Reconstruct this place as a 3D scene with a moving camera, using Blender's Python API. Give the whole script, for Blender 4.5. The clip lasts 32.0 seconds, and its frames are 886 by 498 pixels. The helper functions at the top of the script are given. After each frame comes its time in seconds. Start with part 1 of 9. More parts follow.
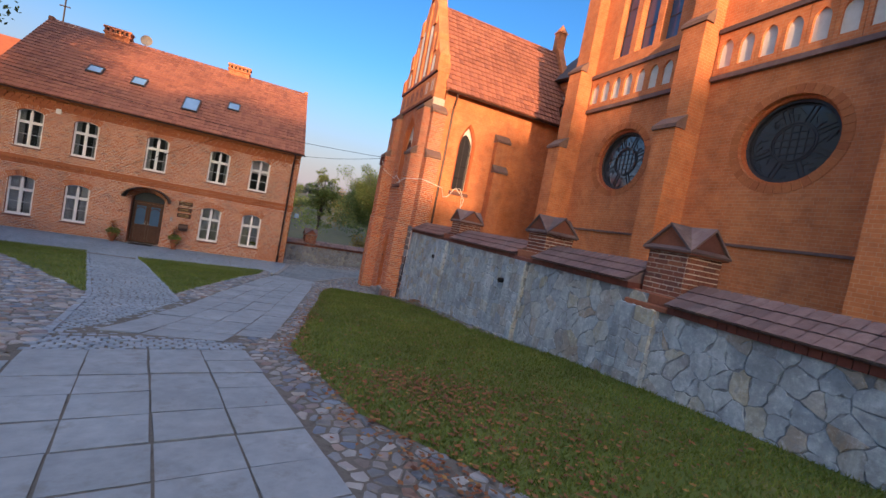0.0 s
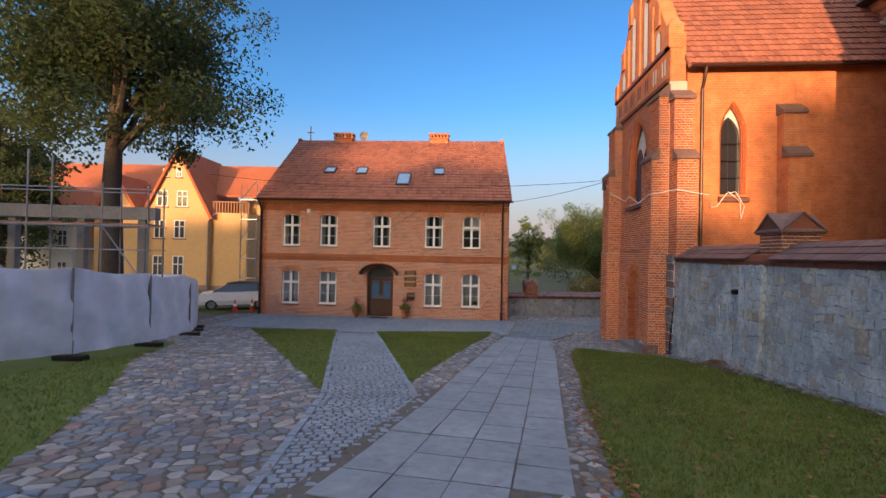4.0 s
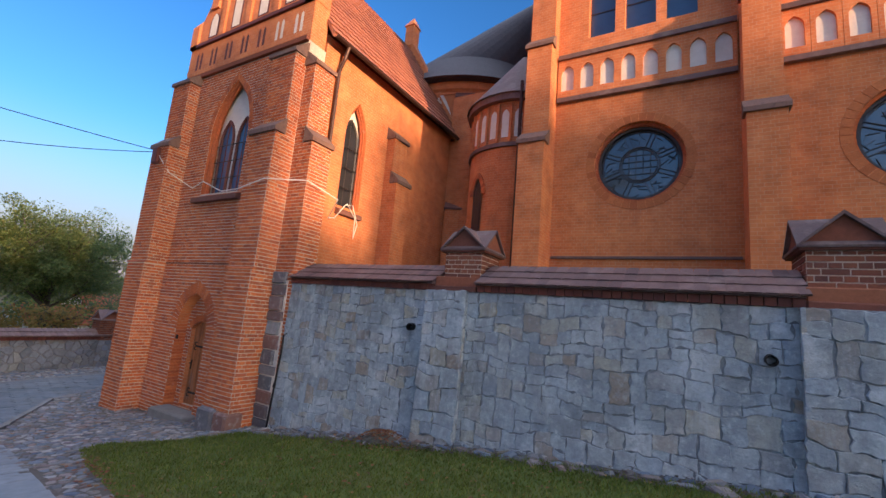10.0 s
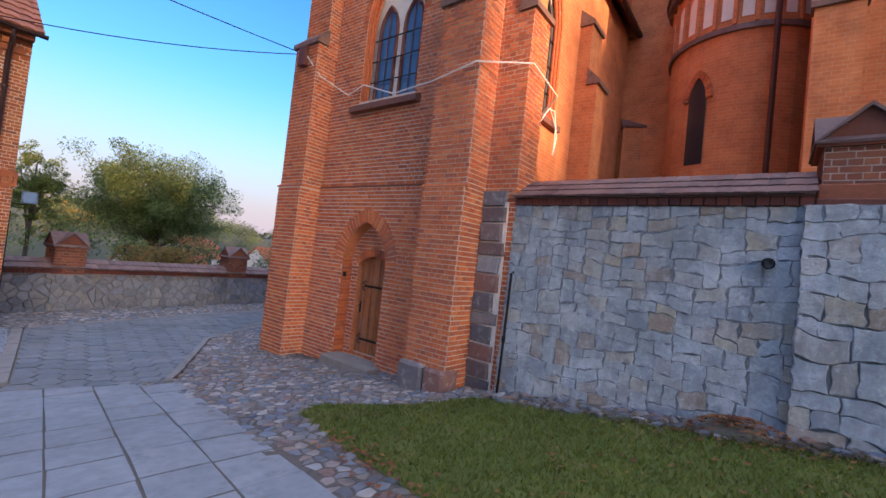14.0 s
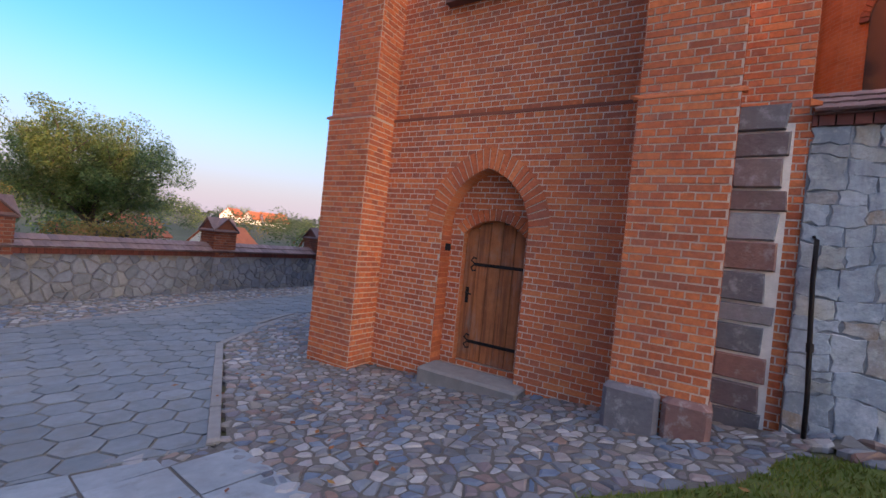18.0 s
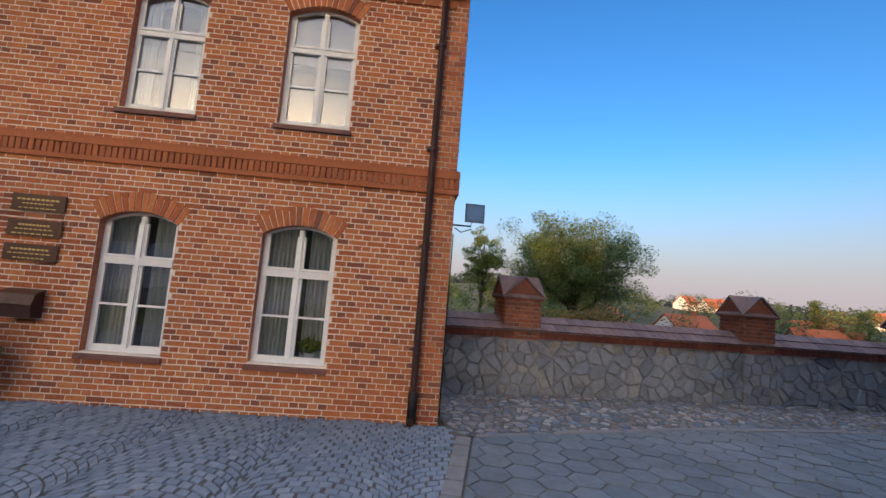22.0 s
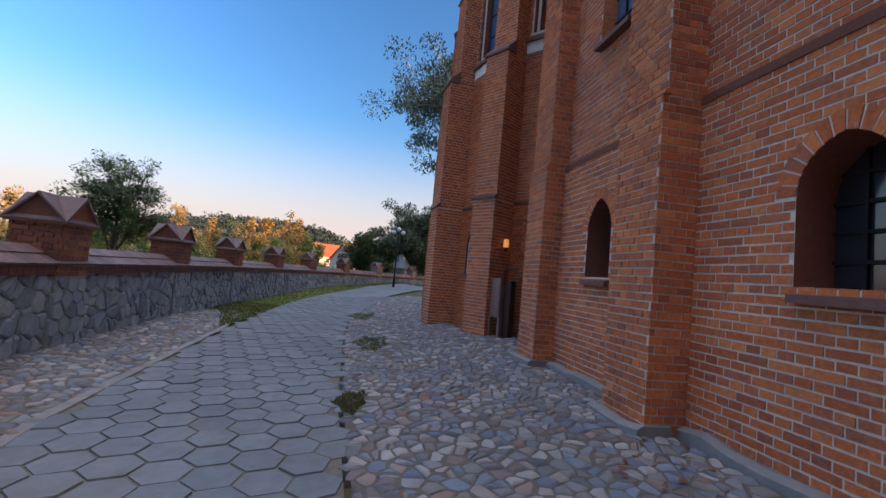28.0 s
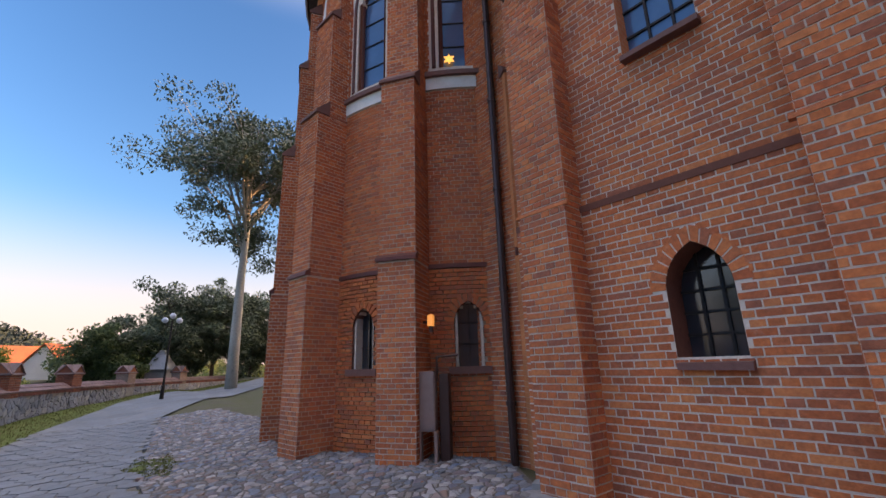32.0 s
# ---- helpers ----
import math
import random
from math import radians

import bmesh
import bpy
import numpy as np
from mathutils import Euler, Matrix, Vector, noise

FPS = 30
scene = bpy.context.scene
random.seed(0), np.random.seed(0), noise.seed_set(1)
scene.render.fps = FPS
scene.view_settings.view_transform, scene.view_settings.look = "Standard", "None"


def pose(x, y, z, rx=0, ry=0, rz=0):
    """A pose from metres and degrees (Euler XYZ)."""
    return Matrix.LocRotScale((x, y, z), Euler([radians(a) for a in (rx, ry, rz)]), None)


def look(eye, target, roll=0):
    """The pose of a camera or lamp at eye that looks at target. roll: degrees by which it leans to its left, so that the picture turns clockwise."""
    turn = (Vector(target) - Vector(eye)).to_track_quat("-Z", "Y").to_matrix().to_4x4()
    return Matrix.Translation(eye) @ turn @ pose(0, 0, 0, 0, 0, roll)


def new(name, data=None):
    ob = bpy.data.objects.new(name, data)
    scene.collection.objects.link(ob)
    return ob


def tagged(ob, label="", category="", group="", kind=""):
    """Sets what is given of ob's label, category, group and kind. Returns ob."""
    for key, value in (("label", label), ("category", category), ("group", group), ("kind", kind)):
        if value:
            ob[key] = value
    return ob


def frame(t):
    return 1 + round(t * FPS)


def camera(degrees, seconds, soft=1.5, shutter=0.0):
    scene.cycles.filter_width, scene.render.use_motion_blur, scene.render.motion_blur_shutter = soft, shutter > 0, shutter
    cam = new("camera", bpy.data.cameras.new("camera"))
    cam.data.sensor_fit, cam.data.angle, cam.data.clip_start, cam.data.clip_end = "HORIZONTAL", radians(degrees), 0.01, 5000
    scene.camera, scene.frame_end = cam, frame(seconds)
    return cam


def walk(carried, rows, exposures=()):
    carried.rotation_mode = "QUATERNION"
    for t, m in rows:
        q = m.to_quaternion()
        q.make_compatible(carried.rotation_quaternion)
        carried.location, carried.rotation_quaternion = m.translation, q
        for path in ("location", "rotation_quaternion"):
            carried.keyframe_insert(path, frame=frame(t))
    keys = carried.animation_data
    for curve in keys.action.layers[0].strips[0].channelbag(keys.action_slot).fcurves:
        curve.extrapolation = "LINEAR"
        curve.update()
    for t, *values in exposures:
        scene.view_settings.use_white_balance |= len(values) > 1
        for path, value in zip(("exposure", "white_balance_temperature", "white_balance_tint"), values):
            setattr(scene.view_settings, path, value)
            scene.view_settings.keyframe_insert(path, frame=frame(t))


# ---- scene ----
cam = camera(92.5, 32.0)
METRES, EYE, TILT, LEAN, TURN = 32.0, 1.92, 0.0, 0.0, -22.9
ROWS = [
    (0.0, 0.0, 0.0, 0.0, 0.52, -2.73, -10.97),
    (0.5, -0.0088, 0.0106, -0.001, -0.78, -1.59, -4.37),
    (1.0, -0.0154, 0.0226, -0.0021, -0.37, -0.92, -2.87),
    (1.5, -0.0229, 0.0339, -0.0034, 0.84, -0.35, -4.04),
    (2.0, -0.0314, 0.0457, -0.0041, 7.5, -0.52, -2.89),
    (2.5, -0.0378, 0.058, -0.0046, 16.11, -0.05, -3.82),
    (3.0, -0.0453, 0.0687, -0.0059, 19.8, -0.07, -3.41),
    (3.5, -0.0504, 0.0787, -0.0065, 26.83, 0.81, -0.52),
    (5.5, -0.0703, 0.1428, -0.0149, 26.75, -0.65, -2.54),
    (6.0, -0.0739, 0.1581, -0.0167, 21.87, -1.16, -6.23),
    (6.5, -0.0814, 0.1731, -0.0184, 14.85, -1.79, -3.43),
    (7.0, -0.0877, 0.1898, -0.0201, 8.92, -1.06, -1.53),
    (7.5, -0.0951, 0.2039, -0.0207, 2.37, -1.2, -3.8),
    (8.0, -0.1021, 0.2182, -0.0199, -9.46, 1.19, -3.15),
    (8.5, -0.1075, 0.2315, -0.0182, -19.72, 7.7, -1.17),
    (9.0, -0.1138, 0.2452, -0.0181, -35.31, 9.27, -3.81),
    (9.5, -0.1221, 0.2606, -0.0207, -37.46, 10.14, -6.96),
    (10.0, -0.1326, 0.274, -0.0252, -37.2, 9.14, -4.91),
    (10.5, -0.1403, 0.2886, -0.0291, -36.75, 7.75, -6.63),
    (11.0, -0.1476, 0.3034, -0.0317, -35.45, 6.4, -8.9),
    (11.5, -0.1521, 0.3195, -0.0335, -35.12, 3.8, -6.95),
    (12.0, -0.1573, 0.3352, -0.0352, -34.81, 3.52, -7.01),
    (12.5, -0.163, 0.3499, -0.0377, -34.38, 2.2, -3.14),
    (13.0, -0.1669, 0.3652, -0.0386, -30.05, 1.8, -5.49),
    (13.5, -0.1713, 0.379, -0.0402, -29.56, 1.85, -5.97),
    (14.0, -0.1744, 0.3936, -0.0426, -29.5, 1.66, -6.19),
    (14.5, -0.1774, 0.4084, -0.0447, -29.6, 1.18, -6.06),
    (16.5, -0.1914, 0.4706, -0.0515, -33.14, -0.37, -2.02),
    (17.0, -0.1959, 0.486, -0.0533, -34.23, -0.27, -4.76),
    (17.5, -0.1992, 0.5016, -0.0552, -35.24, -0.86, -6.1),
    (18.0, -0.203, 0.5171, -0.0567, -35.69, -0.68, -5.66),
    (18.5, -0.2076, 0.5323, -0.0581, -33.8, -0.79, -4.0),
    (19.0, -0.2127, 0.5469, -0.0588, -14.58, -0.61, -4.35),
    (19.5, -0.2221, 0.558, -0.0585, 12.6, 4.21, -0.04),
    (20.0, -0.228, 0.569, -0.0596, 33.74, 5.39, -1.03),
    (20.5, -0.2318, 0.5794, -0.0601, 44.51, 5.24, -2.06),
    (21.0, -0.2347, 0.5926, -0.0606, 47.29, 5.47, -1.37),
    (21.5, -0.2343, 0.6096, -0.0637, 40.22, 5.41, -5.44),
    (22.0, -0.2327, 0.6294, -0.0664, 20.28, 5.88, -4.56),
    (22.5, -0.2305, 0.6463, -0.0683, 10.28, 5.17, -5.9),
    (23.0, -0.2303, 0.6623, -0.0695, 2.39, 3.24, -7.24),
    (23.5, -0.2283, 0.6788, -0.0707, -6.91, 1.29, -8.23),
    (24.0, -0.2271, 0.6942, -0.0712, -9.83, 4.68, -8.53),
    (24.5, -0.2247, 0.7111, -0.0721, -15.53, 4.79, -5.63),
    (25.0, -0.2196, 0.7268, -0.0728, -19.8, 4.35, -6.26),
    (25.5, -0.2151, 0.7418, -0.0732, -32.42, 5.65, -8.04),
    (26.0, -0.2075, 0.7558, -0.0736, -42.49, 6.36, -6.28),
    (26.5, -0.2005, 0.7685, -0.0737, -47.51, 3.13, -4.95),
    (28.5, -0.1684, 0.8194, -0.0744, -83.55, 5.0, -4.28),
    (29.0, -0.1575, 0.8307, -0.0742, -84.92, 5.18, -3.14),
    (29.5, -0.1459, 0.8414, -0.0742, -87.91, 5.0, -3.01),
    (30.0, -0.1342, 0.8507, -0.0736, -88.06, 8.31, -3.33),
    (30.5, -0.1211, 0.8603, -0.0699, -95.08, 16.33, -2.57),
    (31.0, -0.1098, 0.8699, -0.0696, -97.71, 16.74, -3.99),
    (31.5, -0.099, 0.8801, -0.0691, -99.17, 17.27, -2.16),
    (32.0, -0.0865, 0.8899, -0.0691, -107.05, 15.48, 1.51),
]
walk(cam, [(t, pose(0, 0, EYE, TILT, LEAN, TURN) @ pose(METRES * x, METRES * y, METRES * z, 90 + pitch, roll, yaw)) for t, x, y, z, yaw, pitch, roll in ROWS],
     exposures=[(0, 1.85, 6000, 17), (1, 1.88, 6250, 16), (3.5, 1.75, 6250, 17), (7, 1.9, 6000, 17), (10, 1.95, 5800, 18), (12, 2.18, 5800, 20), (14, 2.22, 5800, 23), (18.8, 2.2, 5850, 24), (20, 1.5, 5500, 15), (21, 1.75, 5600, 14), (22, 1.8, 5900, 15), (23, 1.45, 5700, 14), (25, 1.5, 5850, 12), (26.5, 1.85, 6300, 16), (28.5, 2.5, 6750, 21), (30.5, 2.6, 7150, 24), (32, 2.75, 7500, 27)])

# ---- world, sun, exposure ----
SUN_EL = 6.5
SUN_TRAVEL = Vector((0.30, 0.947, -0.114)).normalized()
world = bpy.data.worlds.new("world")
scene.world = world
world.use_nodes = True
wn = world.node_tree.nodes
sky = wn.new("ShaderNodeTexSky")
sky.sky_type, sky.sun_disc = "NISHITA", False
sky.sun_elevation, sky.sun_rotation = radians(SUN_EL), radians(197.5)
sky.air_density, sky.dust_density, sky.ozone_density = 1.0, 3.2, 2.4
deep = wn.new("ShaderNodeHueSaturation")
deep.inputs["Saturation"].default_value = 1.12
clear = wn.new("ShaderNodeGamma")
clear.inputs[1].default_value = 1.3
world.node_tree.links.new(sky.outputs[0], clear.inputs[0])
world.node_tree.links.new(clear.outputs[0], deep.inputs["Color"])
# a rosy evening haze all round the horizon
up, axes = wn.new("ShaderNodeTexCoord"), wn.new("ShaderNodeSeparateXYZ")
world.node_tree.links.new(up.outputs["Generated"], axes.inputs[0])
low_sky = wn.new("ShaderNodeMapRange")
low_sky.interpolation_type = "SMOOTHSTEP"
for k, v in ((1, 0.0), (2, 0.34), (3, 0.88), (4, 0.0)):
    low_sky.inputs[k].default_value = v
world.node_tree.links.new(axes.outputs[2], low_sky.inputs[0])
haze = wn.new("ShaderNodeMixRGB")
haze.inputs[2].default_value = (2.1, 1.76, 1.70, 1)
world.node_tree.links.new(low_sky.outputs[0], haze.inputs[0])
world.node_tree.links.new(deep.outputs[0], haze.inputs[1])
# added brightness towards the zenith that fills the shaded walls with light
high_sky = wn.new("ShaderNodeMapRange")
high_sky.interpolation_type = "SMOOTHSTEP"
for k, v in ((1, 0.66), (2, 0.95), (3, 0.0), (4, 0.9)):
    high_sky.inputs[k].default_value = v
world.node_tree.links.new(axes.outputs[2], high_sky.inputs[0])
zenith_fill = wn.new("ShaderNodeMixRGB")
zenith_fill.inputs[2].default_value = (5.0, 5.1, 5.6, 1)
world.node_tree.links.new(high_sky.outputs[0], zenith_fill.inputs[0])
world.node_tree.links.new(haze.outputs[0], zenith_fill.inputs[1])
world.node_tree.links.new(zenith_fill.outputs[0], wn["Background"].inputs[0])
wn["Background"].inputs[1].default_value = 0.09
sun = new("sun", bpy.data.lights.new("sun", "SUN"))
sun.data.energy, sun.data.angle, sun.data.color = 2.15, radians(0.9), (1.0, 0.56, 0.26)
sun.matrix_world = look((0, 0, 0), SUN_TRAVEL)


# ---- mesh helpers ----
class MB:
    """Collects vertices and faces."""

    def __init__(self):
        self.v, self.f = [], []

    def add(self, verts, faces):
        n = len(self.v)
        self.v.extend(verts)
        self.f.extend([tuple(i + n for i in f) for f in faces])
        return self

    def box(self, x0, x1, y0, y1, z0, z1):
        return self.hexa([(x0, y0, z0), (x1, y0, z0), (x1, y1, z0), (x0, y1, z0), (x0, y0, z1), (x1, y0, z1), (x1, y1, z1), (x0, y1, z1)])

    def hexa(self, p):
        return self.add(p, [(3, 2, 1, 0), (4, 5, 6, 7), (0, 1, 5, 4), (1, 2, 6, 5), (2, 3, 7, 6), (3, 0, 4, 7)])

    def cham(self, x0, x1, y0, y1, z0, z1, c=0.01):
        """A box with its upright and top edges chamfered."""
        c = min(c, (x1 - x0) / 3, (y1 - y0) / 3, (z1 - z0) / 3)
        rings = []
        for z, d in ((z0, 0), (z1 - c, 0), (z1, c)):
            a, b, e, f = x0 + d, x1 - d, y0 + d, y1 - d
            rings.append([(a + c, e, z), (b - c, e, z), (b, e + c, z), (b, f - c, z), (b - c, f, z), (a + c, f, z), (a, f - c, z), (a, e + c, z)])
        return self.loft(rings)

    def loft(self, rings, closed=True, caps=True):
        n, m = len(self.v), len(rings[0])
        for r in rings:
            self.v.extend([tuple(p) for p in r])
        for k in range(len(rings) - 1):
            for i in range(m if closed else m - 1):
                j = (i + 1) % m
                self.f.append((n + k * m + i, n + k * m + j, n + (k + 1) * m + j, n + (k + 1) * m + i))
        if caps:
            self.f.append(tuple(n + i for i in reversed(range(m))))
            self.f.append(tuple(n + (len(rings) - 1) * m + i for i in range(m)))
        return self

    def tube(self, pts, r, n=8):
        """A round bar along points; r a number or one for each point."""
        rings = []
        for i, p in enumerate(pts):
            p = Vector(p)
            d = (Vector(pts[min(i + 1, len(pts) - 1)]) - Vector(pts[max(i - 1, 0)])).normalized()
            a = d.cross(Vector((0, 0, 1)) if abs(d.z) < 0.9 else Vector((1, 0, 0))).normalized()
            b = a.cross(d)
            rr = r[i] if isinstance(r, (list, tuple)) else r
            rings.append([p + rr * (math.cos(2 * math.pi * k / n) * a - math.sin(2 * math.pi * k / n) * b) for k in range(n)])
        return self.loft(rings)

    def prism(self, poly, place, d0, d1):
        """Extrudes a 2D polygon; place(u, v, d) gives the point."""
        return self.loft([[place(u, v, d0) for u, v in poly], [place(u, v, d1) for u, v in poly]])

    def plate(self, poly, place, d):
        n = len(poly)
        return self.add([place(u, v, d) for u, v in poly], [tuple(range(n))])

    def moved(self, m):
        self.v = [tuple(m @ Vector(p)) for p in self.v]
        return self


def mesh_of(name, mb, mat, smooth=False, uv=True):
    me = bpy.data.meshes.new(name)
    me.from_pydata([tuple(p) for p in mb.v], [], mb.f)
    me.update()
    if uv and len(me.loops):
        layer = me.uv_layers.new(name="UVMap")
        nv, nl = len(me.vertices), len(me.loops)
        co, li = np.empty(nv * 3, np.float32), np.empty(nl, np.int32)
        me.vertices.foreach_get("co", co)
        me.loops.foreach_get("vertex_index", li)
        no, tot = np.empty(len(me.polygons) * 3, np.float32), np.empty(len(me.polygons), np.int32)
        me.polygons.foreach_get("normal", no)
        me.polygons.foreach_get("loop_total", tot)
        p, nn = co.reshape(-1, 3)[li], np.repeat(no.reshape(-1, 3), tot, axis=0)
        hl = np.maximum(np.hypot(nn[:, 0], nn[:, 1]), 1e-6)
        tx, ty = -nn[:, 1] / hl, nn[:, 0] / hl
        flat = np.abs(nn[:, 2]) > 0.9
        u = np.where(flat, p[:, 0], p[:, 0] * tx + p[:, 1] * ty)
        slope = np.where(hl > 0.05, np.maximum(hl, 0.2), 1)
        v = np.where(flat, p[:, 1], p[:, 2] / slope)
        layer.data.foreach_set("uv", np.stack([u, v], 1).astype(np.float32).ravel())
    if smooth:
        me.polygons.foreach_set("use_smooth", np.ones(len(me.polygons), bool))
    if mat:
        me.materials.append(mat)
    return me


def part(name, mb, mat, parent=None, label="", smooth=False, uv=True, kind=""):
    """One mesh object under a thing or a part; its coordinates are its parent's."""
    ob = new(name, mesh_of(name, mb, mat, smooth, uv))
    if parent:
        ob.parent = parent
    return tagged(ob, label, kind=kind)


def thing(name, m, label, category, group="", kind=""):
    ob = new(name)
    ob.matrix_world = m if isinstance(m, Matrix) else Matrix.Translation(m)
    ob.empty_display_size = 0.2
    return tagged(ob, label, category, group, kind)


def struct(name, mb, mat, label="", category="", smooth=False, uv=True):
    return tagged(part(name, mb, mat, None, label, smooth, uv), label, category, kind="structure")


# ---- ground ----
GY = (-40, 0, 4.3, 6.2, 7.4, 10.3, 11.8, 16.4, 18, 21.6, 24, 28, 60)
GZ = (1.5, .32, .02, -.18, -.36, -.70, -.82, -1.27, -1.42, -1.86, -1.95, -2.0, -2.0)


def gz(x, y):
    """Height of the ground inside the walls."""
    z = float(np.interp(y, GY, GZ))
    lift = 0.15 * min(1, max(0, (x - 1.5) / 3.5)) * float(np.interp(y, (12, 15, 16.8, 18, 20, 22.5), (1, .6, 0, -.7, -.5, 0)))
    if y > 21 and x > 5:
        lift += 0.22 * min(1, max(0, (26.2 - y) / 2.6)) * min(1, (x - 5) / 2) * min(1, (y - 21) / 1.5)
    if x > 15 and y > 15:
        e = min(1, max(0, (x - 22) / 14))
        lift += 0.4 * e * e * (3 - 2 * e)
    return z + lift


def inside(poly, x, y):
    hit, n = False, len(poly)
    for i in range(n):
        (x0, y0), (x1, y1) = poly[i], poly[i - 1]
        if (y0 > y) != (y1 > y) and x < (x1 - x0) * (y - y0) / (y1 - y0) + x0:
            hit = not hit
    return hit


def cut(poly, px, py, nx, ny):
    """The part of a polygon with (p - (px, py)) . n <= 0."""
    out, n = [], len(poly)
    for i in range(n):
        a, b = poly[i - 1], poly[i]
        da, db = (a[0] - px) * nx + (a[1] - py) * ny, (b[0] - px) * nx + (b[1] - py) * ny
        if (da <= 0) != (db <= 0):
            s = da / (da - db)
            out.append((a[0] + s * (b[0] - a[0]), a[1] + s * (b[1] - a[1])))
        if db <= 0:
            out.append(b)
    return out


def cells(x0, x1, y0, y1, sx, sy, rnd, gap, region=None, jitter=0.42):
    """Uneven stones that fill a rectangle: polygons with joints between them."""
    nx, ny = max(1, round((x1 - x0) / sx)), max(1, round((y1 - y0) / sy))
    sx, sy = (x1 - x0) / nx, (y1 - y0) / ny
    seeds = {}
    for i in range(-2, nx + 2):
        for j in range(-2, ny + 2):
            seeds[i, j] = (x0 + sx * (i + .5 + (0.25 if j % 2 else -0.25) + rnd.uniform(-jitter, jitter)), y0 + sy * (j + .5 + rnd.uniform(-jitter, jitter)))
    near = sorted([(a, b) for a in range(-2, 3) for b in range(-2, 3) if (a, b) != (0, 0) and abs(a) + abs(b) < 4], key=lambda q: q[0] ** 2 + q[1] ** 2)
    out = []
    for i in range(nx):
        for j in range(ny):
            cx, cy = seeds[i, j]
            if region and not region(cx, cy):
                continue
            poly = [(cx - 2 * sx, cy - 2 * sy), (cx + 2 * sx, cy - 2 * sy), (cx + 2 * sx, cy + 2 * sy), (cx - 2 * sx, cy + 2 * sy)]
            for a, b in near:
                qx, qy = seeds[i + a, j + b]
                dx, dy = qx - cx, qy - cy
                d = math.hypot(dx, dy) or 1
                k = (d / 2 - gap / 2) / d
                poly = cut(poly, cx + dx * k, cy + dy * k, dx / d, dy / d)
                if len(poly) < 3:
                    break
            if len(poly) >= 3:
                for bx, by, ax, ay in ((x0, y0, -1, 0), (x1, y0, 1, 0), (x0, y0, 0, -1), (x0, y1, 0, 1)):
                    poly = cut(poly, bx, by, ax, ay) if len(poly) >= 3 else poly
            if len(poly) < 3:
                continue
            clean = [p for k, p in enumerate(poly) if math.dist(p, poly[k - 1]) > gap * 0.5]
            area = 0.5 * abs(sum(p[0] * clean[k - 1][1] - p[1] * clean[k - 1][0] for k, p in enumerate(clean))) if len(clean) > 2 else 0
            if area > 0.12 * sx * sy:
                out.append(clean)
    return out


def stone(mb, poly, place, proud, inset=0.14, tilt=0.0, rnd=random):
    """A stone with rounded shoulders on a polygon; place(u, v, d)."""
    n = len(poly)
    cx, cy = sum(p[0] for p in poly) / n, sum(p[1] for p in poly) / n
    area = sum(poly[k - 1][0] * p[1] - p[0] * poly[k - 1][1] for k, p in enumerate(poly))
    if area < 0:
        poly = poly[::-1]
    tu, tv = rnd.uniform(-tilt, tilt), rnd.uniform(-tilt, tilt)

    def ring(s, d):
        return [place(cx + (u - cx) * s, cy + (v - cy) * s, d + ((u - cx) * tu + (v - cy) * tv if d > 0 else 0)) for u, v in poly]
    mb.loft([ring(1, -0.03), ring(0.985, proud * 0.55), ring(1 - inset, proud)], caps=False)
    k = len(mb.v)
    mb.f.append(tuple(range(k - n, k)))


def ragged(poly, rnd, amount=.009, step=.06):
    """The outline of a broken stone: edges that wander."""
    out = []
    for k, b in enumerate(poly):
        a = poly[k - 1]
        L = math.dist(a, b)
        n = max(1, min(4, round(L / step)))
        for i in range(n):
            s = i / n
            w = rnd.uniform(-amount, amount) if i else rnd.uniform(-amount, amount) * .5
            out.append((a[0] + (b[0] - a[0]) * s - (b[1] - a[1]) / L * w, a[1] + (b[1] - a[1]) * s + (b[0] - a[0]) / L * w))
    return out


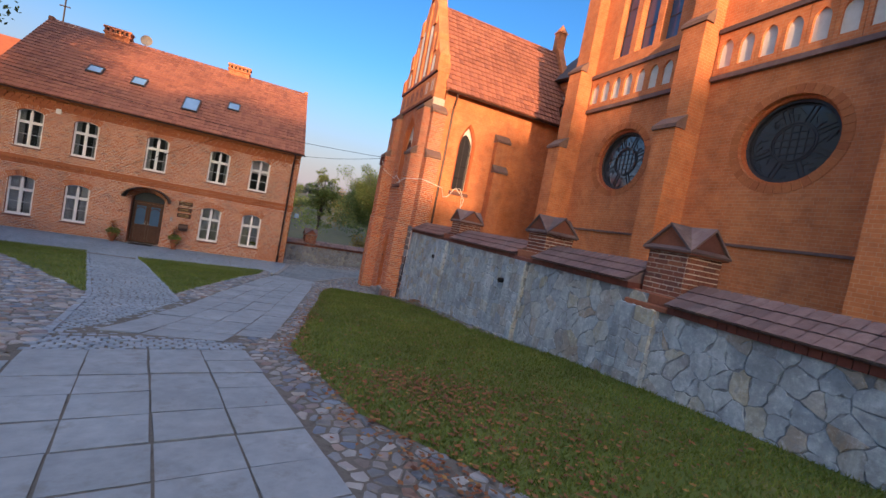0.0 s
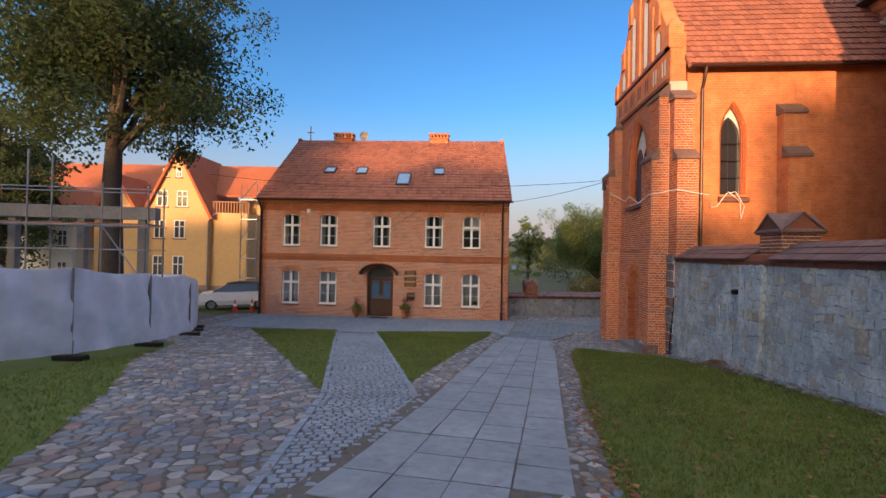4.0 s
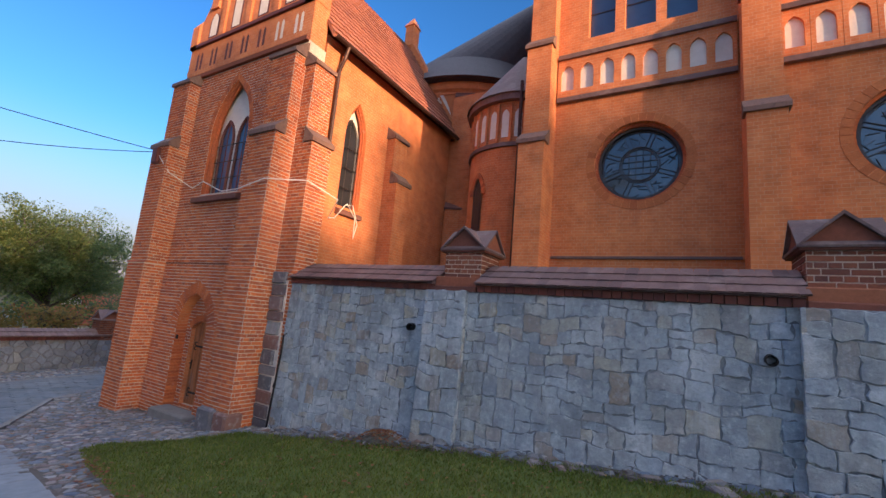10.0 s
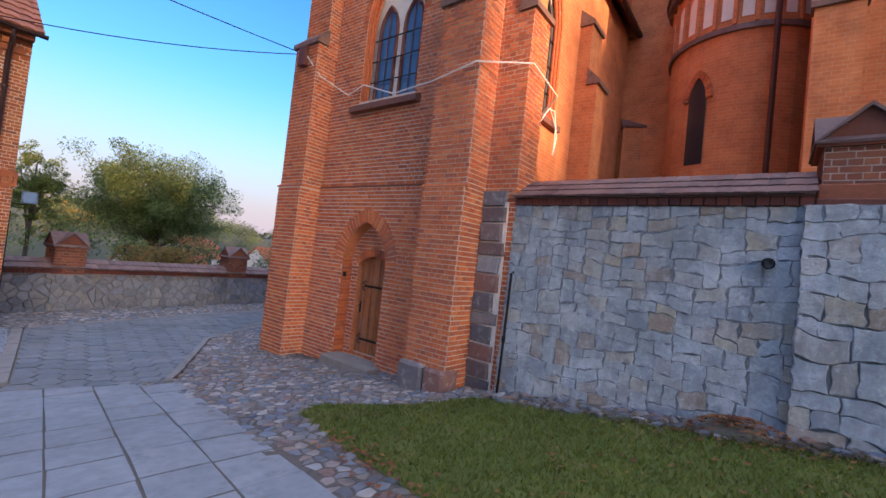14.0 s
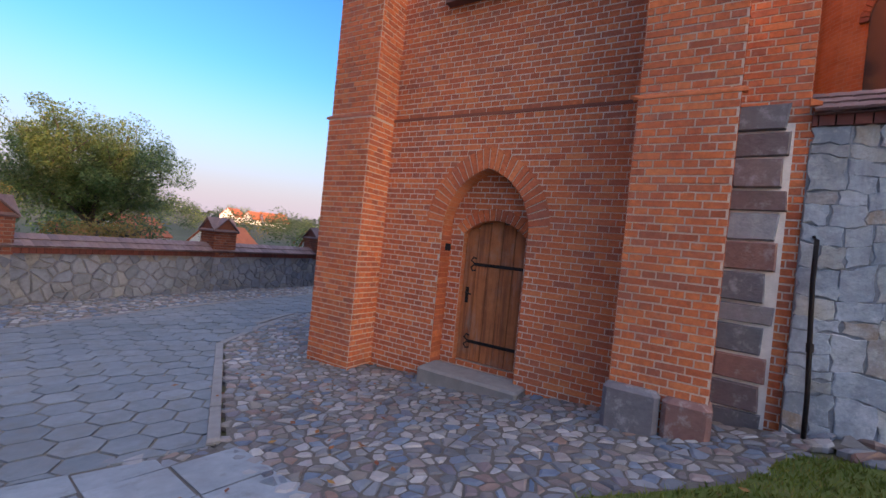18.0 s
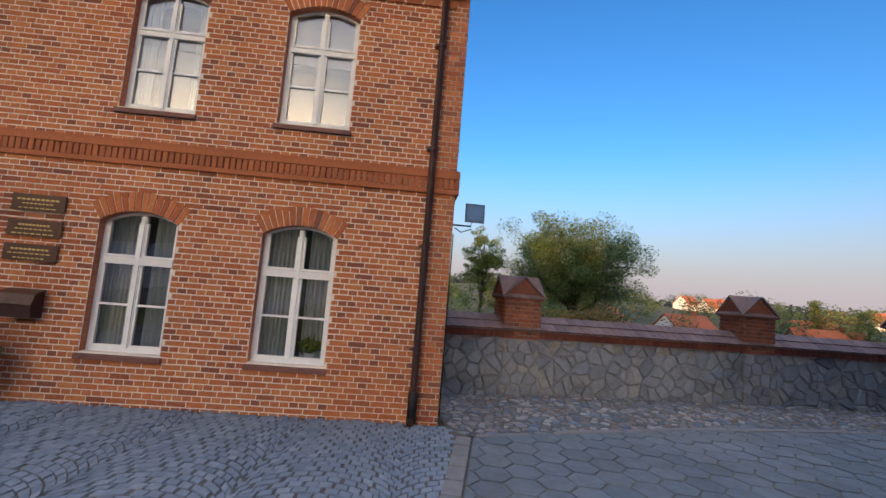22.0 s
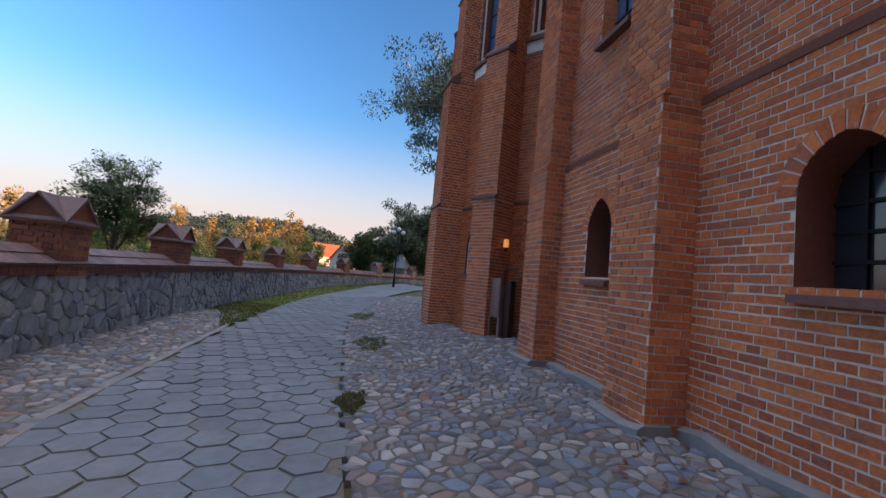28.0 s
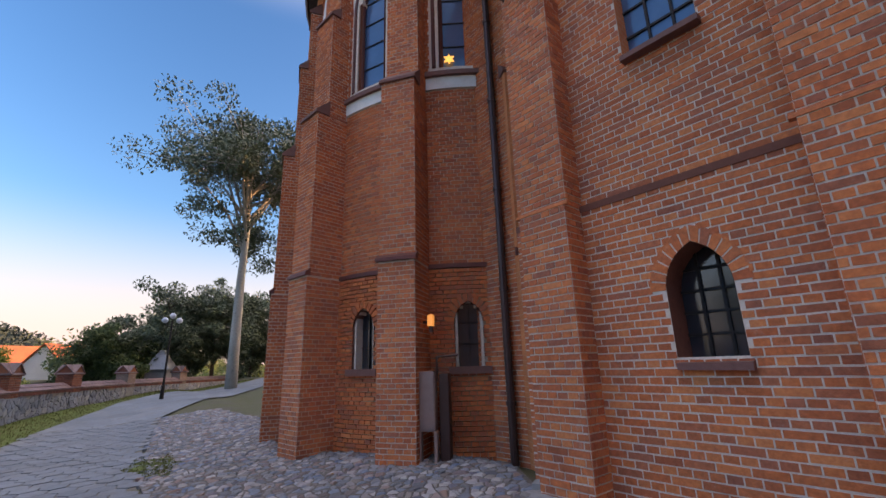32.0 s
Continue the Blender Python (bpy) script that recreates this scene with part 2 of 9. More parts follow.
def rubble(u0, u1, z0, z1, w, h, rnd, gap):
    """Roughly coursed, roughly squared stones that fill a rectangle, w and h their usual size."""
    n = max(1, round((z1 - z0) / (2 * h)))
    H = (z1 - z0) / n
    ph = [[rnd.uniform(0, 6.3) for _ in range(3)] for _ in range(n + 1)]
    out = []

    def edge(j, u):
        if j in (0, n):
            return z0 + j * H
        return z0 + j * H + H * (.15 * math.sin(u * 1.9 + ph[j][0]) + .10 * math.sin(u * 5.1 + ph[j][1]) + .05 * math.sin(u * 11 + ph[j][2]))

    def put(j, a, b, f0, f1, lean, ta, tb):
        def at(u, f):
            lo, hi = edge(j, u), edge(j + 1, u)
            return (u, lo + (hi - lo) * f)
        k = max(1, round((b - a) / .16))
        low = [at(a + (b - a) * i / k, f0 + ta * (i / k - .5)) for i in range(k + 1)]
        top = [at(a + (b - a) * i / k + lean * (1 if 0 < i < k else 0), f1 + tb * (i / k - .5)) for i in range(k, -1, -1)]
        q = low + top
        cu, cv = sum(p[0] for p in q) / len(q), sum(p[1] for p in q) / len(q)
        W, T = b - a, max(.05, max(p[1] for p in q) - min(p[1] for p in q))
        out.append([(cu + (u - cu) * (1 - gap / W), cv + (v - cv) * (1 - gap / T)) for u, v in q])

    for j in range(n):
        u = u0
        while u < u1 - .02:
            seg = w * rnd.uniform(.9, 2.5)
            if u1 - u - seg < w * .5:
                seg = u1 - u
            mid, tilt = rnd.uniform(.36, .64), rnd.uniform(-.16, .16)
            rows = ((0, 1, 0, 0),) if rnd.random() < .24 else ((0, mid, 0, tilt), (mid, 1, tilt, 0))
            for f0, f1, ta, tb in rows:
                m = max(1, round(seg / (w * rnd.uniform(.75, 1.35))))
                cuts = [0] + [(i + rnd.uniform(-.25, .25)) / m for i in range(1, m)] + [1]
                for i in range(m):
                    c0, c1 = cuts[i], cuts[i + 1]
                    put(j, u + seg * c0, u + seg * c1, f0 + ta * ((c0 + c1) / 2 - .5), f1 + tb * ((c0 + c1) / 2 - .5), rnd.uniform(-.02, .02), ta * (c1 - c0), tb * (c1 - c0))
            u += seg
    return out


def cross_cap(parent, m, hw, hd, z0, zr, body, slopes):
    """A pier's cap with a gable on each of its four sides; m its place and turn."""
    g = MB()
    g.prism([(-hw, z0), (hw, z0), (0, zr)], lambda u, v, d: (u, d, v), -hd, hd)
    g.prism([(-hd, z0), (hd, z0), (0, zr - .004)], lambda u, v, d: (d, u, v), -hw, hw)
    g.box(-hw - .03, hw + .03, -hd - .03, hd + .03, z0 - .07, z0)
    part("cap_gables", g.moved(m), body, parent, "four small brick gables", uv=False)
    for sg in (-1, 1):
        for a, b, f in ((hw, hd, lambda u, v, d: (u, d, v)), (hd, hw, lambda u, v, d: (d, u, v))):
            e = (zr - z0) / a * .05
            t = MB()
            poly = [(sg * (a + .05), z0 - e), (0, zr), (0, zr + .045), (sg * (a + .055), z0 - e + .03)]
            t.prism(poly, f, -b - .05, b + .05)
            part("cap_slope", t.moved(m), slopes, parent, "dark weathered cap tiles", uv=False)


class Plane:
    """An upright face: origin, direction along it (right when seen from outside is +u), outward normal."""

    def __init__(self, x, y, angle):
        self.o, a = (x, y), radians(angle)
        self.u, self.n = (math.cos(a), math.sin(a)), (math.sin(a), -math.cos(a))

    def __call__(self, u, z, d=0.0):
        return (self.o[0] + u * self.u[0] + d * self.n[0], self.o[1] + u * self.u[1] + d * self.n[1], z)


def slab(mb, pl, u0, u1, z0, z1, d0, d1):
    """A box on a plane, from depth d0 (back) to d1 (front)."""
    return mb.hexa([pl(u0, z0, d1), pl(u1, z0, d1), pl(u1, z0, d0), pl(u0, z0, d0), pl(u0, z1, d1), pl(u1, z1, d1), pl(u1, z1, d0), pl(u0, z1, d0)])


COURSE = 0.077


class Opening:
    """A hole in a wall with straight sides and a flat, segmental, pointed or round head."""

    def __init__(self, uc, w, z0, zs, rise=0.0, shape="seg", ring=0.0):
        self.uc, self.w, self.z0, self.zs, self.rise, self.shape, self.ring = uc, w, z0, zs, rise, shape, ring

    def half(self, z, extra=0.0):
        """Half the width at height z."""
        h, r = self.w / 2, self.rise
        if z < self.z0:
            return None
        if z <= self.zs:
            return h
        if r <= 0 or z > self.zs + r + extra:
            return None
        y = z - self.zs
        if self.shape == "seg":
            R = (h * h + r * r) / (2 * r)
            q = (R + extra) ** 2 - (y + R - r) ** 2
            if q <= 0:
                return None
            return min(math.sqrt(q), h + y * h / (R - r)) if extra else math.sqrt(q)
        R = (r * r + h * h) / (2 * h)
        q = (R + extra) ** 2 - y * y
        w = (math.sqrt(q) - (R - h)) if q > 0 else -1
        return w if w > 0 else None

    def outline(self, n=10, grow=0.0, base=True):
        """Points round the hole, from the lower right up and over to the lower left."""
        h, r = self.w / 2 + grow, self.rise
        pts = [(self.uc + h, self.z0)] if base else []
        if r <= 0:
            return pts + [(self.uc + h, self.zs + grow), (self.uc - h, self.zs + grow)] + ([(self.uc - h, self.z0)] if base else [])
        right = self.arc(n, grow)
        return pts + right + ([(self.uc - h, self.z0)] if base else [])

    def arc(self, n=10, grow=0.0):
        h, r = self.w / 2, self.rise
        pts = []
        if self.shape == "seg":
            R = (h * h + r * r) / (2 * r)
            a = math.asin(min(1, h / R))
            for k in range(2 * n + 1):
                t = a - 2 * a * k / (2 * n)
                pts.append((self.uc + (R + grow) * math.sin(t), self.zs + r - R + (R + grow) * math.cos(t)))
        else:
            R = (r * r + h * h) / (2 * h)
            top = math.acos(max(-1, min(1, (R - h) / (R + grow))))
            for k in range(n + 1):
                t = top * k / n
                pts.append((self.uc + h - R + (R + grow) * math.cos(t), self.zs + (R + grow) * math.sin(t)))
            pts += [(2 * self.uc - u, z) for u, z in reversed(pts[:-1])]
        return pts


def wall_with(mb, pl, u0, u1, z0, z1, holes, d0, d1, top=None):
    """A wall of real thickness with openings cut through it: strips beside, under and over each hole. top(u): its upper edge."""
    holes = sorted(holes, key=lambda o: o.uc)
    groups = {}
    for o in holes:
        groups.setdefault(round(o.uc / 0.35), []).append(o)
    edges, cur = [], u0
    for key in sorted(groups):
        g = groups[key]
        a, b = min(o.uc - o.w / 2 for o in g), max(o.uc + o.w / 2 for o in g)
        edges.append((cur, a, []))
        edges.append((a, b, sorted(g, key=lambda o: o.z0)))
        cur = b
    edges.append((cur, u1, []))
    for a, b, g in edges:
        if b - a < 1e-4:
            continue
        if not g:
            if top:
                mb.prism([(a, z0), (b, z0), (b, top(b)), (a, top(a))], pl, d0, d1)
            else:
                slab(mb, pl, a, b, z0, z1, d0, d1)
            continue
        low = z0
        for k, o in enumerate(g):
            if o.z0 > low:
                slab(mb, pl, a, b, low, o.z0, d0, d1)
            if a < o.uc - o.w / 2 - 1e-3:
                slab(mb, pl, a, o.uc - o.w / 2, o.z0, o.zs + o.rise, d0, d1)
            if b > o.uc + o.w / 2 + 1e-3:
                slab(mb, pl, o.uc + o.w / 2, b, o.z0, o.zs + o.rise, d0, d1)
            if o.rise > 0:
                arc = o.arc(8)
                mid = len(arc) // 2
                zt = o.zs + o.rise + 0.002
                for side in (arc[:mid + 1], arc[mid:]):
                    for (ua, za), (ub, zb) in zip(side, side[1:]):
                        lo, hi = min(ua, ub), max(ua, ub)
                        if hi - lo > 1e-4:
                            zl, zh = (zb, za) if ub < ua else (za, zb)
                            mb.prism([(lo, zl), (hi, zh), (hi, zt), (lo, zt)], pl, d0, d1)
                low = zt
            else:
                low = o.zs
        if top:
            mb.prism([(a, low), (b, low), (b, top(b)), (a, top(a))], pl, d0, d1)
        elif low < z1:
            slab(mb, pl, a, b, low, z1, d0, d1)


def round_hole(mb, pl, uc, zc, r, half, d0, d1, n=32):
    """A square wall panel with a round hole."""
    for k in range(n):
        a, b = 2 * math.pi * k / n, 2 * math.pi * (k + 1) / n

        def sq(t):
            c, s = math.cos(t), math.sin(t)
            m = half / max(abs(c), abs(s))
            return (uc + c * m, zc + s * m)
        mb.prism([(uc + r * math.cos(a), zc + r * math.sin(a)), sq(a), sq(b), (uc + r * math.cos(b), zc + r * math.sin(b))], pl, d0, d1)


BOND = {"church": (.26, .078), "house": (.25, .077)}


def bricks(mb, pl, u0, u1, z0, z1, holes, rnd, proud=0.005, phase=0.0, keep=None, spare=None, deep=0.02, bond="church"):
    """Courses of single bricks laid on a plane, a course of stretchers over a course of headers, left out at the holes. spare takes the bricks for which keep says so."""
    long, course = BOND[bond]
    row = 0
    z = z0
    while z < z1 - 0.02:
        za, zb = z + 0.008, min(z + course - 0.008, z1)
        zm = (za + zb) / 2
        spans = [(u0 + .003, u1 - .003)]
        for o in holes:
            h = None
            if o.z0 - 0.01 < zm:
                h = o.half(max(zm, o.z0 + 0.001), o.ring)
            if h is None:
                continue
            a, b = o.uc - h - 0.004, o.uc + h + 0.004
            spans = [s for p, q in spans for s in ((p, min(q, a)), (max(p, b), q)) if s[1] - s[0] > 0.03]
        head = row % 2
        L = long / 2 if head else long
        for p, q in spans:
            u = u0 - long + phase + (long * .25 if head else 0) + (long * .5 if row % 4 == 2 else 0)
            while u < q:
                a, b = max(u + 0.007, p), min(u + L - 0.007, q)
                if b - a > 0.03:
                    d = proud + rnd.uniform(-0.0025, 0.0025)
                    t = rnd.uniform(-0.002, 0.002)
                    ja, jb, jc, jd = [rnd.uniform(-.0034, .0034) for _ in range(4)]
                    quad = [pl(a, za + ja, d), pl(b, za + jb, d + t), pl(b, zb + jc, d + t), pl(a, zb + jd, d)]
                    back = [pl(a, za, -deep), pl(b, za, -deep), pl(b, zb, -deep), pl(a, zb, -deep)]
                    if spare is not None and keep(a, zm) and abs(b - a - L + 0.014) < 0.002:
                        spare.append((1 - head, pl(u + L / 2, zm, d)))
                    else:
                        mb.add(quad + back, [(0, 1, 2, 3), (1, 0, 4, 5), (2, 1, 5, 6), (3, 2, 6, 7), (0, 3, 7, 4)])
                u += L
        row += 1
        z += course


def ring_bricks(mb, pl, o, depth, rnd, proud=0.012, step=0.08, grow=0.0, back=-0.05):
    """Voussoirs round the head of an opening."""
    n = 60
    inner, outer = o.arc(n, grow), o.arc(n, grow + depth)
    L = sum(math.dist(inner[i], inner[i + 1]) for i in range(len(inner) - 1))
    m = max(3, round(L / step))
    for k in range(m):
        i, j = k / m + 0.085 / m, (k + 1) / m - 0.085 / m

        def at(c, s):
            x = s * (len(c) - 1)
            q = min(int(x), len(c) - 2)
            f = x - q
            return (c[q][0] * (1 - f) + c[q + 1][0] * f, c[q][1] * (1 - f) + c[q + 1][1] * f)
        p = [at(inner, i), at(outer, i), at(outer, j), at(inner, j)]
        d = proud + rnd.uniform(-0.003, 0.003)
        mb.add([pl(u, v, d) for u, v in p] + [pl(u, v, back) for u, v in p], [(0, 1, 2, 3), (1, 0, 4, 5), (2, 1, 5, 6), (3, 2, 6, 7), (0, 3, 7, 4)])


# ---- materials ----
def material(name, colours, rough=0.85, scale=6.0, bump=0.3, bump_scale=40.0, metal=0.0, pick=None, spec=0.3, stain=0.35, stain_scale=0.5, dark=0.5, coords="Object", grain_mix=0.35):
    """colours: two or more base colours. pick None: blended by noise; "piece": one for each piece, then grain."""
    m = bpy.data.materials.new(name)
    m.use_nodes = True
    t = m.node_tree
    b = t.nodes["Principled BSDF"]
    b.inputs["Roughness"].default_value, b.inputs["Metallic"].default_value = rough, metal
    b.inputs["Specular IOR Level"].default_value = spec

    def node(kind, **kw):
        q = t.nodes.new(kind)
        for k, v in kw.items():
            q.inputs[k].default_value = v
        return q
    co = t.nodes.new("ShaderNodeTexCoord").outputs[coords]
    grain = node("ShaderNodeTexNoise", Scale=scale, Detail=6.0, Roughness=0.65)
    t.links.new(co, grain.inputs["Vector"])
    ramp = t.nodes.new("ShaderNodeValToRGB")
    while len(ramp.color_ramp.elements) < len(colours):
        ramp.color_ramp.elements.new(0.5)
    for i, c in enumerate(colours):
        lo, hi = (0.3, 0.7) if pick is None else (0.0, 1.0)
        ramp.color_ramp.elements[i].position = lo + (hi - lo) * i / (len(colours) - 1)
        ramp.color_ramp.elements[i].color = (*c, 1)
    if pick is None:
        t.links.new(grain.outputs["Fac"], ramp.inputs[0])
    else:
        ge, oi = t.nodes.new("ShaderNodeNewGeometry"), t.nodes.new("ShaderNodeObjectInfo")
        ad = t.nodes.new("ShaderNodeMath")
        ad.operation = "ADD"
        fr = t.nodes.new("ShaderNodeMath")
        fr.operation = "FRACT"
        t.links.new(ge.outputs["Random Per Island"], ad.inputs[0])
        t.links.new(oi.outputs["Random"], ad.inputs[1])
        t.links.new(ad.outputs[0], fr.inputs[0])
        t.links.new(fr.outputs[0], ramp.inputs[0])
    big = node("ShaderNodeTexNoise", Scale=stain_scale, Detail=5.0, Roughness=0.6)
    t.links.new(co, big.inputs["Vector"])
    mix = t.nodes.new("ShaderNodeMixRGB")
    mix.blend_type = "MULTIPLY"
    mr = node("ShaderNodeMapRange")
    mr.inputs[1].default_value, mr.inputs[2].default_value, mr.inputs[3].default_value, mr.inputs[4].default_value = 0.35, 0.7, 0.0, stain
    t.links.new(big.outputs["Fac"], mr.inputs[0])
    t.links.new(mr.outputs[0], mix.inputs[0])
    t.links.new(ramp.outputs[0], mix.inputs[1])
    mix.inputs[2].default_value = (dark, dark, dark, 1)
    last = mix.outputs[0]
    if pick is not None:
        g2 = t.nodes.new("ShaderNodeMixRGB")
        g2.blend_type = "OVERLAY"
        g2.inputs[0].default_value = grain_mix
        t.links.new(last, g2.inputs[1])
        t.links.new(grain.outputs["Fac"], g2.inputs[2])
        last = g2.outputs[0]
    t.links.new(last, b.inputs["Base Color"])
    fine = node("ShaderNodeTexNoise", Scale=bump_scale, Detail=4.0, Roughness=0.6)
    t.links.new(co, fine.inputs["Vector"])
    bp = t.nodes.new("ShaderNodeBump")
    bp.inputs["Strength"].default_value, bp.inputs["Distance"].default_value = bump, 0.01
    t.links.new(fine.outputs["Fac"], bp.inputs["Height"])
    t.links.new(bp.outputs[0], b.inputs["Normal"])
    return m


def brick_material(name, c1, c2, mortar, w=0.26, h=.078, joint=0.011, bump=0.5, stain=0.35):
    """Brickwork too far off to be built brick by brick, in metres on the UV map."""
    m = material(name, (tuple(c * .62 for c in c2), c2, c1, tuple(min(.8, c * 1.3) for c in c1)), 0.9, 2.2, 0.25, 60.0, stain=stain, stain_scale=0.5)
    t = m.node_tree
    uv = t.nodes.new("ShaderNodeUVMap")
    br = t.nodes.new("ShaderNodeTexBrick")
    br.offset, br.squash, br.squash_frequency = 0.5, 0.5, 2
    br.inputs["Color1"].default_value, br.inputs["Color2"].default_value, br.inputs["Mortar"].default_value = (*c1, 1), (*c2, 1), (*mortar, 1)
    for k, v in (("Scale", 1.0), ("Mortar Size", joint / 2), ("Mortar Smooth", 0.3), ("Bias", 0.1), ("Brick Width", w), ("Row Height", h)):
        br.inputs[k].default_value = v
    t.links.new(uv.outputs[0], br.inputs["Vector"])
    mix = [n for n in t.nodes if n.bl_idname == "ShaderNodeMixRGB"][0]
    ramp = [n for n in t.nodes if n.bl_idname == "ShaderNodeValToRGB"][0]
    over = t.nodes.new("ShaderNodeMixRGB")
    over.blend_type, over.inputs[0].default_value = "MIX", 0.5
    t.links.new(br.outputs["Color"], over.inputs[1])
    t.links.new(ramp.outputs[0], over.inputs[2])
    t.links.new(over.outputs[0], mix.inputs[1])
    bp2 = t.nodes.new("ShaderNodeBump")
    bp2.invert = True
    bp2.inputs["Strength"].default_value, bp2.inputs["Distance"].default_value = bump, 0.008
    t.links.new(br.outputs["Fac"], bp2.inputs["Height"])
    old = [n for n in t.nodes if n.bl_idname == "ShaderNodeBump" and n != bp2][0]
    t.links.new(old.outputs[0], bp2.inputs["Normal"])
    t.links.new(bp2.outputs[0], t.nodes["Principled BSDF"].inputs["Normal"])
    return m


def glass(name, tint, rough=0.03, clear=0.0):
    m = material(name, (tint, tuple(c * 1.25 for c in tint)), rough, 2.0, 0.02, 3.0, spec=0.8, stain=0.2)
    m.node_tree.nodes["Principled BSDF"].inputs["Transmission Weight"].default_value = clear
    return m


def glow(name, colour, power):
    m = material(name, (colour, colour), 0.5)
    b = m.node_tree.nodes["Principled BSDF"]
    b.inputs["Emission Color"].default_value, b.inputs["Emission Strength"].default_value = (*colour, 1), power
    return m


BRICK_HOUSE = material("house_bricks", ((0.328, 0.097, 0.037), (0.425, 0.139, 0.049), (0.483, 0.163, 0.059), (0.521, 0.197, 0.073), (0.397, 0.121, 0.043), (0.193, 0.067, 0.038), (0.473, 0.172, 0.063), (0.367, 0.109, 0.04)), .9, 22, .35, 70, pick="piece", stain=.3, grain_mix=.6)
HOUSE_TRIM = material("house_trim_bricks", ((.36, .12, .05), (.41, .145, .058), (.33, .105, .046), (.39, .135, .055)), .9, 22, .35, 70, pick="piece", stain=.4)
BRICK_CHURCH = material("church_bricks", ((.36, .10, .045), (.54, .145, .05), (.60, .175, .06), (.66, .22, .08), (.56, .155, .052), (.32, .105, .06), (.62, .185, .064), (.48, .125, .046), (.40, .13, .07), (.59, .165, .056), (.44, .115, .046), (.57, .17, .06)), .92, 22, .4, 70, pick="piece", stain=.4, dark=.5, grain_mix=.75)
RING_BRICK = material("moulded_ring_bricks", ((.50, .17, .062), (.57, .20, .075), (.45, .145, .055)), .92, 22, .4, 70, pick="piece", stain=.4)
BRICK_CHURCH_FAR = brick_material("church_brickwork", (.69, .25, .092), (.55, .18, .066), (.60, .40, .28))
BRICK_HOUSE_FAR = brick_material("house_brickwork", (0.615, 0.225, 0.101), (0.488, 0.162, 0.074), (0.615, 0.405, 0.313), w=.25, h=.077)
BRICK_OLD = material("weathered_pier_bricks", ((0.202, 0.071, 0.046), (0.277, 0.101, 0.055), (0.143, 0.059, 0.046), (0.244, 0.084, 0.05), (0.319, 0.126, 0.067)), .92, 20, .4, 70, pick="piece", stain=.5)
BRICK_DARK = material("glazed_dark_bricks", ((.10, .035, .03), (.17, .05, .035), (.13, .04, .03)), .55, 14, .3, 50, pick="piece", stain=.4)
MORTAR = material("lime_mortar", ((.86, .78, .69), (.70, .63, .55)), .95, 12, .5, 80, stain=.4)
PIER_MORTAR = material("old_pier_mortar", ((.30, .22, .18), (.20, .14, .115), (.36, .28, .23)), .95, 12, .5, 80, stain=.4)
MORTAR_RED = material("reddish_mortar", ((.80, .71, .62), (.62, .53, .44), (.75, .67, .58)), .95, 12, .5, 80, stain=.3)
PLASTER = material("white_plaster", ((.78, .76, .70), (.66, .63, .57)), .9, 5, .15, 60, stain=.3, dark=.7)
ROOF = material("roof_tiles", ((.30, .115, .07), (.37, .145, .085), (.33, .125, .075), (.24, .092, .06)), .75, 9, .3, 50, pick="piece", stain=.4)
COPING = material("coping_tiles", ((.14, .092, .088), (.19, .128, .12), (.165, .108, .10), (.105, .075, .075)), .6, 10, .3, 40, pick="piece", stain=.5)
STONE_WALL = material("fieldstone", ((.30, .365, .425), (.36, .425, .48), (.33, .395, .45), (.38, .435, .47), (.27, .33, .39), (.34, .395, .44), (.42, .40, .31), (.35, .415, .47), (.41, .46, .49), (.33, .275, .21), (.31, .375, .435), (.37, .43, .475)), .85, 13, 1.0, 24, pick="piece", stain=.75, stain_scale=1.3)
STONE_YARD = material("weathered_fieldstone", ((0.196, 0.224, 0.275), (0.282, 0.318, 0.363), (0.235, 0.255, 0.292), (0.323, 0.338, 0.338), (0.156, 0.177, 0.223), (0.254, 0.275, 0.309), (0.225, 0.26, 0.327)), .9, 12, 1.0, 24, pick="piece", stain=.6, stain_scale=1.1)
YARD_JOINT = material("weathered_wall_mortar", ((0.187, 0.187, 0.187), (0.272, 0.272, 0.264), (0.136, 0.136, 0.136)), .95, 8, .6, 50, stain=.5)
STONE_JOINT = material("stone_wall_mortar", ((.245, .275, .30), (.18, .20, .22), (.33, .36, .385)), .95, 8, .6, 50, stain=.5)
GRANITE = material("granite_quoins", ((.10, .10, .115), (.22, .215, .23), (.25, .135, .11), (.07, .075, .09), (.30, .31, .33), (.17, .11, .10), (.14, .15, .17)), .85, 12, 1.0, 26, pick="piece")
COBBLE = material("fieldstone_cobbles", ((0.084, 0.0924, 0.109), (0.193, 0.21, 0.227), (0.143, 0.122, 0.113), (0.319, 0.328, 0.336), (0.21, 0.139, 0.109), (0.101, 0.143, 0.21), (0.252, 0.26, 0.26), (0.118, 0.126, 0.134), (0.168, 0.218, 0.277), (0.185, 0.168, 0.143), (0.353, 0.353, 0.344), (0.143, 0.109, 0.101)), .75, 9, .5, 40, pick="piece", stain=.4)
SETT = material("granite_setts", ((0.166, 0.212, 0.259), (0.223, 0.271, 0.328), (0.194, 0.241, 0.293), (0.263, 0.313, 0.365)), .75, 14, .45, 60, pick="piece", stain=.3)
SLAB = material("concrete_slabs", ((0.204, 0.24, 0.27), (0.243, 0.28, 0.312), (0.224, 0.259, 0.289)), .85, 7, .35, 90, pick="piece", stain=.4, stain_scale=1.2)
HEX = material("hexagonal_concrete_pavers", ((0.135, 0.162, 0.184), (0.173, 0.201, 0.224), (0.152, 0.181, 0.204), (0.186, 0.213, 0.234)), .82, 8, .4, 80, pick="piece", stain=.45, stain_scale=.6)
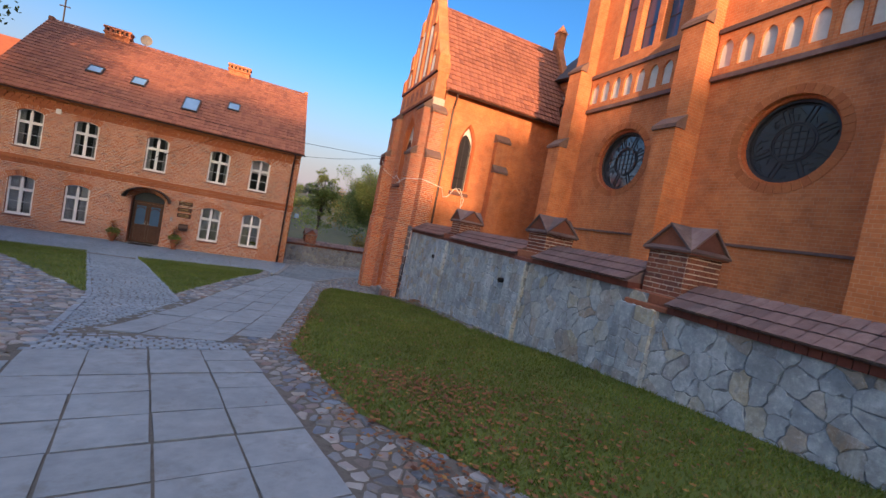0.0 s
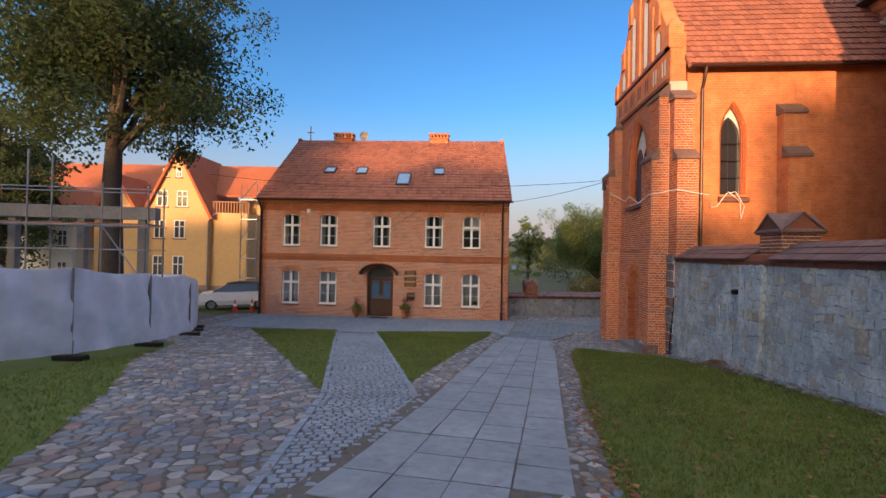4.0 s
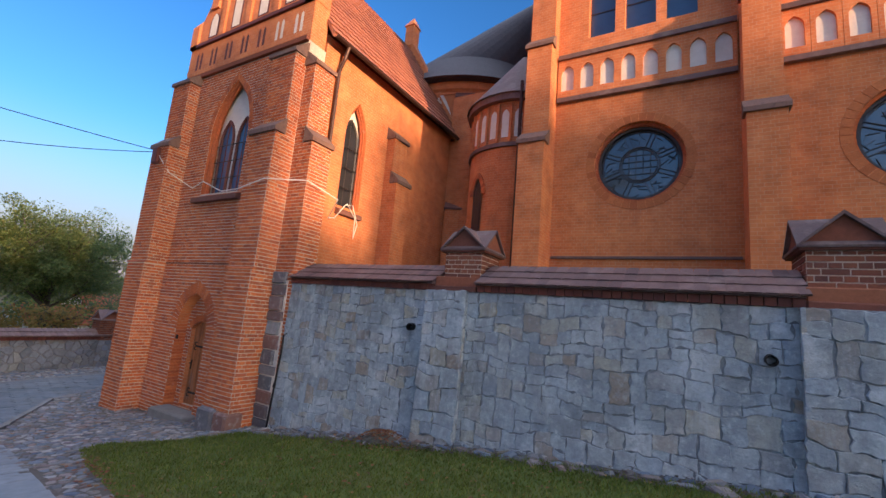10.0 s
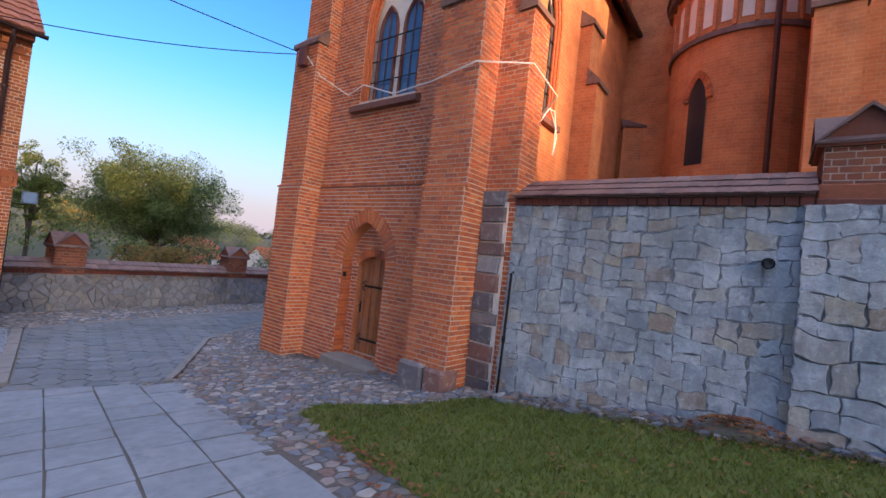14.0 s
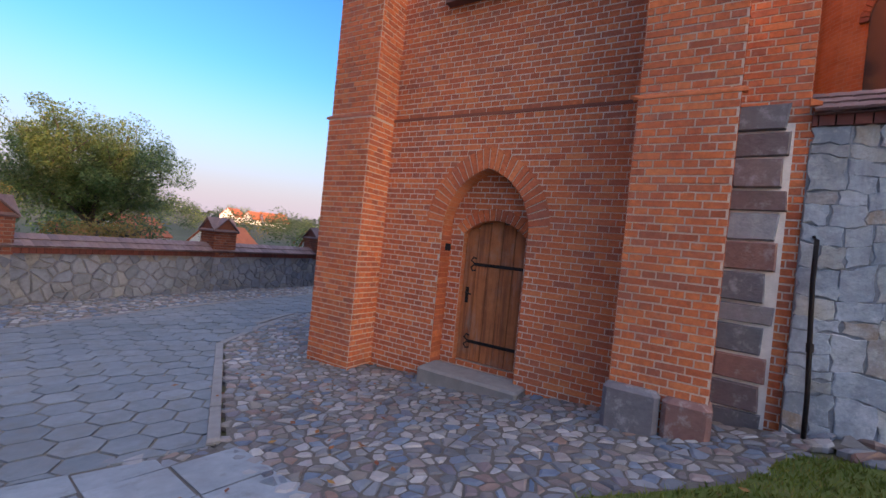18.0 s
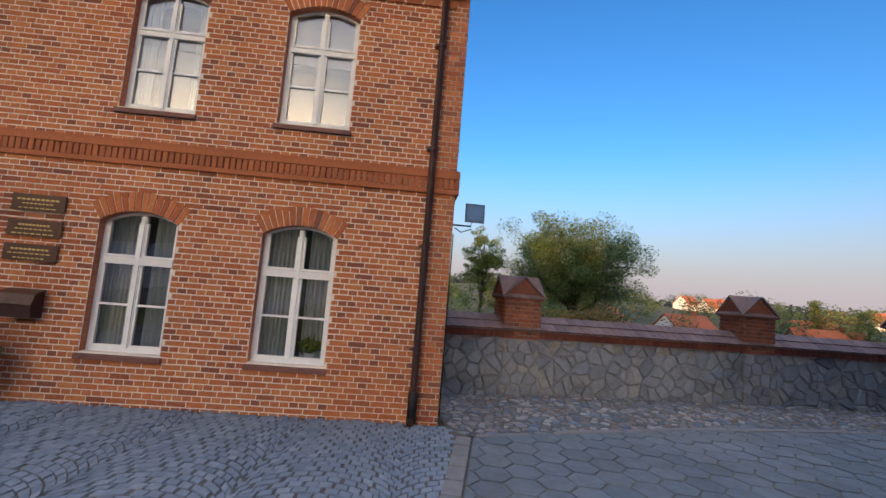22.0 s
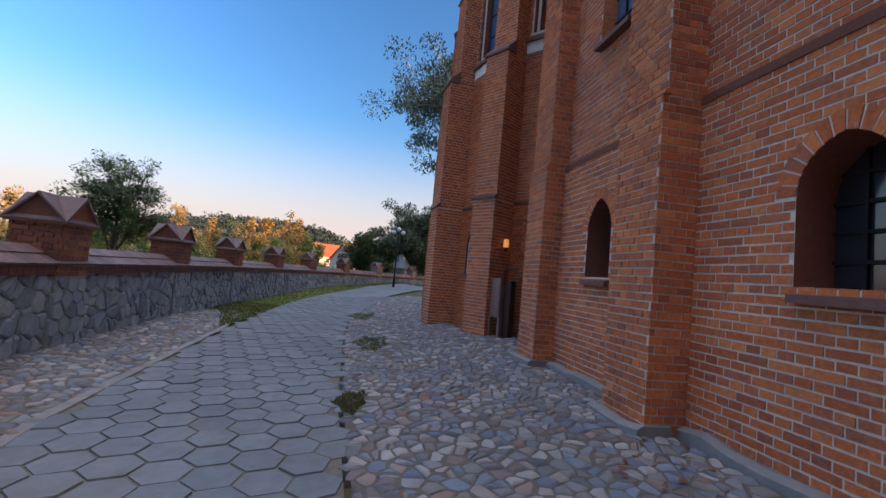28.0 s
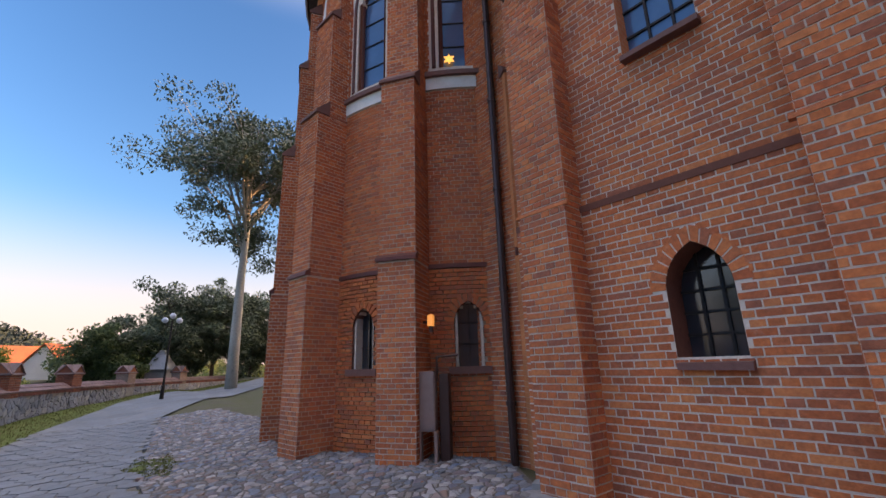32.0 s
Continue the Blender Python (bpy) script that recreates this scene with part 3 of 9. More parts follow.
KERB = material("concrete_kerb", ((0.252, 0.248, 0.238), (0.196, 0.193, 0.189)), .9, 8, .4, 70)
JOINT_EARTH = material("damp_joint_earth", ((0.123, 0.112, 0.0896), (0.168, 0.157, 0.13), (0.101, 0.106, 0.0672)), .97, 10, .6, 60, stain=.5)
SOIL = material("earth_and_grit", ((0.0935, 0.0867, 0.0748), (0.136, 0.127, 0.112), (0.0748, 0.0706, 0.0612)), .97, 10, .8, 60, stain=.5)
TURF = material("turf", ((0.063, 0.098, 0.017), (0.091, 0.126, 0.025), (0.084, 0.105, 0.021)), .95, 7, .9, 60, stain=.4)
GRASS = material("grass_blades", ((0.105, 0.155, 0.022), (0.155, 0.211, 0.031), (0.198, 0.242, 0.043), (0.26, 0.236, 0.074)), .6, 3, .1, 20, pick="piece", stain=.65, stain_scale=1.1)
LEAF_LITTER = material("fallen_leaves", ((.16, .05, .025), (.24, .10, .035), (.12, .05, .03), (.30, .17, .05)), .8, 10, .2, 40, pick="piece")
WHITE_PAINT = material("white_window_paint", ((.80, .80, .78), (.74, .74, .72)), .45, 8, .08, 60, stain=.15)
PANE = glass("window_glass", (.05, .06, .075))
PANE_DARK = glass("leaded_glass", (.025, .028, .035), .12)
LEAD = material("lead_cames", ((.05, .05, .055), (.08, .08, .085)), .6, 10, .2, 40, metal=.3)
IRON = material("wrought_iron", ((.012, .011, .012), (.03, .026, .025)), .55, 20, .3, 60, metal=.5)
GUTTER = material("brown_gutter", ((.055, .03, .028), (.08, .045, .04)), .4, 6, .1, 50, metal=.3)
DOOR_OLD = material("weathered_oak", ((.34, .115, .038), (.44, .165, .06), (.24, .075, .03)), .75, 7, .4, 30, pick="piece", stain=.6, stain_scale=1.6)
DOOR_DARK = material("dark_stained_wood", ((.06, .028, .018), (.09, .042, .025)), .45, 9, .2, 40)
SILL_STONE = material("dark_sill_tiles", ((.15, .07, .058), (.21, .10, .08)), .75, 12, .35, 50)
CURTAIN = material("net_curtain", ((.52, .54, .52), (.38, .40, .39)), .95, 30, .3, 20)
YELLOW_WALL = material("yellow_render", ((.62, .42, .20), (.55, .36, .17)), .92, 3, .2, 50, stain=.25, dark=.7)
TARP = material("pale_tarpaulin", ((0.829, 0.896, 1.008), (0.694, 0.773, 0.896)), .45, 3, .3, 6, stain=.3, dark=.75)
STEEL = material("galvanised_steel", ((.35, .36, .37), (.26, .27, .28)), .45, 12, .15, 50, metal=.8)
TERRACOTTA = material("terracotta", ((.35, .13, .06), (.28, .10, .05)), .85, 10, .3, 50)
BARK_PALE = material("pale_bark", ((.30, .29, .25), (.38, .37, .33), (.24, .24, .21)), .9, 8, .6, 22, stain=.4)
BARK = material("bark", ((.06, .048, .038), (.11, .09, .07)), .95, 12, .9, 25)
LEAVES = material("green_leaves", ((.09, .14, .03), (.14, .20, .04), (.19, .24, .055), (.26, .26, .07)), .6, 3, .1, 20, pick="piece", spec=.25)
LEAVES_DARK = material("dark_leaves", ((.055, .085, .035), (.08, .12, .045), (.11, .15, .06)), .6, 3, .1, 20, pick="piece", spec=.25)
LEAVES_WARM = material("autumn_leaves", ((.16, .15, .035), (.26, .19, .04), (.32, .18, .04), (.12, .13, .03)), .6, 3, .1, 20, pick="piece", spec=.25)
LEAVES_ORANGE = material("orange_leaves", ((0.39, 0.208, 0.052), (0.468, 0.247, 0.065), (0.247, 0.208, 0.065), (0.182, 0.182, 0.0585)), .6, 3, .1, 20, pick="piece", spec=.2)
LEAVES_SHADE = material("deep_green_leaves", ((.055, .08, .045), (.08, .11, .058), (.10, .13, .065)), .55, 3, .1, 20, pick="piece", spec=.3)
# far foliage darkened in its base colour to look unlit and hazy
WOODS_SHADED = material("shaded_woods", ((.035, .05, .035), (.05, .065, .045), (.028, .042, .034)), .7, 3, .1, 20, pick="piece", spec=.2)
SKY_GLASS = glass("skylight_glass", (.10, .24, .42), .05)
ROSE_GLASS = glass("rose_glass", (.07, .08, .095), .06)
ROSE_GLASS.node_tree.nodes["Principled BSDF"].inputs["IOR"].default_value = 1.75
PANE_BLUE = glass("blue_leaded_glass", (.06, .12, .22), .08)
SLATE = material("dark_slate", ((.05, .05, .06), (.08, .075, .085)), .6, 8, .3, 30)
STONE_CAP = material("cap_stone", ((.20, .15, .12), (.28, .21, .17)), .85, 9, .5, 40, stain=.5)
CAPS = material("weathered_cap_tiles", ((.17, .10, .08), (.24, .15, .12), (.13, .09, .08)), .8, 9, .5, 40, stain=.5)
GILT = material("gilt_letters", ((.55, .42, .18), (.45, .33, .13)), .4, 10, .1, 40, metal=.6)
FLOOD = material("floodlight_enamel", ((.05, .08, .14), (.07, .11, .18)), .4, 8, .1, 40)
CAB = material("cabinet_paint", ((.32, .22, .19), (.26, .17, .15)), .55, 8, .15, 40)
FAR_ROOF = material("far_roof_tiles", ((.42, .13, .05), (.34, .10, .045)), .8, 3, .3, 12, stain=.4)
WOODRAIL = material("stained_rail", ((.35, .18, .08), (.28, .14, .06)), .7, 8, .2, 30)
CARWHITE = material("white_car_paint", ((.80, .81, .82), (.76, .77, .78)), .25, 2, .02, 10, spec=.6, stain=.1)
RUBBER = material("tyre_rubber", ((.02, .02, .02), (.035, .035, .035)), .85, 12, .3, 40)
CONE = material("cone_plastic", ((.65, .08, .03), (.55, .06, .03)), .5, 6, .1, 30)


def leafy_light(mat, share):
    """Lets light through thin leaves."""
    t = mat.node_tree
    b, out = t.nodes["Principled BSDF"], t.nodes["Material Output"]
    tl, mx = t.nodes.new("ShaderNodeBsdfTranslucent"), t.nodes.new("ShaderNodeMixShader")
    mx.inputs[0].default_value = share
    t.links.new(b.inputs["Base Color"].links[0].from_socket, tl.inputs["Color"])
    t.links.new(b.outputs[0], mx.inputs[1])
    t.links.new(tl.outputs[0], mx.inputs[2])
    t.links.new(mx.outputs[0], out.inputs["Surface"])


for leaf_mat in (LEAVES, LEAVES_DARK, LEAVES_WARM, GRASS):
    leafy_light(leaf_mat, .5)


def lining(name, pl, o, d0, d1, mat, parent, closed=False):
    """Brick reveal inside an opening."""
    m = MB()
    pts = o.outline(8, -.003)
    pts = [(pts[0][0], o.z0 + .003)] + pts[1:-1] + [(pts[-1][0], o.z0 + .003)]
    m.loft([[pl(u, z, d1), pl(u, z, d0)] for u, z in pts], closed=False, caps=False)
    m.f = [f[::-1] for f in m.f]
    return part(name, m, mat, parent, "brick window reveal")


def mottle(mat, colour, scale, low, high, amount, upright=1.0):
    """Blends patches of another colour, such as lime bloom or soot, over a material."""
    t = mat.node_tree
    b = t.nodes["Principled BSDF"]
    src = b.inputs["Base Color"].links[0].from_socket
    co, nz, mr, mx = [t.nodes.new(k) for k in ("ShaderNodeTexCoord", "ShaderNodeTexNoise", "ShaderNodeMapRange", "ShaderNodeMixRGB")]
    nz.inputs["Scale"].default_value, nz.inputs["Detail"].default_value, nz.inputs["Roughness"].default_value = scale, 8.0, .7
    for k, v in ((1, low), (2, high), (3, 0.0), (4, amount)):
        mr.inputs[k].default_value = v
    mx.inputs[2].default_value = (*colour, 1)
    mp = t.nodes.new("ShaderNodeMapping")
    mp.inputs["Scale"].default_value = (1, 1, upright)
    t.links.new(co.outputs["Object"], mp.inputs["Vector"])
    t.links.new(mp.outputs[0], nz.inputs["Vector"])
    t.links.new(nz.outputs["Fac"], mr.inputs[0])
    t.links.new(mr.outputs[0], mx.inputs[0])
    t.links.new(src, mx.inputs[1])
    t.links.new(mx.outputs[0], b.inputs["Base Color"])


mottle(STONE_WALL, (.60, .66, .70), 2.2, .50, .68, .6)
mottle(STONE_WALL, (.16, .18, .20), 3.1, .56, .72, .65)
mottle(STONE_WALL, (.20, .23, .25), 9, .50, .64, .5)
mottle(STONE_WALL, (.58, .62, .64), 13, .56, .68, .4)
mottle(STONE_JOINT, (.16, .18, .19), 5, .50, .62, .55)
mottle(GRANITE, (.40, .41, .42), 7, .52, .66, .55)
mottle(DOOR_OLD, (.30, .25, .21), 2.2, .52, .72, .5)
mottle(DOOR_OLD, (.10, .04, .022), 16, .46, .62, .6, .05)
mottle(DOOR_OLD, (.33, .28, .24), 5, .55, .72, .5, .25)
mottle(STONE_JOINT, (.42, .47, .50), 1.4, .56, .72, .7)
for washed in (STONE_WALL, STONE_JOINT):
    mottle(washed, (.52, .58, .62), 3.0, .52, .70, .55, .22)
    mottle(washed, (.14, .16, .18), 2.1, .54, .72, .5, .3)
mottle(STONE_YARD, (.11, .11, .12), 2.6, .52, .70, .6)
mottle(BRICK_CHURCH, (.17, .085, .07), 1.1, .54, .72, .45)
mottle(BRICK_CHURCH, (.58, .44, .36), 7.0, .60, .74, .4)
mottle(BRICK_CHURCH, (.13, .065, .055), 9.0, .58, .72, .4)
mottle(BRICK_CHURCH_FAR, (.26, .12, .08), .7, .55, .75, .45)
mottle(BRICK_CHURCH_FAR, (.72, .34, .16), 1.6, .54, .72, .35)
mottle(BRICK_HOUSE, (.55, .28, .16), 1.3, .58, .78, .22)
mottle(SLAB, (.18, .19, .20), 1.4, .52, .7, .5)
mottle(SLAB, (.13, .135, .125), 4.5, .54, .68, .5)
mottle(HEX, (.12, .115, .095), 3.2, .52, .68, .5)
mottle(HEX, (.24, .24, .23), .7, .54, .7, .4)
mottle(HEX, (.15, .15, .14), 1.1, .5, .7, .5)
mottle(COPING, (.30, .24, .22), 2.4, .52, .7, .5)
mottle(ROOF, (.22, .10, .07), .9, .54, .75, .45)
mottle(TURF, (.17, .14, .06), 1.5, .52, .7, .6)
LEAVES_LIGHT = material("yellowing_leaves", ((.085, .145, .038), (.12, .185, .05), (.16, .22, .058), (.22, .24, .07), (.065, .11, .03)), .6, 3, .1, 20, pick="piece", spec=.25)
leafy_light(LEAVES_LIGHT, .5)
leafy_light(TARP, .4)
GRASS_DULL = material("dull_grass", ((0.07, 0.091, 0.021), (0.105, 0.119, 0.035), (0.147, 0.14, 0.049), (0.084, 0.084, 0.028)), .7, 3, .1, 20, pick="piece", stain=.5, stain_scale=1.2)
leafy_light(GRASS_DULL, .4)

# ---- ground sheet ----
PERIMETER = ((1.3, 29.2), (2.87, 29.58), (8.0, 30.2), (12.1, 30.4), (16.6, 30.6), (21.0, 30.5), (25.5, 29.9), (30.0, 28.9), (34.5, 27.2), (39.0, 24.8), (43.5, 21.5), (48.0, 17.0))


def far_ground(x, y):
    """Inside the walls the yard; beyond them a valley that rises to low hills."""
    r = np.interp(x, [p[0] for p in PERIMETER], [p[1] for p in PERIMETER]) if x > 1.3 else 46.0
    if x < -40 or x > 62 or y < -45:
        d = max(-40 - x, x - 62, -45 - y)
    else:
        d = -1
    out = max(d, y - r - 0.8 if y > 20 else -1, x - 49 if y < 20 else -1)
    z = gz(min(max(x, -30), 45), y) - 0.035
    if out <= 0:
        return z
    s = min(1, out / 22)
    s = s * s * (3 - 2 * s)
    hills = 17 * min(1, max(0, (out - 60) / 420)) * (0.75 + 0.35 * math.sin(x * 0.006 + 1) + 0.2 * math.sin(x * 0.017))
    hills += 40 * math.exp(-((x - 560) / 190) ** 2 - ((y - 145) / 112) ** 4)
    hills += 8 * math.exp(-((x - 142) / 34) ** 2 - ((y - 32) / 20) ** 2)
    return z * (1 - s) + (-8.5) * s + hills


def spread(lo, hi, step, far, n):
    mid = list(np.arange(lo, hi + 1e-6, step))
    g = [step * 1.5 ** k for k in range(n)]
    a, b = [lo - sum(g[:k + 1]) for k in range(n)], [hi + sum(g[:k + 1]) for k in range(n)]
    return [-far] + [v for v in reversed(a) if v > -far] + mid + [v for v in b if v < far] + [far]


gxs, gys = spread(-20, 60, 0.8, 2500, 16), spread(-12, 60, 0.5, 2500, 17)
mb = MB()
for y in gys:
    for x in gxs:
        mb.v.append((x, y, far_ground(x, y)))
w = len(gxs)
for j in range(len(gys) - 1):
    for i in range(w - 1):
        mb.f.append((j * w + i, j * w + i + 1, (j + 1) * w + i + 1, (j + 1) * w + i))
GROUND_MAT = material("ground", ((.10, .088, .066), (.085, .09, .04), (.12, .10, .07)), .97, .5, .8, 20, stain=.5, stain_scale=.05)
struct("ground", mb, GROUND_MAT, "earth and worn turf under the paving and down the valley", "ground", smooth=True, uv=False)

# lawns: a sheet of turf on the ground, with blades on top
LAWNS = {
    "lawn_by_wall": [(5.35, -12), (5.35, 11), (5.2, 14.1), (5.0, 15.6), (4.95, 17.0), (4.2, 17.4), (3.4, 18.35), (2.95, 18.2), (2.55, 17.0), (2.1, 15), (1.75, 12.8), (1.3, 10.5), (1.05, 8.9), (.62, 6.5), (.62, 6.1), (1.05, 3.8), (1.85, 2.55), (2.6, -2), (3.0, -12)],
    "lawn_west": [(-10.6, 21.8), (-6.75, 22.35), (-3.05, 10.4)],
    "lawn_east": [(-4.9, 22.2), (.35, 23.3), (-1.7, 11.3)],
    "lawn_by_car": [(-14.6, 26.1), (-15.2, 27.6), (-24.0, 31.6), (-28.5, 33.2), (-31.0, 31.4)],
    "lawn_far_west": [(-4.1, 3.5), (-4.25, 6.4), (-6.4, 9.9), (-8.3, 12.6), (-9.4, 15.6), (-12, 16), (-14, 3.5)],
}


def sheet(poly, step, lift):
    """A patch of ground over a polygon."""
    m = MB()
    xs, ys = [p[0] for p in poly], [p[1] for p in poly]
    nx, ny = max(1, int((max(xs) - min(xs)) / step)), max(1, int((max(ys) - min(ys)) / step))
    for i in range(nx):
        for j in range(ny):
            x0, y0 = min(xs) + (max(xs) - min(xs)) * i / nx, min(ys) + (max(ys) - min(ys)) * j / ny
            x1, y1 = min(xs) + (max(xs) - min(xs)) * (i + 1) / nx, min(ys) + (max(ys) - min(ys)) * (j + 1) / ny
            q = list(poly)
            for bx, by, ax, ay in ((x0, y0, -1, 0), (x1, y0, 1, 0), (x0, y0, 0, -1), (x0, y1, 0, 1)):
                q = cut(q, bx, by, ax, ay) if len(q) > 2 else q
            if len(q) > 2:
                area = sum(q[k - 1][0] * p[1] - p[0] * q[k - 1][1] for k, p in enumerate(q))
                q = q if area > 0 else q[::-1]
                m.add([(x, y, gz(x, y) + lift) for x, y in q], [tuple(range(len(q)))])
    return m


for name, poly in LAWNS.items():
    area = sum(poly[k - 1][0] * p[1] - p[0] * poly[k - 1][1] for k, p in enumerate(poly))
    struct(name, sheet(poly if area > 0 else poly[::-1], 0.6, 0.02), TURF, "mown autumn lawn with fallen leaves", "lawn", uv=False)


# ---- windows, doors, walls of the house ----
def casement(parent, pl, o, depth=-0.11, upper=False, blind=None, seed=0):
    """A white timber window: frame, mullion, transom, bars, panes and sill."""
    win = new("window")
    win.parent = parent
    f = MB()
    zt = o.zs + o.rise
    t = 0.058
    inner = Opening(o.uc, o.w - 2 * t, o.z0 + t, o.zs, max(0.01, o.rise - t * 0.6), o.shape)
    a, b = o.outline(8), inner.outline(8)
    for i in range(len(a)):
        j = (i + 1) % len(a)
        f.prism([a[i], a[j], b[j], b[i]], pl, depth - 0.05, depth)
    part("frame", f, WHITE_PAINT, win, "white painted timber frame")
    tr = o.z0 + (zt - o.z0) * 0.64
    m = MB()
    slab(m, pl, o.uc - o.w / 2 + t, o.uc + o.w / 2 - t, tr - 0.045, tr + 0.05, depth - 0.05, depth + 0.025)
    slab(m, pl, o.uc - o.w / 2 + t, o.uc + o.w / 2 - t, tr + 0.03, tr + 0.05, depth, depth + 0.04)
    part("transom", m, WHITE_PAINT, win)
    m = MB()
    slab(m, pl, o.uc - 0.034, o.uc + 0.034, o.z0 + t, zt - t, depth - 0.05, depth + 0.015)
    slab(m, pl, o.uc - 0.02, o.uc + 0.02, o.z0 + t, zt - t, depth, depth + 0.03)
    part("mullion", m, WHITE_PAINT, win)
    for s in (-1, 1):
        m = MB()
        zc = (o.z0 + tr) / 2 + 0.02
        u0, u1 = sorted((o.uc + s * 0.034, o.uc + s * (o.w / 2 - t)))
        slab(m, pl, u0, u1, zc - 0.014, zc + 0.014, depth - 0.03, depth + 0.005)
        for za, zb in ((o.z0 + t, tr - 0.055), (tr + 0.055, o.zs)):
            slab(m, pl, u0, u0 + 0.028, za, zb, depth - 0.04, depth + 0.004)
            slab(m, pl, u1 - 0.028, u1, za, zb, depth - 0.04, depth + 0.004)
            slab(m, pl, u0 + 0.028, u1 - 0.028, za, za + 0.034, depth - 0.04, depth + 0.004)
        part("sash", m, WHITE_PAINT, win)
        g = MB()
        slab(g, pl, u0, u1, o.z0 + t, tr - 0.05, depth - 0.032, depth - 0.024)
        pane = part("pane", g, PANE_CLEAR, win)
        pane.visible_shadow = False
        g = MB()
        top = MB()
        q = [p for p in inner.outline(8) if (p[0] - o.uc) * s > 0.02 and p[1] > tr]
        q = [(u0 if s > 0 else u1, tr + .05)] + [(u1 if s > 0 else u0, tr + .05)] + (q if s > 0 else q[::-1]) + [(u0 if s > 0 else u1, zt - t)]
        g.prism(q if s > 0 else q[::-1], pl, depth - 0.032, depth - 0.024)
        pane = part("pane", g, PANE_CLEAR, win)
        pane.visible_shadow = False
    c = MB()
    rnd = random.Random(seed)
    if blind == "blind":
        slab(c, pl, o.uc - o.w / 2, o.uc + o.w / 2, o.z0 + (zt - o.z0) * .55, zt, depth - 0.13, depth - 0.11)
        part("blind", c, BLIND, win, "pale closed blind")
    else:
        for s in (-1, 1):
            n = 22
            u0, u1 = sorted((o.uc + s * (o.w / 2 + .02), o.uc + s * (0.10 if seed < 9 else .27)))
            row = [(u0 + (u1 - u0) * k / n, depth - 0.16 + 0.022 * math.sin(k * 1.9 + rnd.random()) + 0.01 * rnd.random()) for k in range(n + 1)]
            c.loft([[pl(u, o.z0, d) for u, d in row], [pl(u, zt, d) for u, d in row]], closed=False, caps=False)
        part("curtain", c, CURTAIN, win, "net curtain in folds")
    # a dark sheet stands in for the unlit room behind the panes
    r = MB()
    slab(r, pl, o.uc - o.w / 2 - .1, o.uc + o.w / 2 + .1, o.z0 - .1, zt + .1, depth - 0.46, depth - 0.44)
    part("room_backing", r, UNLIT_DARK, win)
    s = MB()
    s.prism([(-o.w / 2 - .03, -.09), (o.w / 2 + .03, -.09), (o.w / 2 + .03, -0.005), (-o.w / 2 - .03, -0.005)], lambda u, v, d: pl(o.uc + u, o.z0 + v - (0.025 if d > 0 else 0) * (1 if v > -.05 else 0), d), depth, 0.055)
    part("sill", s, SILL_STONE, win, "dark sloping tile sill")
    return win


BLIND = material("pale_blind", ((.55, .54, .53), (.48, .47, .46)), .8, 6, .1, 40)
# near-black colour that holds the darkness of unlit insides
UNLIT_DARK = material("unlit_interior", ((.05, .048, .045), (.08, .075, .07)), .95, 1.5, .1, 10)
PANE_CLEAR = glass("clear_window_glass", (.9, .93, .95), .01, 1.0)
PANE_CLEAR.node_tree.nodes["Principled BSDF"].inputs["IOR"].default_value = 1.75

HOUSE_AT = pose(1.31, 27.40, -1.97, 0, 0, 1.6)
HL, HD, HE, HR = 14.3, 11.6, 6.55, 11.25
house = thing("house", HOUSE_AT, "two-storey orange brick house with a red tiled roof", "house")
front, east, west, back = Plane(0, 0, 0), Plane(0, 0, 90), Plane(-HL, 0, -90), Plane(0, HD, 180)
UC = (-12.44, -10.27, -7.20, -4.22, -2.09)
low = [Opening(u, 1.02, .64, 2.38, .15, "seg", .22) for i, u in enumerate(UC) if i != 2]
high = [Opening(u, 1.02, 3.96, 5.62, .15, "seg", .22) for u in UC]
hdoor = Opening(-7.23, 1.5, -.02, 2.45, .33, "seg", .22)
mb = MB()
wall_with(mb, front, -HL, 0, -.4, HE, low + high + [hdoor], -.42, 0)
part("wall", mb, MORTAR, house, "front wall of orange brick laid in pale mortar")


for pl, nm in ((east, "wall"), (west, "wall")):
    mb = MB()
    s = 1 if pl is east else -1
    pts = [(0, -.4), (HD, -.4), (HD, HE), (HD / 2, HR - 0.1), (0, HE)]
    if s < 0:
        pts = [(-u, v) for u, v in reversed(pts)]
    mb.prism(pts, pl, -.42, 0)
    part(nm, mb, MORTAR if pl is east else BRICK_HOUSE_FAR, house, "gable wall of orange brick")
mb = MB()
slab(mb, back, 0, HL, -.4, HE, -.42, 0)
part("wall", mb, BRICK_HOUSE_FAR, house)
for i, o in enumerate(low):
    casement(house, front, o, seed=i)
for i, o in enumerate(high):
    casement(house, front, o, upper=True, blind="blind" if i == 4 else None, seed=9 + i)

for o in low + high + [hdoor]:
    lining("reveal", front, o, -.11 if o is not hdoor else -.4, .0, BRICK_HOUSE_FAR, house)
# brick courses on the front and the east gable
HOUSE_SPARE = []
rnd = random.Random(3)
mb = MB()
bricks(mb, front, -HL, 0, -.30, HE - .05, low + high + [hdoor], rnd, keep=lambda u, z: u > -1.62 and z < 1.05, spare=HOUSE_SPARE, bond="house")
for o in low + high + [hdoor]:
    ring_bricks(mb, front, o, .26, rnd, proud=.013, step=.077)
part("brickwork", mb, BRICK_HOUSE, house, "orange and dark burnt bricks", uv=False, kind="stuff")
mb = MB()
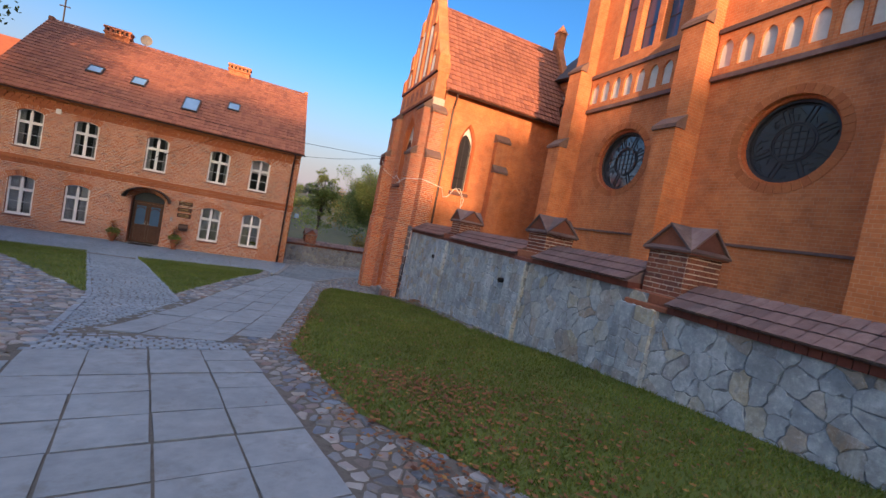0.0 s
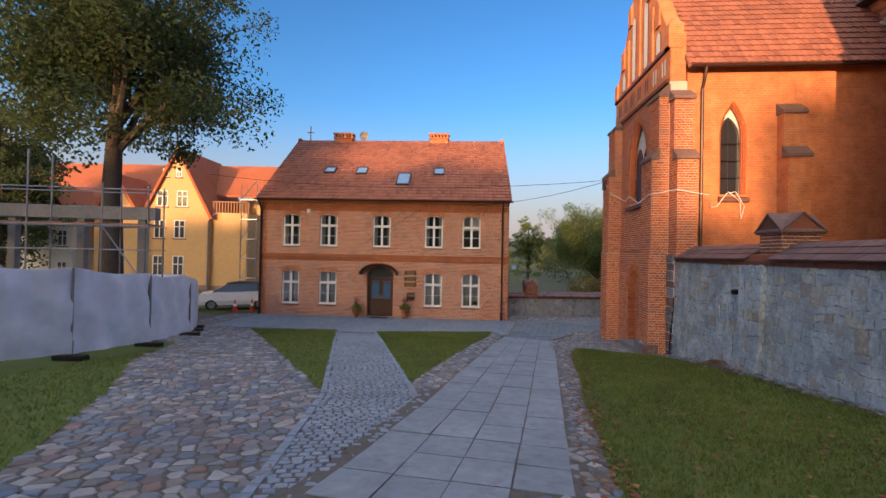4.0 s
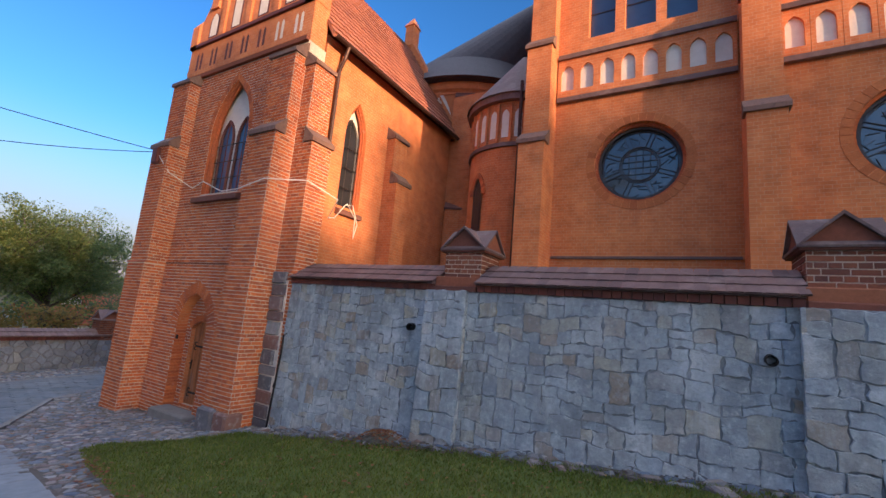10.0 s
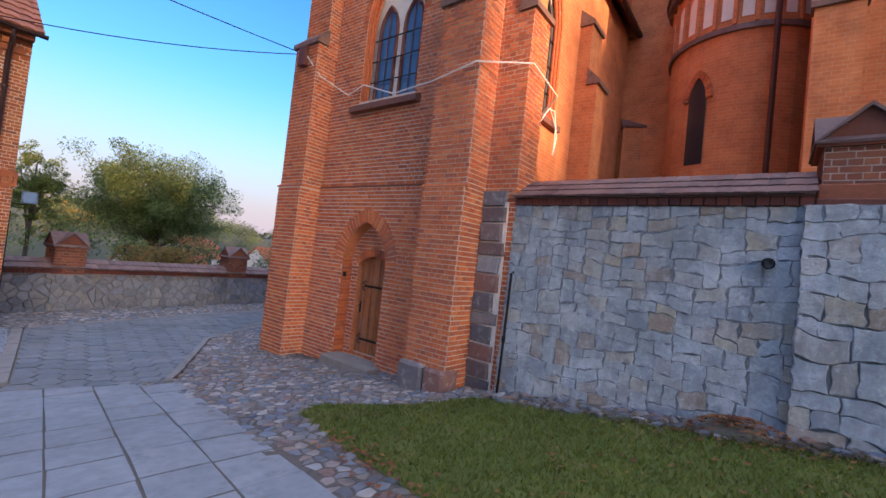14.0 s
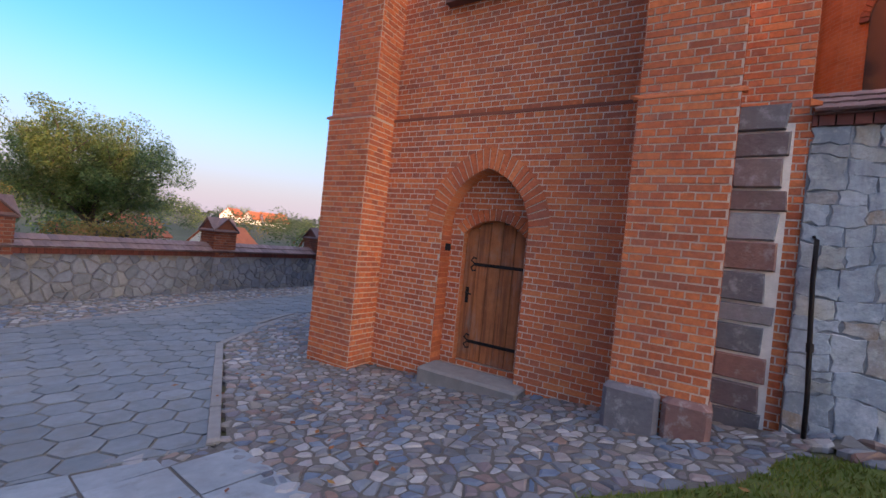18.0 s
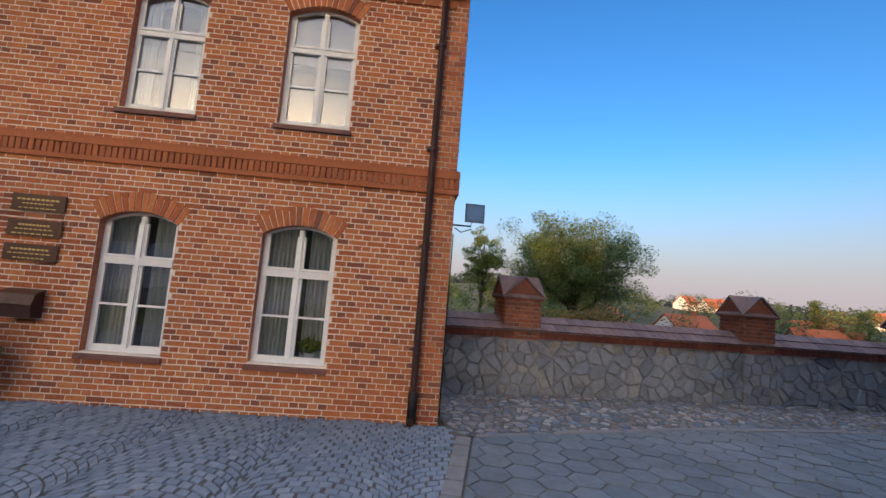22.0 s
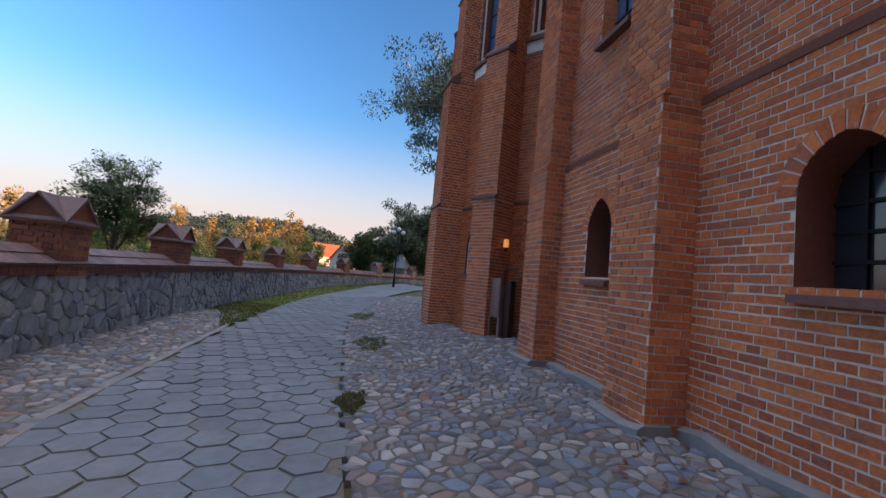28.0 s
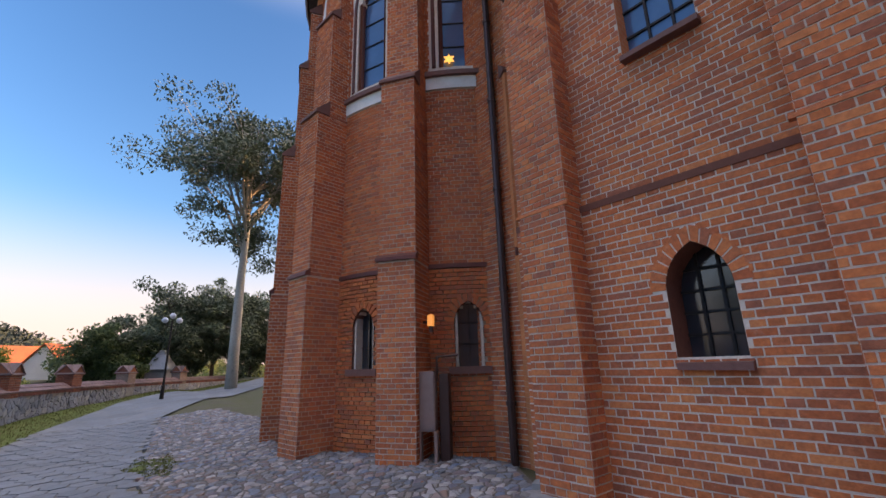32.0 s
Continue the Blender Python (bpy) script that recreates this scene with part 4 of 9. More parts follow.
for za in np.arange(-.30, HR - .3, COURSE):
    cut_u = 0 if za < HE else (za - HE) / (HR - HE) * HD / 2
    bricks(mb, east, cut_u, HD - cut_u, za, za + COURSE - .001, [], rnd, phase=(0, .0625, .125)[int(round(za / COURSE)) % 3], bond="house")
part("brickwork", mb, BRICK_HOUSE, house, "orange and dark burnt bricks", uv=False, kind="stuff")


def band(pl, u0, u1, parent):
    """String course: two plain courses and a row of upright bricks between."""
    m = MB()
    slab(m, pl, u0, u1, 3.155, 3.22, -.01, .045)
    slab(m, pl, u0, u1, 3.38, 3.45, -.01, .055)
    slab(m, pl, u0, u1, 3.45, 3.50, -.01, .03)
    u = u0 + .02
    while u < u1 - .06:
        slab(m, pl, u, u + .062, 3.225, 3.375, -.01, .05 if int(u * 100) % 2 else .042)
        u += .082
    part("string_course", m, HOUSE_TRIM, parent, "band of upright bricks", uv=False)


band(front, -HL, 0.05, house)
band(east, -0.04, HD, house)
m = MB()
for k in range(3):
    u = -HL + .09 * k
    while u < -.26:
        slab(m, front, u, u + .225, 5.97 + k * .148, 6.083 + k * .148, -.01, .035 + .035 * k)
        u += .262
    slab(m, front, -HL, 0, 6.083 + k * .148, 6.118 + k * .148, -.01, .008 + .03 * k)
slab(m, front, -HL, 0, 6.44, 6.57, -.01, .26)
part("cornice", m, HOUSE_TRIM, house, "stepped brick cornice under the eaves", uv=False)


def tiles(mb, corner, along, up, la, lu, rnd, w=0.24, h=0.33, thick=0.03, limit=None, hump=.022):
    """Overlapping roof tiles on a slope: corner, unit directions along the eaves and up, lengths."""
    al, upv = Vector(along), Vector(up)
    nrm = al.cross(upv).normalized()
    if nrm.z < 0:
        nrm = -nrm
    c = Vector(corner)
    nr, nc = int(lu / h) + 1, int(la / w) + 1
    for r in range(nr):
        for q in range(nc):
            a, b = q * w, min((q + 1) * w - 0.006, la)
            s, e = r * h, min((r + 1) * h + 0.05, lu)
            if b - a < 0.05 or e - s < 0.08 or (limit and not limit((a + b) / 2, (s + e) / 2)):
                continue
            j = rnd.uniform(-.004, .004)
            pts = []
            for uu, rise in ((a, 0.0), (a + w * .3, hump), (a + w * .6, hump), (b, 0.004)):
                pts.append((uu, rise))
            lo = [c + al * uu + upv * (s + j) + nrm * (thick + hh + .012) for uu, hh in pts]
            hi = [c + al * uu + upv * e + nrm * (hh * .8 + 0.004) for uu, hh in pts]
            bl = [c + al * uu + upv * (s + j) + nrm * (hh * .8) for uu, hh in pts]
            mb.add(lo + hi + bl, [(0, 1, 5, 4), (1, 2, 6, 5), (2, 3, 7, 6), (8, 9, 1, 0), (9, 10, 2, 1), (10, 11, 3, 2)])


slope = Vector((0, HD / 2 + .35, HR - HE + .25)).normalized()
run = math.hypot(HD / 2 + .35, HR - HE + .25)
mb = MB()
for sgn in (0, 1):
    ya, yb = (-.35, HD / 2) if not sgn else (HD + .35, HD / 2)
    mb.hexa([(-HL - .12, ya, HE + .0), (.12, ya, HE), (.12, yb, HR - .05), (-HL - .12, yb, HR - .05), (-HL - .12, ya, HE + .1), (.12, ya, HE + .1), (.12, yb, HR + .08), (-HL - .12, yb, HR + .08)])
roof_h = part("roof", mb, ROOF, house, "red clay tiled pitched roof", uv=False)
mb = MB()
tiles(mb, (-HL - .12, -.36, HE + .07), (1, 0, 0), slope, HL + .24, run, random.Random(5))
part("roof_tiles", mb, ROOF, roof_h, uv=False, kind="stuff")
m = MB()
for k in range(46):
    u = -HL - .1 + k * .315
    m.loft([[(u + e, HD / 2 + .13 * math.cos(a), HR + .06 + .11 * math.sin(a)) for a in np.linspace(0, math.pi, 7)] for e in (0, .33)])
part("ridge_tiles", m, ROOF, roof_h, "half-round ridge tiles", uv=False)
for x in (-HL - .02, 0.02):
    m = MB()
    m.cham(x - .12, x + .12, HD / 2 - .2, HD / 2 + .2, HR - .15, HR + .42, .03)
    part("ridge_finial", m, BRICK_HOUSE_FAR, house)
# skylights, read along the slope
for u, up, wd, ht in ((-11.28, 2.95, .68, .72), (-9.27, 2.85, .68, .82), (-6.6, 1.58, .8, 1.36), (-4.44, 2.83, .66, .8)):
    sk = new("skylight")
    sk.parent = house
    nrm = Vector((1, 0, 0)).cross(slope)

    def on(a, b, d, u=u, up=up):
        p = Vector((u + a, -.36, HE + .1)) + slope * (up + b) + nrm * d
        return tuple(p)
    m = MB()
    for a0, a1, b0, b1 in ((0, wd, 0, .06), (0, wd, ht - .06, ht), (0, .06, .06, ht - .06), (wd - .06, wd, .06, ht - .06)):
        m.prism([(a0, b0), (a1, b0), (a1, b1), (a0, b1)], on, 0, .11)
    part("frame", m, LEAD, sk, "dark metal skylight frame")
    m = MB()
    m.prism([(.05, .05), (wd - .05, .05), (wd - .05, ht - .05), (.05, ht - .05)], on, 0, .085)
    part("pane", m, SKY_GLASS, sk)
for u in (-11.75, -5.0):
    ch = new("chimney")
    ch.parent = house
    m = MB()
    m.box(u, u + 1.25, HD / 2 - .35, HD / 2 + .25, HR - 1.2, HR + .38)
    part("chimney_shaft", m, BRICK_HOUSE_FAR, ch)
    m = MB()
    m.cham(u - .07, u + 1.32, HD / 2 - 0.42, HD / 2 + 0.32, HR + .38, HR + .48, .02)
    for k in range(6):
        a = u - .02 + k * .235
        m.box(a, a + .12, HD / 2 - 0.40, HD / 2 + 0.30, HR + .48, HR + .66)
    m.cham(u - .09, u + 1.34, HD / 2 - 0.44, HD / 2 + 0.34, HR + .66, HR + .78, .02)
    part("crown", m, BRICK_HOUSE_FAR, ch, "chimney crown with open vents")
    # the darkness inside the vents is this block's colour
    m = MB()
    m.box(u + .05, u + 1.2, HD / 2 - 0.30, HD / 2 + 0.20, HR + .48, HR + .655)
    part("flue", m, UNLIT_DARK, ch)

# gutter, downpipes, floodlight
m = MB()
prof = [(-.075, 0), (-.055, -.055), (0, -.08), (.055, -.055), (.075, 0), (.065, 0), (0, -.065), (-.065, 0)]
m.loft([[(x, -.40 + a, HE + .05 + b) for a, b in prof] for x in (-HL - .2, .18)])
part("gutter", m, GUTTER, house, "brown half-round gutter")
for x in (-.36, -HL + .12):
    dp = new("downpipe")
    dp.parent = house
    m = MB()
    m.tube([(x, -.42, HE - .03), (x, -.36, HE - .2), (x, -.10, HE - .55), (x, -.10, .35), (x, -.10, .12), (x - .02, -.16, -.04)], .05, 10)
    part("pipe", m, GUTTER, dp, "brown downpipe", smooth=True)
    for z in (.95, 2.35, 3.75, 5.3):
        m = MB()
        m.tube([(x, -.10, z), (x, -.10, z + .05)], .062, 10)
        m.box(x - .1, x - .04, -.11, .0, z + .01, z + .04)
        part("bracket", m, GUTTER, dp)
    m = MB()
    m.tube([(x, -.10, .02), (x, -.10, .42)], .066, 10)
    part("shoe", m, IRON, dp, "cast iron shoe", smooth=True)

# ---- church: materials of its planes ----
church = thing("church", (0, 0, 0), "brick gothic church with a gabled side chapel and a polygonal apse", "church")
CW, CS, CN = Plane(5.65, 0, -90), Plane(0, 17.6, 0), Plane(0, 22.95, 180)
CX1 = 12.6
NX1 = 12.05
cdoor = Opening(-20.31, 1.28, -2.4, .34, .84, "point", .25)
cwin = Opening(-20.24, 1.62, 3.78, 5.45, 1.5, "point", 0)
cs_win = Opening(7.62, .84, 3.74, 5.66, 1.08, "point", 0)
n_low = [Opening(-7.02, .64, -.30, .36, .40, "point", .12), Opening(-9.97, .58, -.27, .36, .44, "point", .13)]
n_high = [Opening(-9.93, .80, 3.12, 5.2, .9, "point", 0), Opening(-7.0, .80, 3.12, 5.2, .9, "point", 0)]
mb = MB()
wall_with(mb, CW, -22.95, -17.6, -2.6, 7.4, [cdoor, cwin], -.55, 0)
part("chapel_wall_lower", mb, MORTAR_RED, church, "west wall of the chapel in red brick")
mb = MB()
wall_with(mb, CS, 6.21, CX1, -2.6, 7.9, [cs_win], -.55, 0)
part("chapel_wall_south", mb, BRICK_CHURCH_FAR, church)
mb = MB()
wall_with(mb, CN, -NX1, -6.21, -2.6, 7.9, n_low + n_high, -.55, 0)
part("chapel_wall_north", mb, MORTAR_RED, church)
mb = MB()
wall_with(mb, CW, -22.02, -18.46, -2.6, 1.9, [cdoor], 0, .047)
wall_with(mb, CN, -NX1, -5.2, -2.6, 1.42, n_low, 0, .045)
part("plinth_bed", mb, MORTAR_RED, church)
CHAPEL_SPARE = []
rnd = random.Random(8)
mb = MB()
bricks(mb, CW, -22.02, -18.5, -2.0, 1.90, [cdoor], rnd, proud=.052, keep=lambda u, z: -19.6 < u < -18.5 and -1.5 < z < 1.5, spare=CHAPEL_SPARE, deep=.06)
bricks(mb, CW, -22.02, -18.5, 1.95, 7.35, [cwin], rnd)
ring_bricks(mb, CW, cdoor, .28, rnd, proud=.058, back=-.25)
ring_bricks(mb, CW, cwin, .14, rnd, proud=.012, back=-.3)
part("brickwork", mb, BRICK_CHURCH, church, "red and dark bricks", uv=False, kind="stuff")
mb = MB()
bricks(mb, CN, -NX1, -5.2, -2.0, 1.42, n_low, rnd, proud=.05, deep=.06)
bricks(mb, CN, -NX1, -5.65, 1.50, 7.8, n_high, rnd)
for o in n_low:
    ring_bricks(mb, CN, o, .15, rnd, proud=.052, back=-.3)
for o in n_high:
    ring_bricks(mb, CN, o, .14, rnd, back=-.3)
part("brickwork", mb, BRICK_CHURCH, church, "red and dark bricks", uv=False, kind="stuff")
for pl, *span in ((CW, -22.02, -18.5, 1.90, 1.945, 0, .053), (CW, -22.95, -17.6, 7.36, 7.48, 0, .09), (CN, -NX1, -5.65, 1.41, 1.49, 0, .06)):
    mb = MB()
    slab(mb, pl, *span)
    part("string_course", mb, BRICK_OLD, church, "weathered dark string course", uv=False)
# low reveals get darker brick: stain, and the shade of the deep recess
for pl, o, d in ((CW, cdoor, .05), (CW, cwin, 0), (CS, cs_win, 0), (CN, n_low[0], .045), (CN, n_low[1], .045), (CN, n_high[0], 0), (CN, n_high[1], 0)):
    lining("reveal", pl, o, -.5, d, BRICK_OLD if o in n_low else BRICK_CHURCH_FAR, church)
# stepped gable front
mb = MB()
GA = 13.1
mb.prism([(-22.95, 7.4), (-17.6, 7.4), (-17.6, 9.0), (-17.75, 9.05), (-20.1, GA), (-20.45, GA), (-22.8, 9.05), (-22.95, 9.0)], CW, -.5, -.02)
part("chapel_gable", mb, BRICK_CHURCH_FAR, church, "steep brick gable with blind niches")
for u, top in ((-21.45, 10.6), (-20.25, 12.4), (-19.05, 10.6)):
    fr = MB()
    slab(fr, CW, u - .11, u + .11, 8.6, top, -.05, .04)
    part("gable_pier", fr, BRICK_CHURCH_FAR, church)
for u, z0, zs in ((-21.95, 8.75, 9.2), (-20.85, 8.75, 11.0), (-19.65, 8.75, 11.0), (-18.55, 8.75, 9.2)):
    for w, d, mt in ((.46, -.016, BRICK_DARK), (.34, -.010, PLASTER)):
        nic = MB()
        nic.plate(Opening(u, w, z0 - (.04 if d < -.012 else 0), zs, .3, "point").outline(6), CW, d)
        part("niche", nic, mt, church, "tall white plastered blind niche" if mt is PLASTER else "", uv=False)
mb = MB()
slab(mb, CW, -22.95, -17.6, 8.5, 8.6, -.02, .05)
part("string_course", mb, BRICK_DARK, church, uv=False)
for k in range(7):
    u = -22.41 + k * .72
    for e in (-.1, .1):
        nic = MB()
        nic.plate(Opening(u + e, .1, 7.75, 8.2, .1, "point").outline(4), CW, -.012)
        part("niche", nic, PLASTER if k in (5, 6) else BRICK_DARK, church, uv=False)
for u, z in ((-22.8, 9.0), (-22.0, 10.15), (-21.2, 11.6), (-20.27, 13.1), (-19.35, 11.6), (-18.55, 10.15), (-17.75, 9.0)):
    m = MB()
    slab(m, CW, u - .17, u + .17, z - .5, z + .25, -.42, .05)
    m.loft([[CW(u - .17, z + .25, -.42), CW(u + .17, z + .25, -.42), CW(u + .17, z + .25, .05), CW(u - .17, z + .25, .05)], [CW(u - .02, z + .62, -.2), CW(u + .02, z + .62, -.2), CW(u + .02, z + .62, -.16), CW(u - .02, z + .62, -.16)]])
    part("gable_pinnacle", m, BRICK_CHURCH_FAR, church)

# chapel roof
ry, rz = 20.27, 12.5
for sgn in (-1, 1):
    ye = 17.32 if sgn < 0 else 23.22
    m = MB()
    m.hexa([(6.1, ye, 7.72), (CX1 + .3, ye, 7.72), (CX1 + .3, ry, rz - .1), (6.1, ry, rz - .1), (6.1, ye, 7.84), (CX1 + .3, ye, 7.84), (CX1 + .3, ry, rz + .05), (6.1, ry, rz + .05)])
    roof_c = part("chapel_roof", m, ROOF, church, "steep red tiled chapel roof", uv=False)
    up = Vector((0, ry - ye, rz - 7.8)).normalized()
    m = MB()
    tiles(m, (6.12, ye, 7.83), (1, 0, 0), up, CX1 + .2 - 6.12, (Vector((0, ry - ye, rz - 7.8))).length, random.Random(6), w=.22, h=.3)
    part("roof_tiles", m, ROOF, roof_c, uv=False, kind="stuff")
m = MB()
m.prism([(17.3, 8.0), (ry, rz + .55), (23.25, 8.0), (23.25, 7.4), (17.3, 7.4)], lambda u, v, d: (d, u, v), CX1 + .25, CX1 + .62)
part("chapel_east_gable", m, BRICK_CHURCH_FAR, church)
for y, z in ((ry, rz + .5), (18.6, 10.2), (17.4, 8.1)):
    m = MB()
    m.box(CX1 + .2, CX1 + .66, y - .2, y + .2, z - .4, z + .55)
    m.loft([[(CX1 + .14, y - .26, z + .55), (CX1 + .72, y - .26, z + .55), (CX1 + .72, y + .26, z + .55), (CX1 + .14, y + .26, z + .55)], [(CX1 + .42, y - .02, z + 1.05), (CX1 + .44, y - .02, z + 1.05), (CX1 + .44, y + .02, z + 1.05), (CX1 + .42, y + .02, z + 1.05)]])
    part("gable_pinnacle", m, BRICK_CHURCH_FAR, church)
m = MB()
m.loft([[(x, 17.26 + a, 7.78 + b) for a, b in prof] for x in (6.15, CX1)])
m.tube([(6.62, 17.26, 7.72), (6.62, 17.36, 7.4), (6.62, 17.5, 7.1), (6.62, 17.52, -1)], .05, 8)
part("chapel_gutter", m, GUTTER, church, "dark gutter and downpipe")


def buttress(name, x0, x1, y0, y1, way, steps, base, course=True, parent=None, rnd=random.Random(12), m=None):
    """A buttress with sloping caps. way: the axis and sign of its front; steps: (top height, depth) from below."""
    br, caps = MB(), []
    ob = new(name)
    ob.parent = parent or church
    z = base
    ax, sg = way
    for k, (zt, dep) in enumerate(steps):
        nxt = steps[k + 1][1] if k + 1 < len(steps) else 0.0
        if ax == "x":
            wall = x1 if sg < 0 else x0
            f = wall + sg * dep
            lo, hi = min(f, wall), max(f, wall)
            mb = MB()
            mb.box(lo, hi, y0, y1, z, zt)
            part("stage", mb, MORTAR_RED if course else BRICK_CHURCH_FAR, ob)
            pls = [(Plane(f, 0, -90 if sg < 0 else 90), (-y1, -y0) if sg < 0 else (y0, y1)), (Plane(0, y0, 0), (lo, hi)), (Plane(0, y1, 180), (-hi, -lo))]
        else:
            wall = y1 if sg < 0 else y0
            f = wall + sg * dep
            lo, hi = min(f, wall), max(f, wall)
            mb = MB()
            mb.box(x0, x1, lo, hi, z, zt)
            part("stage", mb, MORTAR_RED if course else BRICK_CHURCH_FAR, ob)
            pls = [(Plane(0, f, 0 if sg < 0 else 180), (x0, x1) if sg < 0 else (-x1, -x0)), (Plane(x0, 0, -90), (-hi, -lo)), (Plane(x1, 0, 90), (lo, hi))]
        if course:
            for pl, (a, b) in pls:
                bricks(br, pl, a, b, z + .002, zt - .01, [], rnd, proud=.008)
        # sloping cap down from the set-back to the front
        c0, c1, h = (y0 - .05, y1 + .05, .42 * max(.25, dep - nxt) + .16)
        small = dep - nxt < .1
        fo, fi = wall + sg * (dep + (.012 if small else .06)), wall + sg * max(nxt - .01, -.05)
        h = .02 if small else h
        cap = MB()
        caps.append(cap)
        if ax == "x":
            pr = lambda u, v, d: (u, d, v)
            cap.prism([(fo, zt), (fo, zt + (.03 if small else .1)), (fi, zt + h + (.05 if small else .12)), (fi, zt)], pr, c0, c1)
        else:
            pr = lambda u, v, d: (d, u, v)
            cap.prism([(fo, zt), (fo, zt + (.03 if small else .1)), (fi, zt + h + (.05 if small else .12)), (fi, zt)], pr, x0 - .05, x1 + .05)
        z = zt
    for cap in caps:
        part("cap", cap, CAPS if cap is not caps[0] or len(caps) == 1 or not course else BRICK_CHURCH, ob, "sloping weathered cap", uv=False)
    if course:
        part("brickwork", br, BRICK_CHURCH, ob, uv=False, kind="stuff")
    return ob


buttress("buttress", 5.0, 5.65, 22.02, 22.87, ("x", -1), ((1.86, .57), (5.1, .52), (7.1, .30)), -2.3)
buttress("buttress", 5.0, 5.65, 17.6, 18.46, ("x", -1), ((1.75, .57), (4.85, .52), (6.9, .30)), -2.3)
buttress("buttress", 5.67, 6.26, 16.9, 17.6, ("y", -1), ((1.75, .65), (4.75, .58), (6.7, .34)), -2.3)
buttress("buttress", 8.96, 9.6, 16.9, 17.6, ("y", -1), ((4.85, .5), (6.25, .28)), -2.3, course=False)
buttress("buttress", 8.28, 8.95, 22.95, 23.5, ("y", 1), ((1.45, .47), (6.3, .42)), -2.3)
buttress("buttress", 11.08, 11.73, 22.95, 23.4, ("y", 1), ((1.45, .37), (4.9, .33), (6.8, .22)), -2.3)

# ---- nave ----
NX = 10.0
NW = Plane(NX, 0, -90)
ROSES = ((10.79, 5.18), (6.0, 5.25), (1.25, 5.25))
mb = MB()
cur = 13.47
for yc, zc in ROSES:
    h = 1.25
    slab(mb, NW, -cur, -(yc + h), 1.0, 13.0, -.6, 0)
    slab(mb, NW, -(yc + h), -(yc - h), 1.0, zc - h, -.6, 0)
    round_hole(mb, NW, -yc, zc, 1.0, h, -.6, 0)
    cl = [Opening(-yc + k * .93, .78, 8.75, 11.2, .4, "point") for k in (-1, 0, 1)]
    slab(mb, NW, -(yc + h), -(yc - h), zc + h, 8.75, -.6, 0)
    slab(mb, NW, -(yc + h), -(yc - h), 8.75, 13.0, -.6, -.3)
    cur = yc - h
slab(mb, NW, -cur, 14.0, 1.0, 13.0, -.6, 0)
part("nave_wall", mb, BRICK_CHURCH_FAR, church, "tall nave wall of red brick")
mb = MB()
mb.box(NX + .6, 26, -14, 13.2, 1.0, 12.9)
part("nave_core", mb, BRICK_CHURCH_FAR, church)
mb = MB()
mb.hexa([(9.5, -14.3, 12.9), (26, -14.3, 12.9), (26, 13.8, 12.9), (9.5, 13.8, 12.9), (18, -14.3, 22), (18.2, -14.3, 22), (18.2, 13.8, 22), (18, 13.8, 22)])
part("nave_roof", mb, ROOF, church, uv=False)
for y0 in (12.82, 8.1, 3.3, -1.5):
    buttress("buttress", 9.1, 10, y0, y0 + .66, ("x", -1), ((5.6, .9), (8.4, .62), (12.2, .4)), 1.0, course=False)
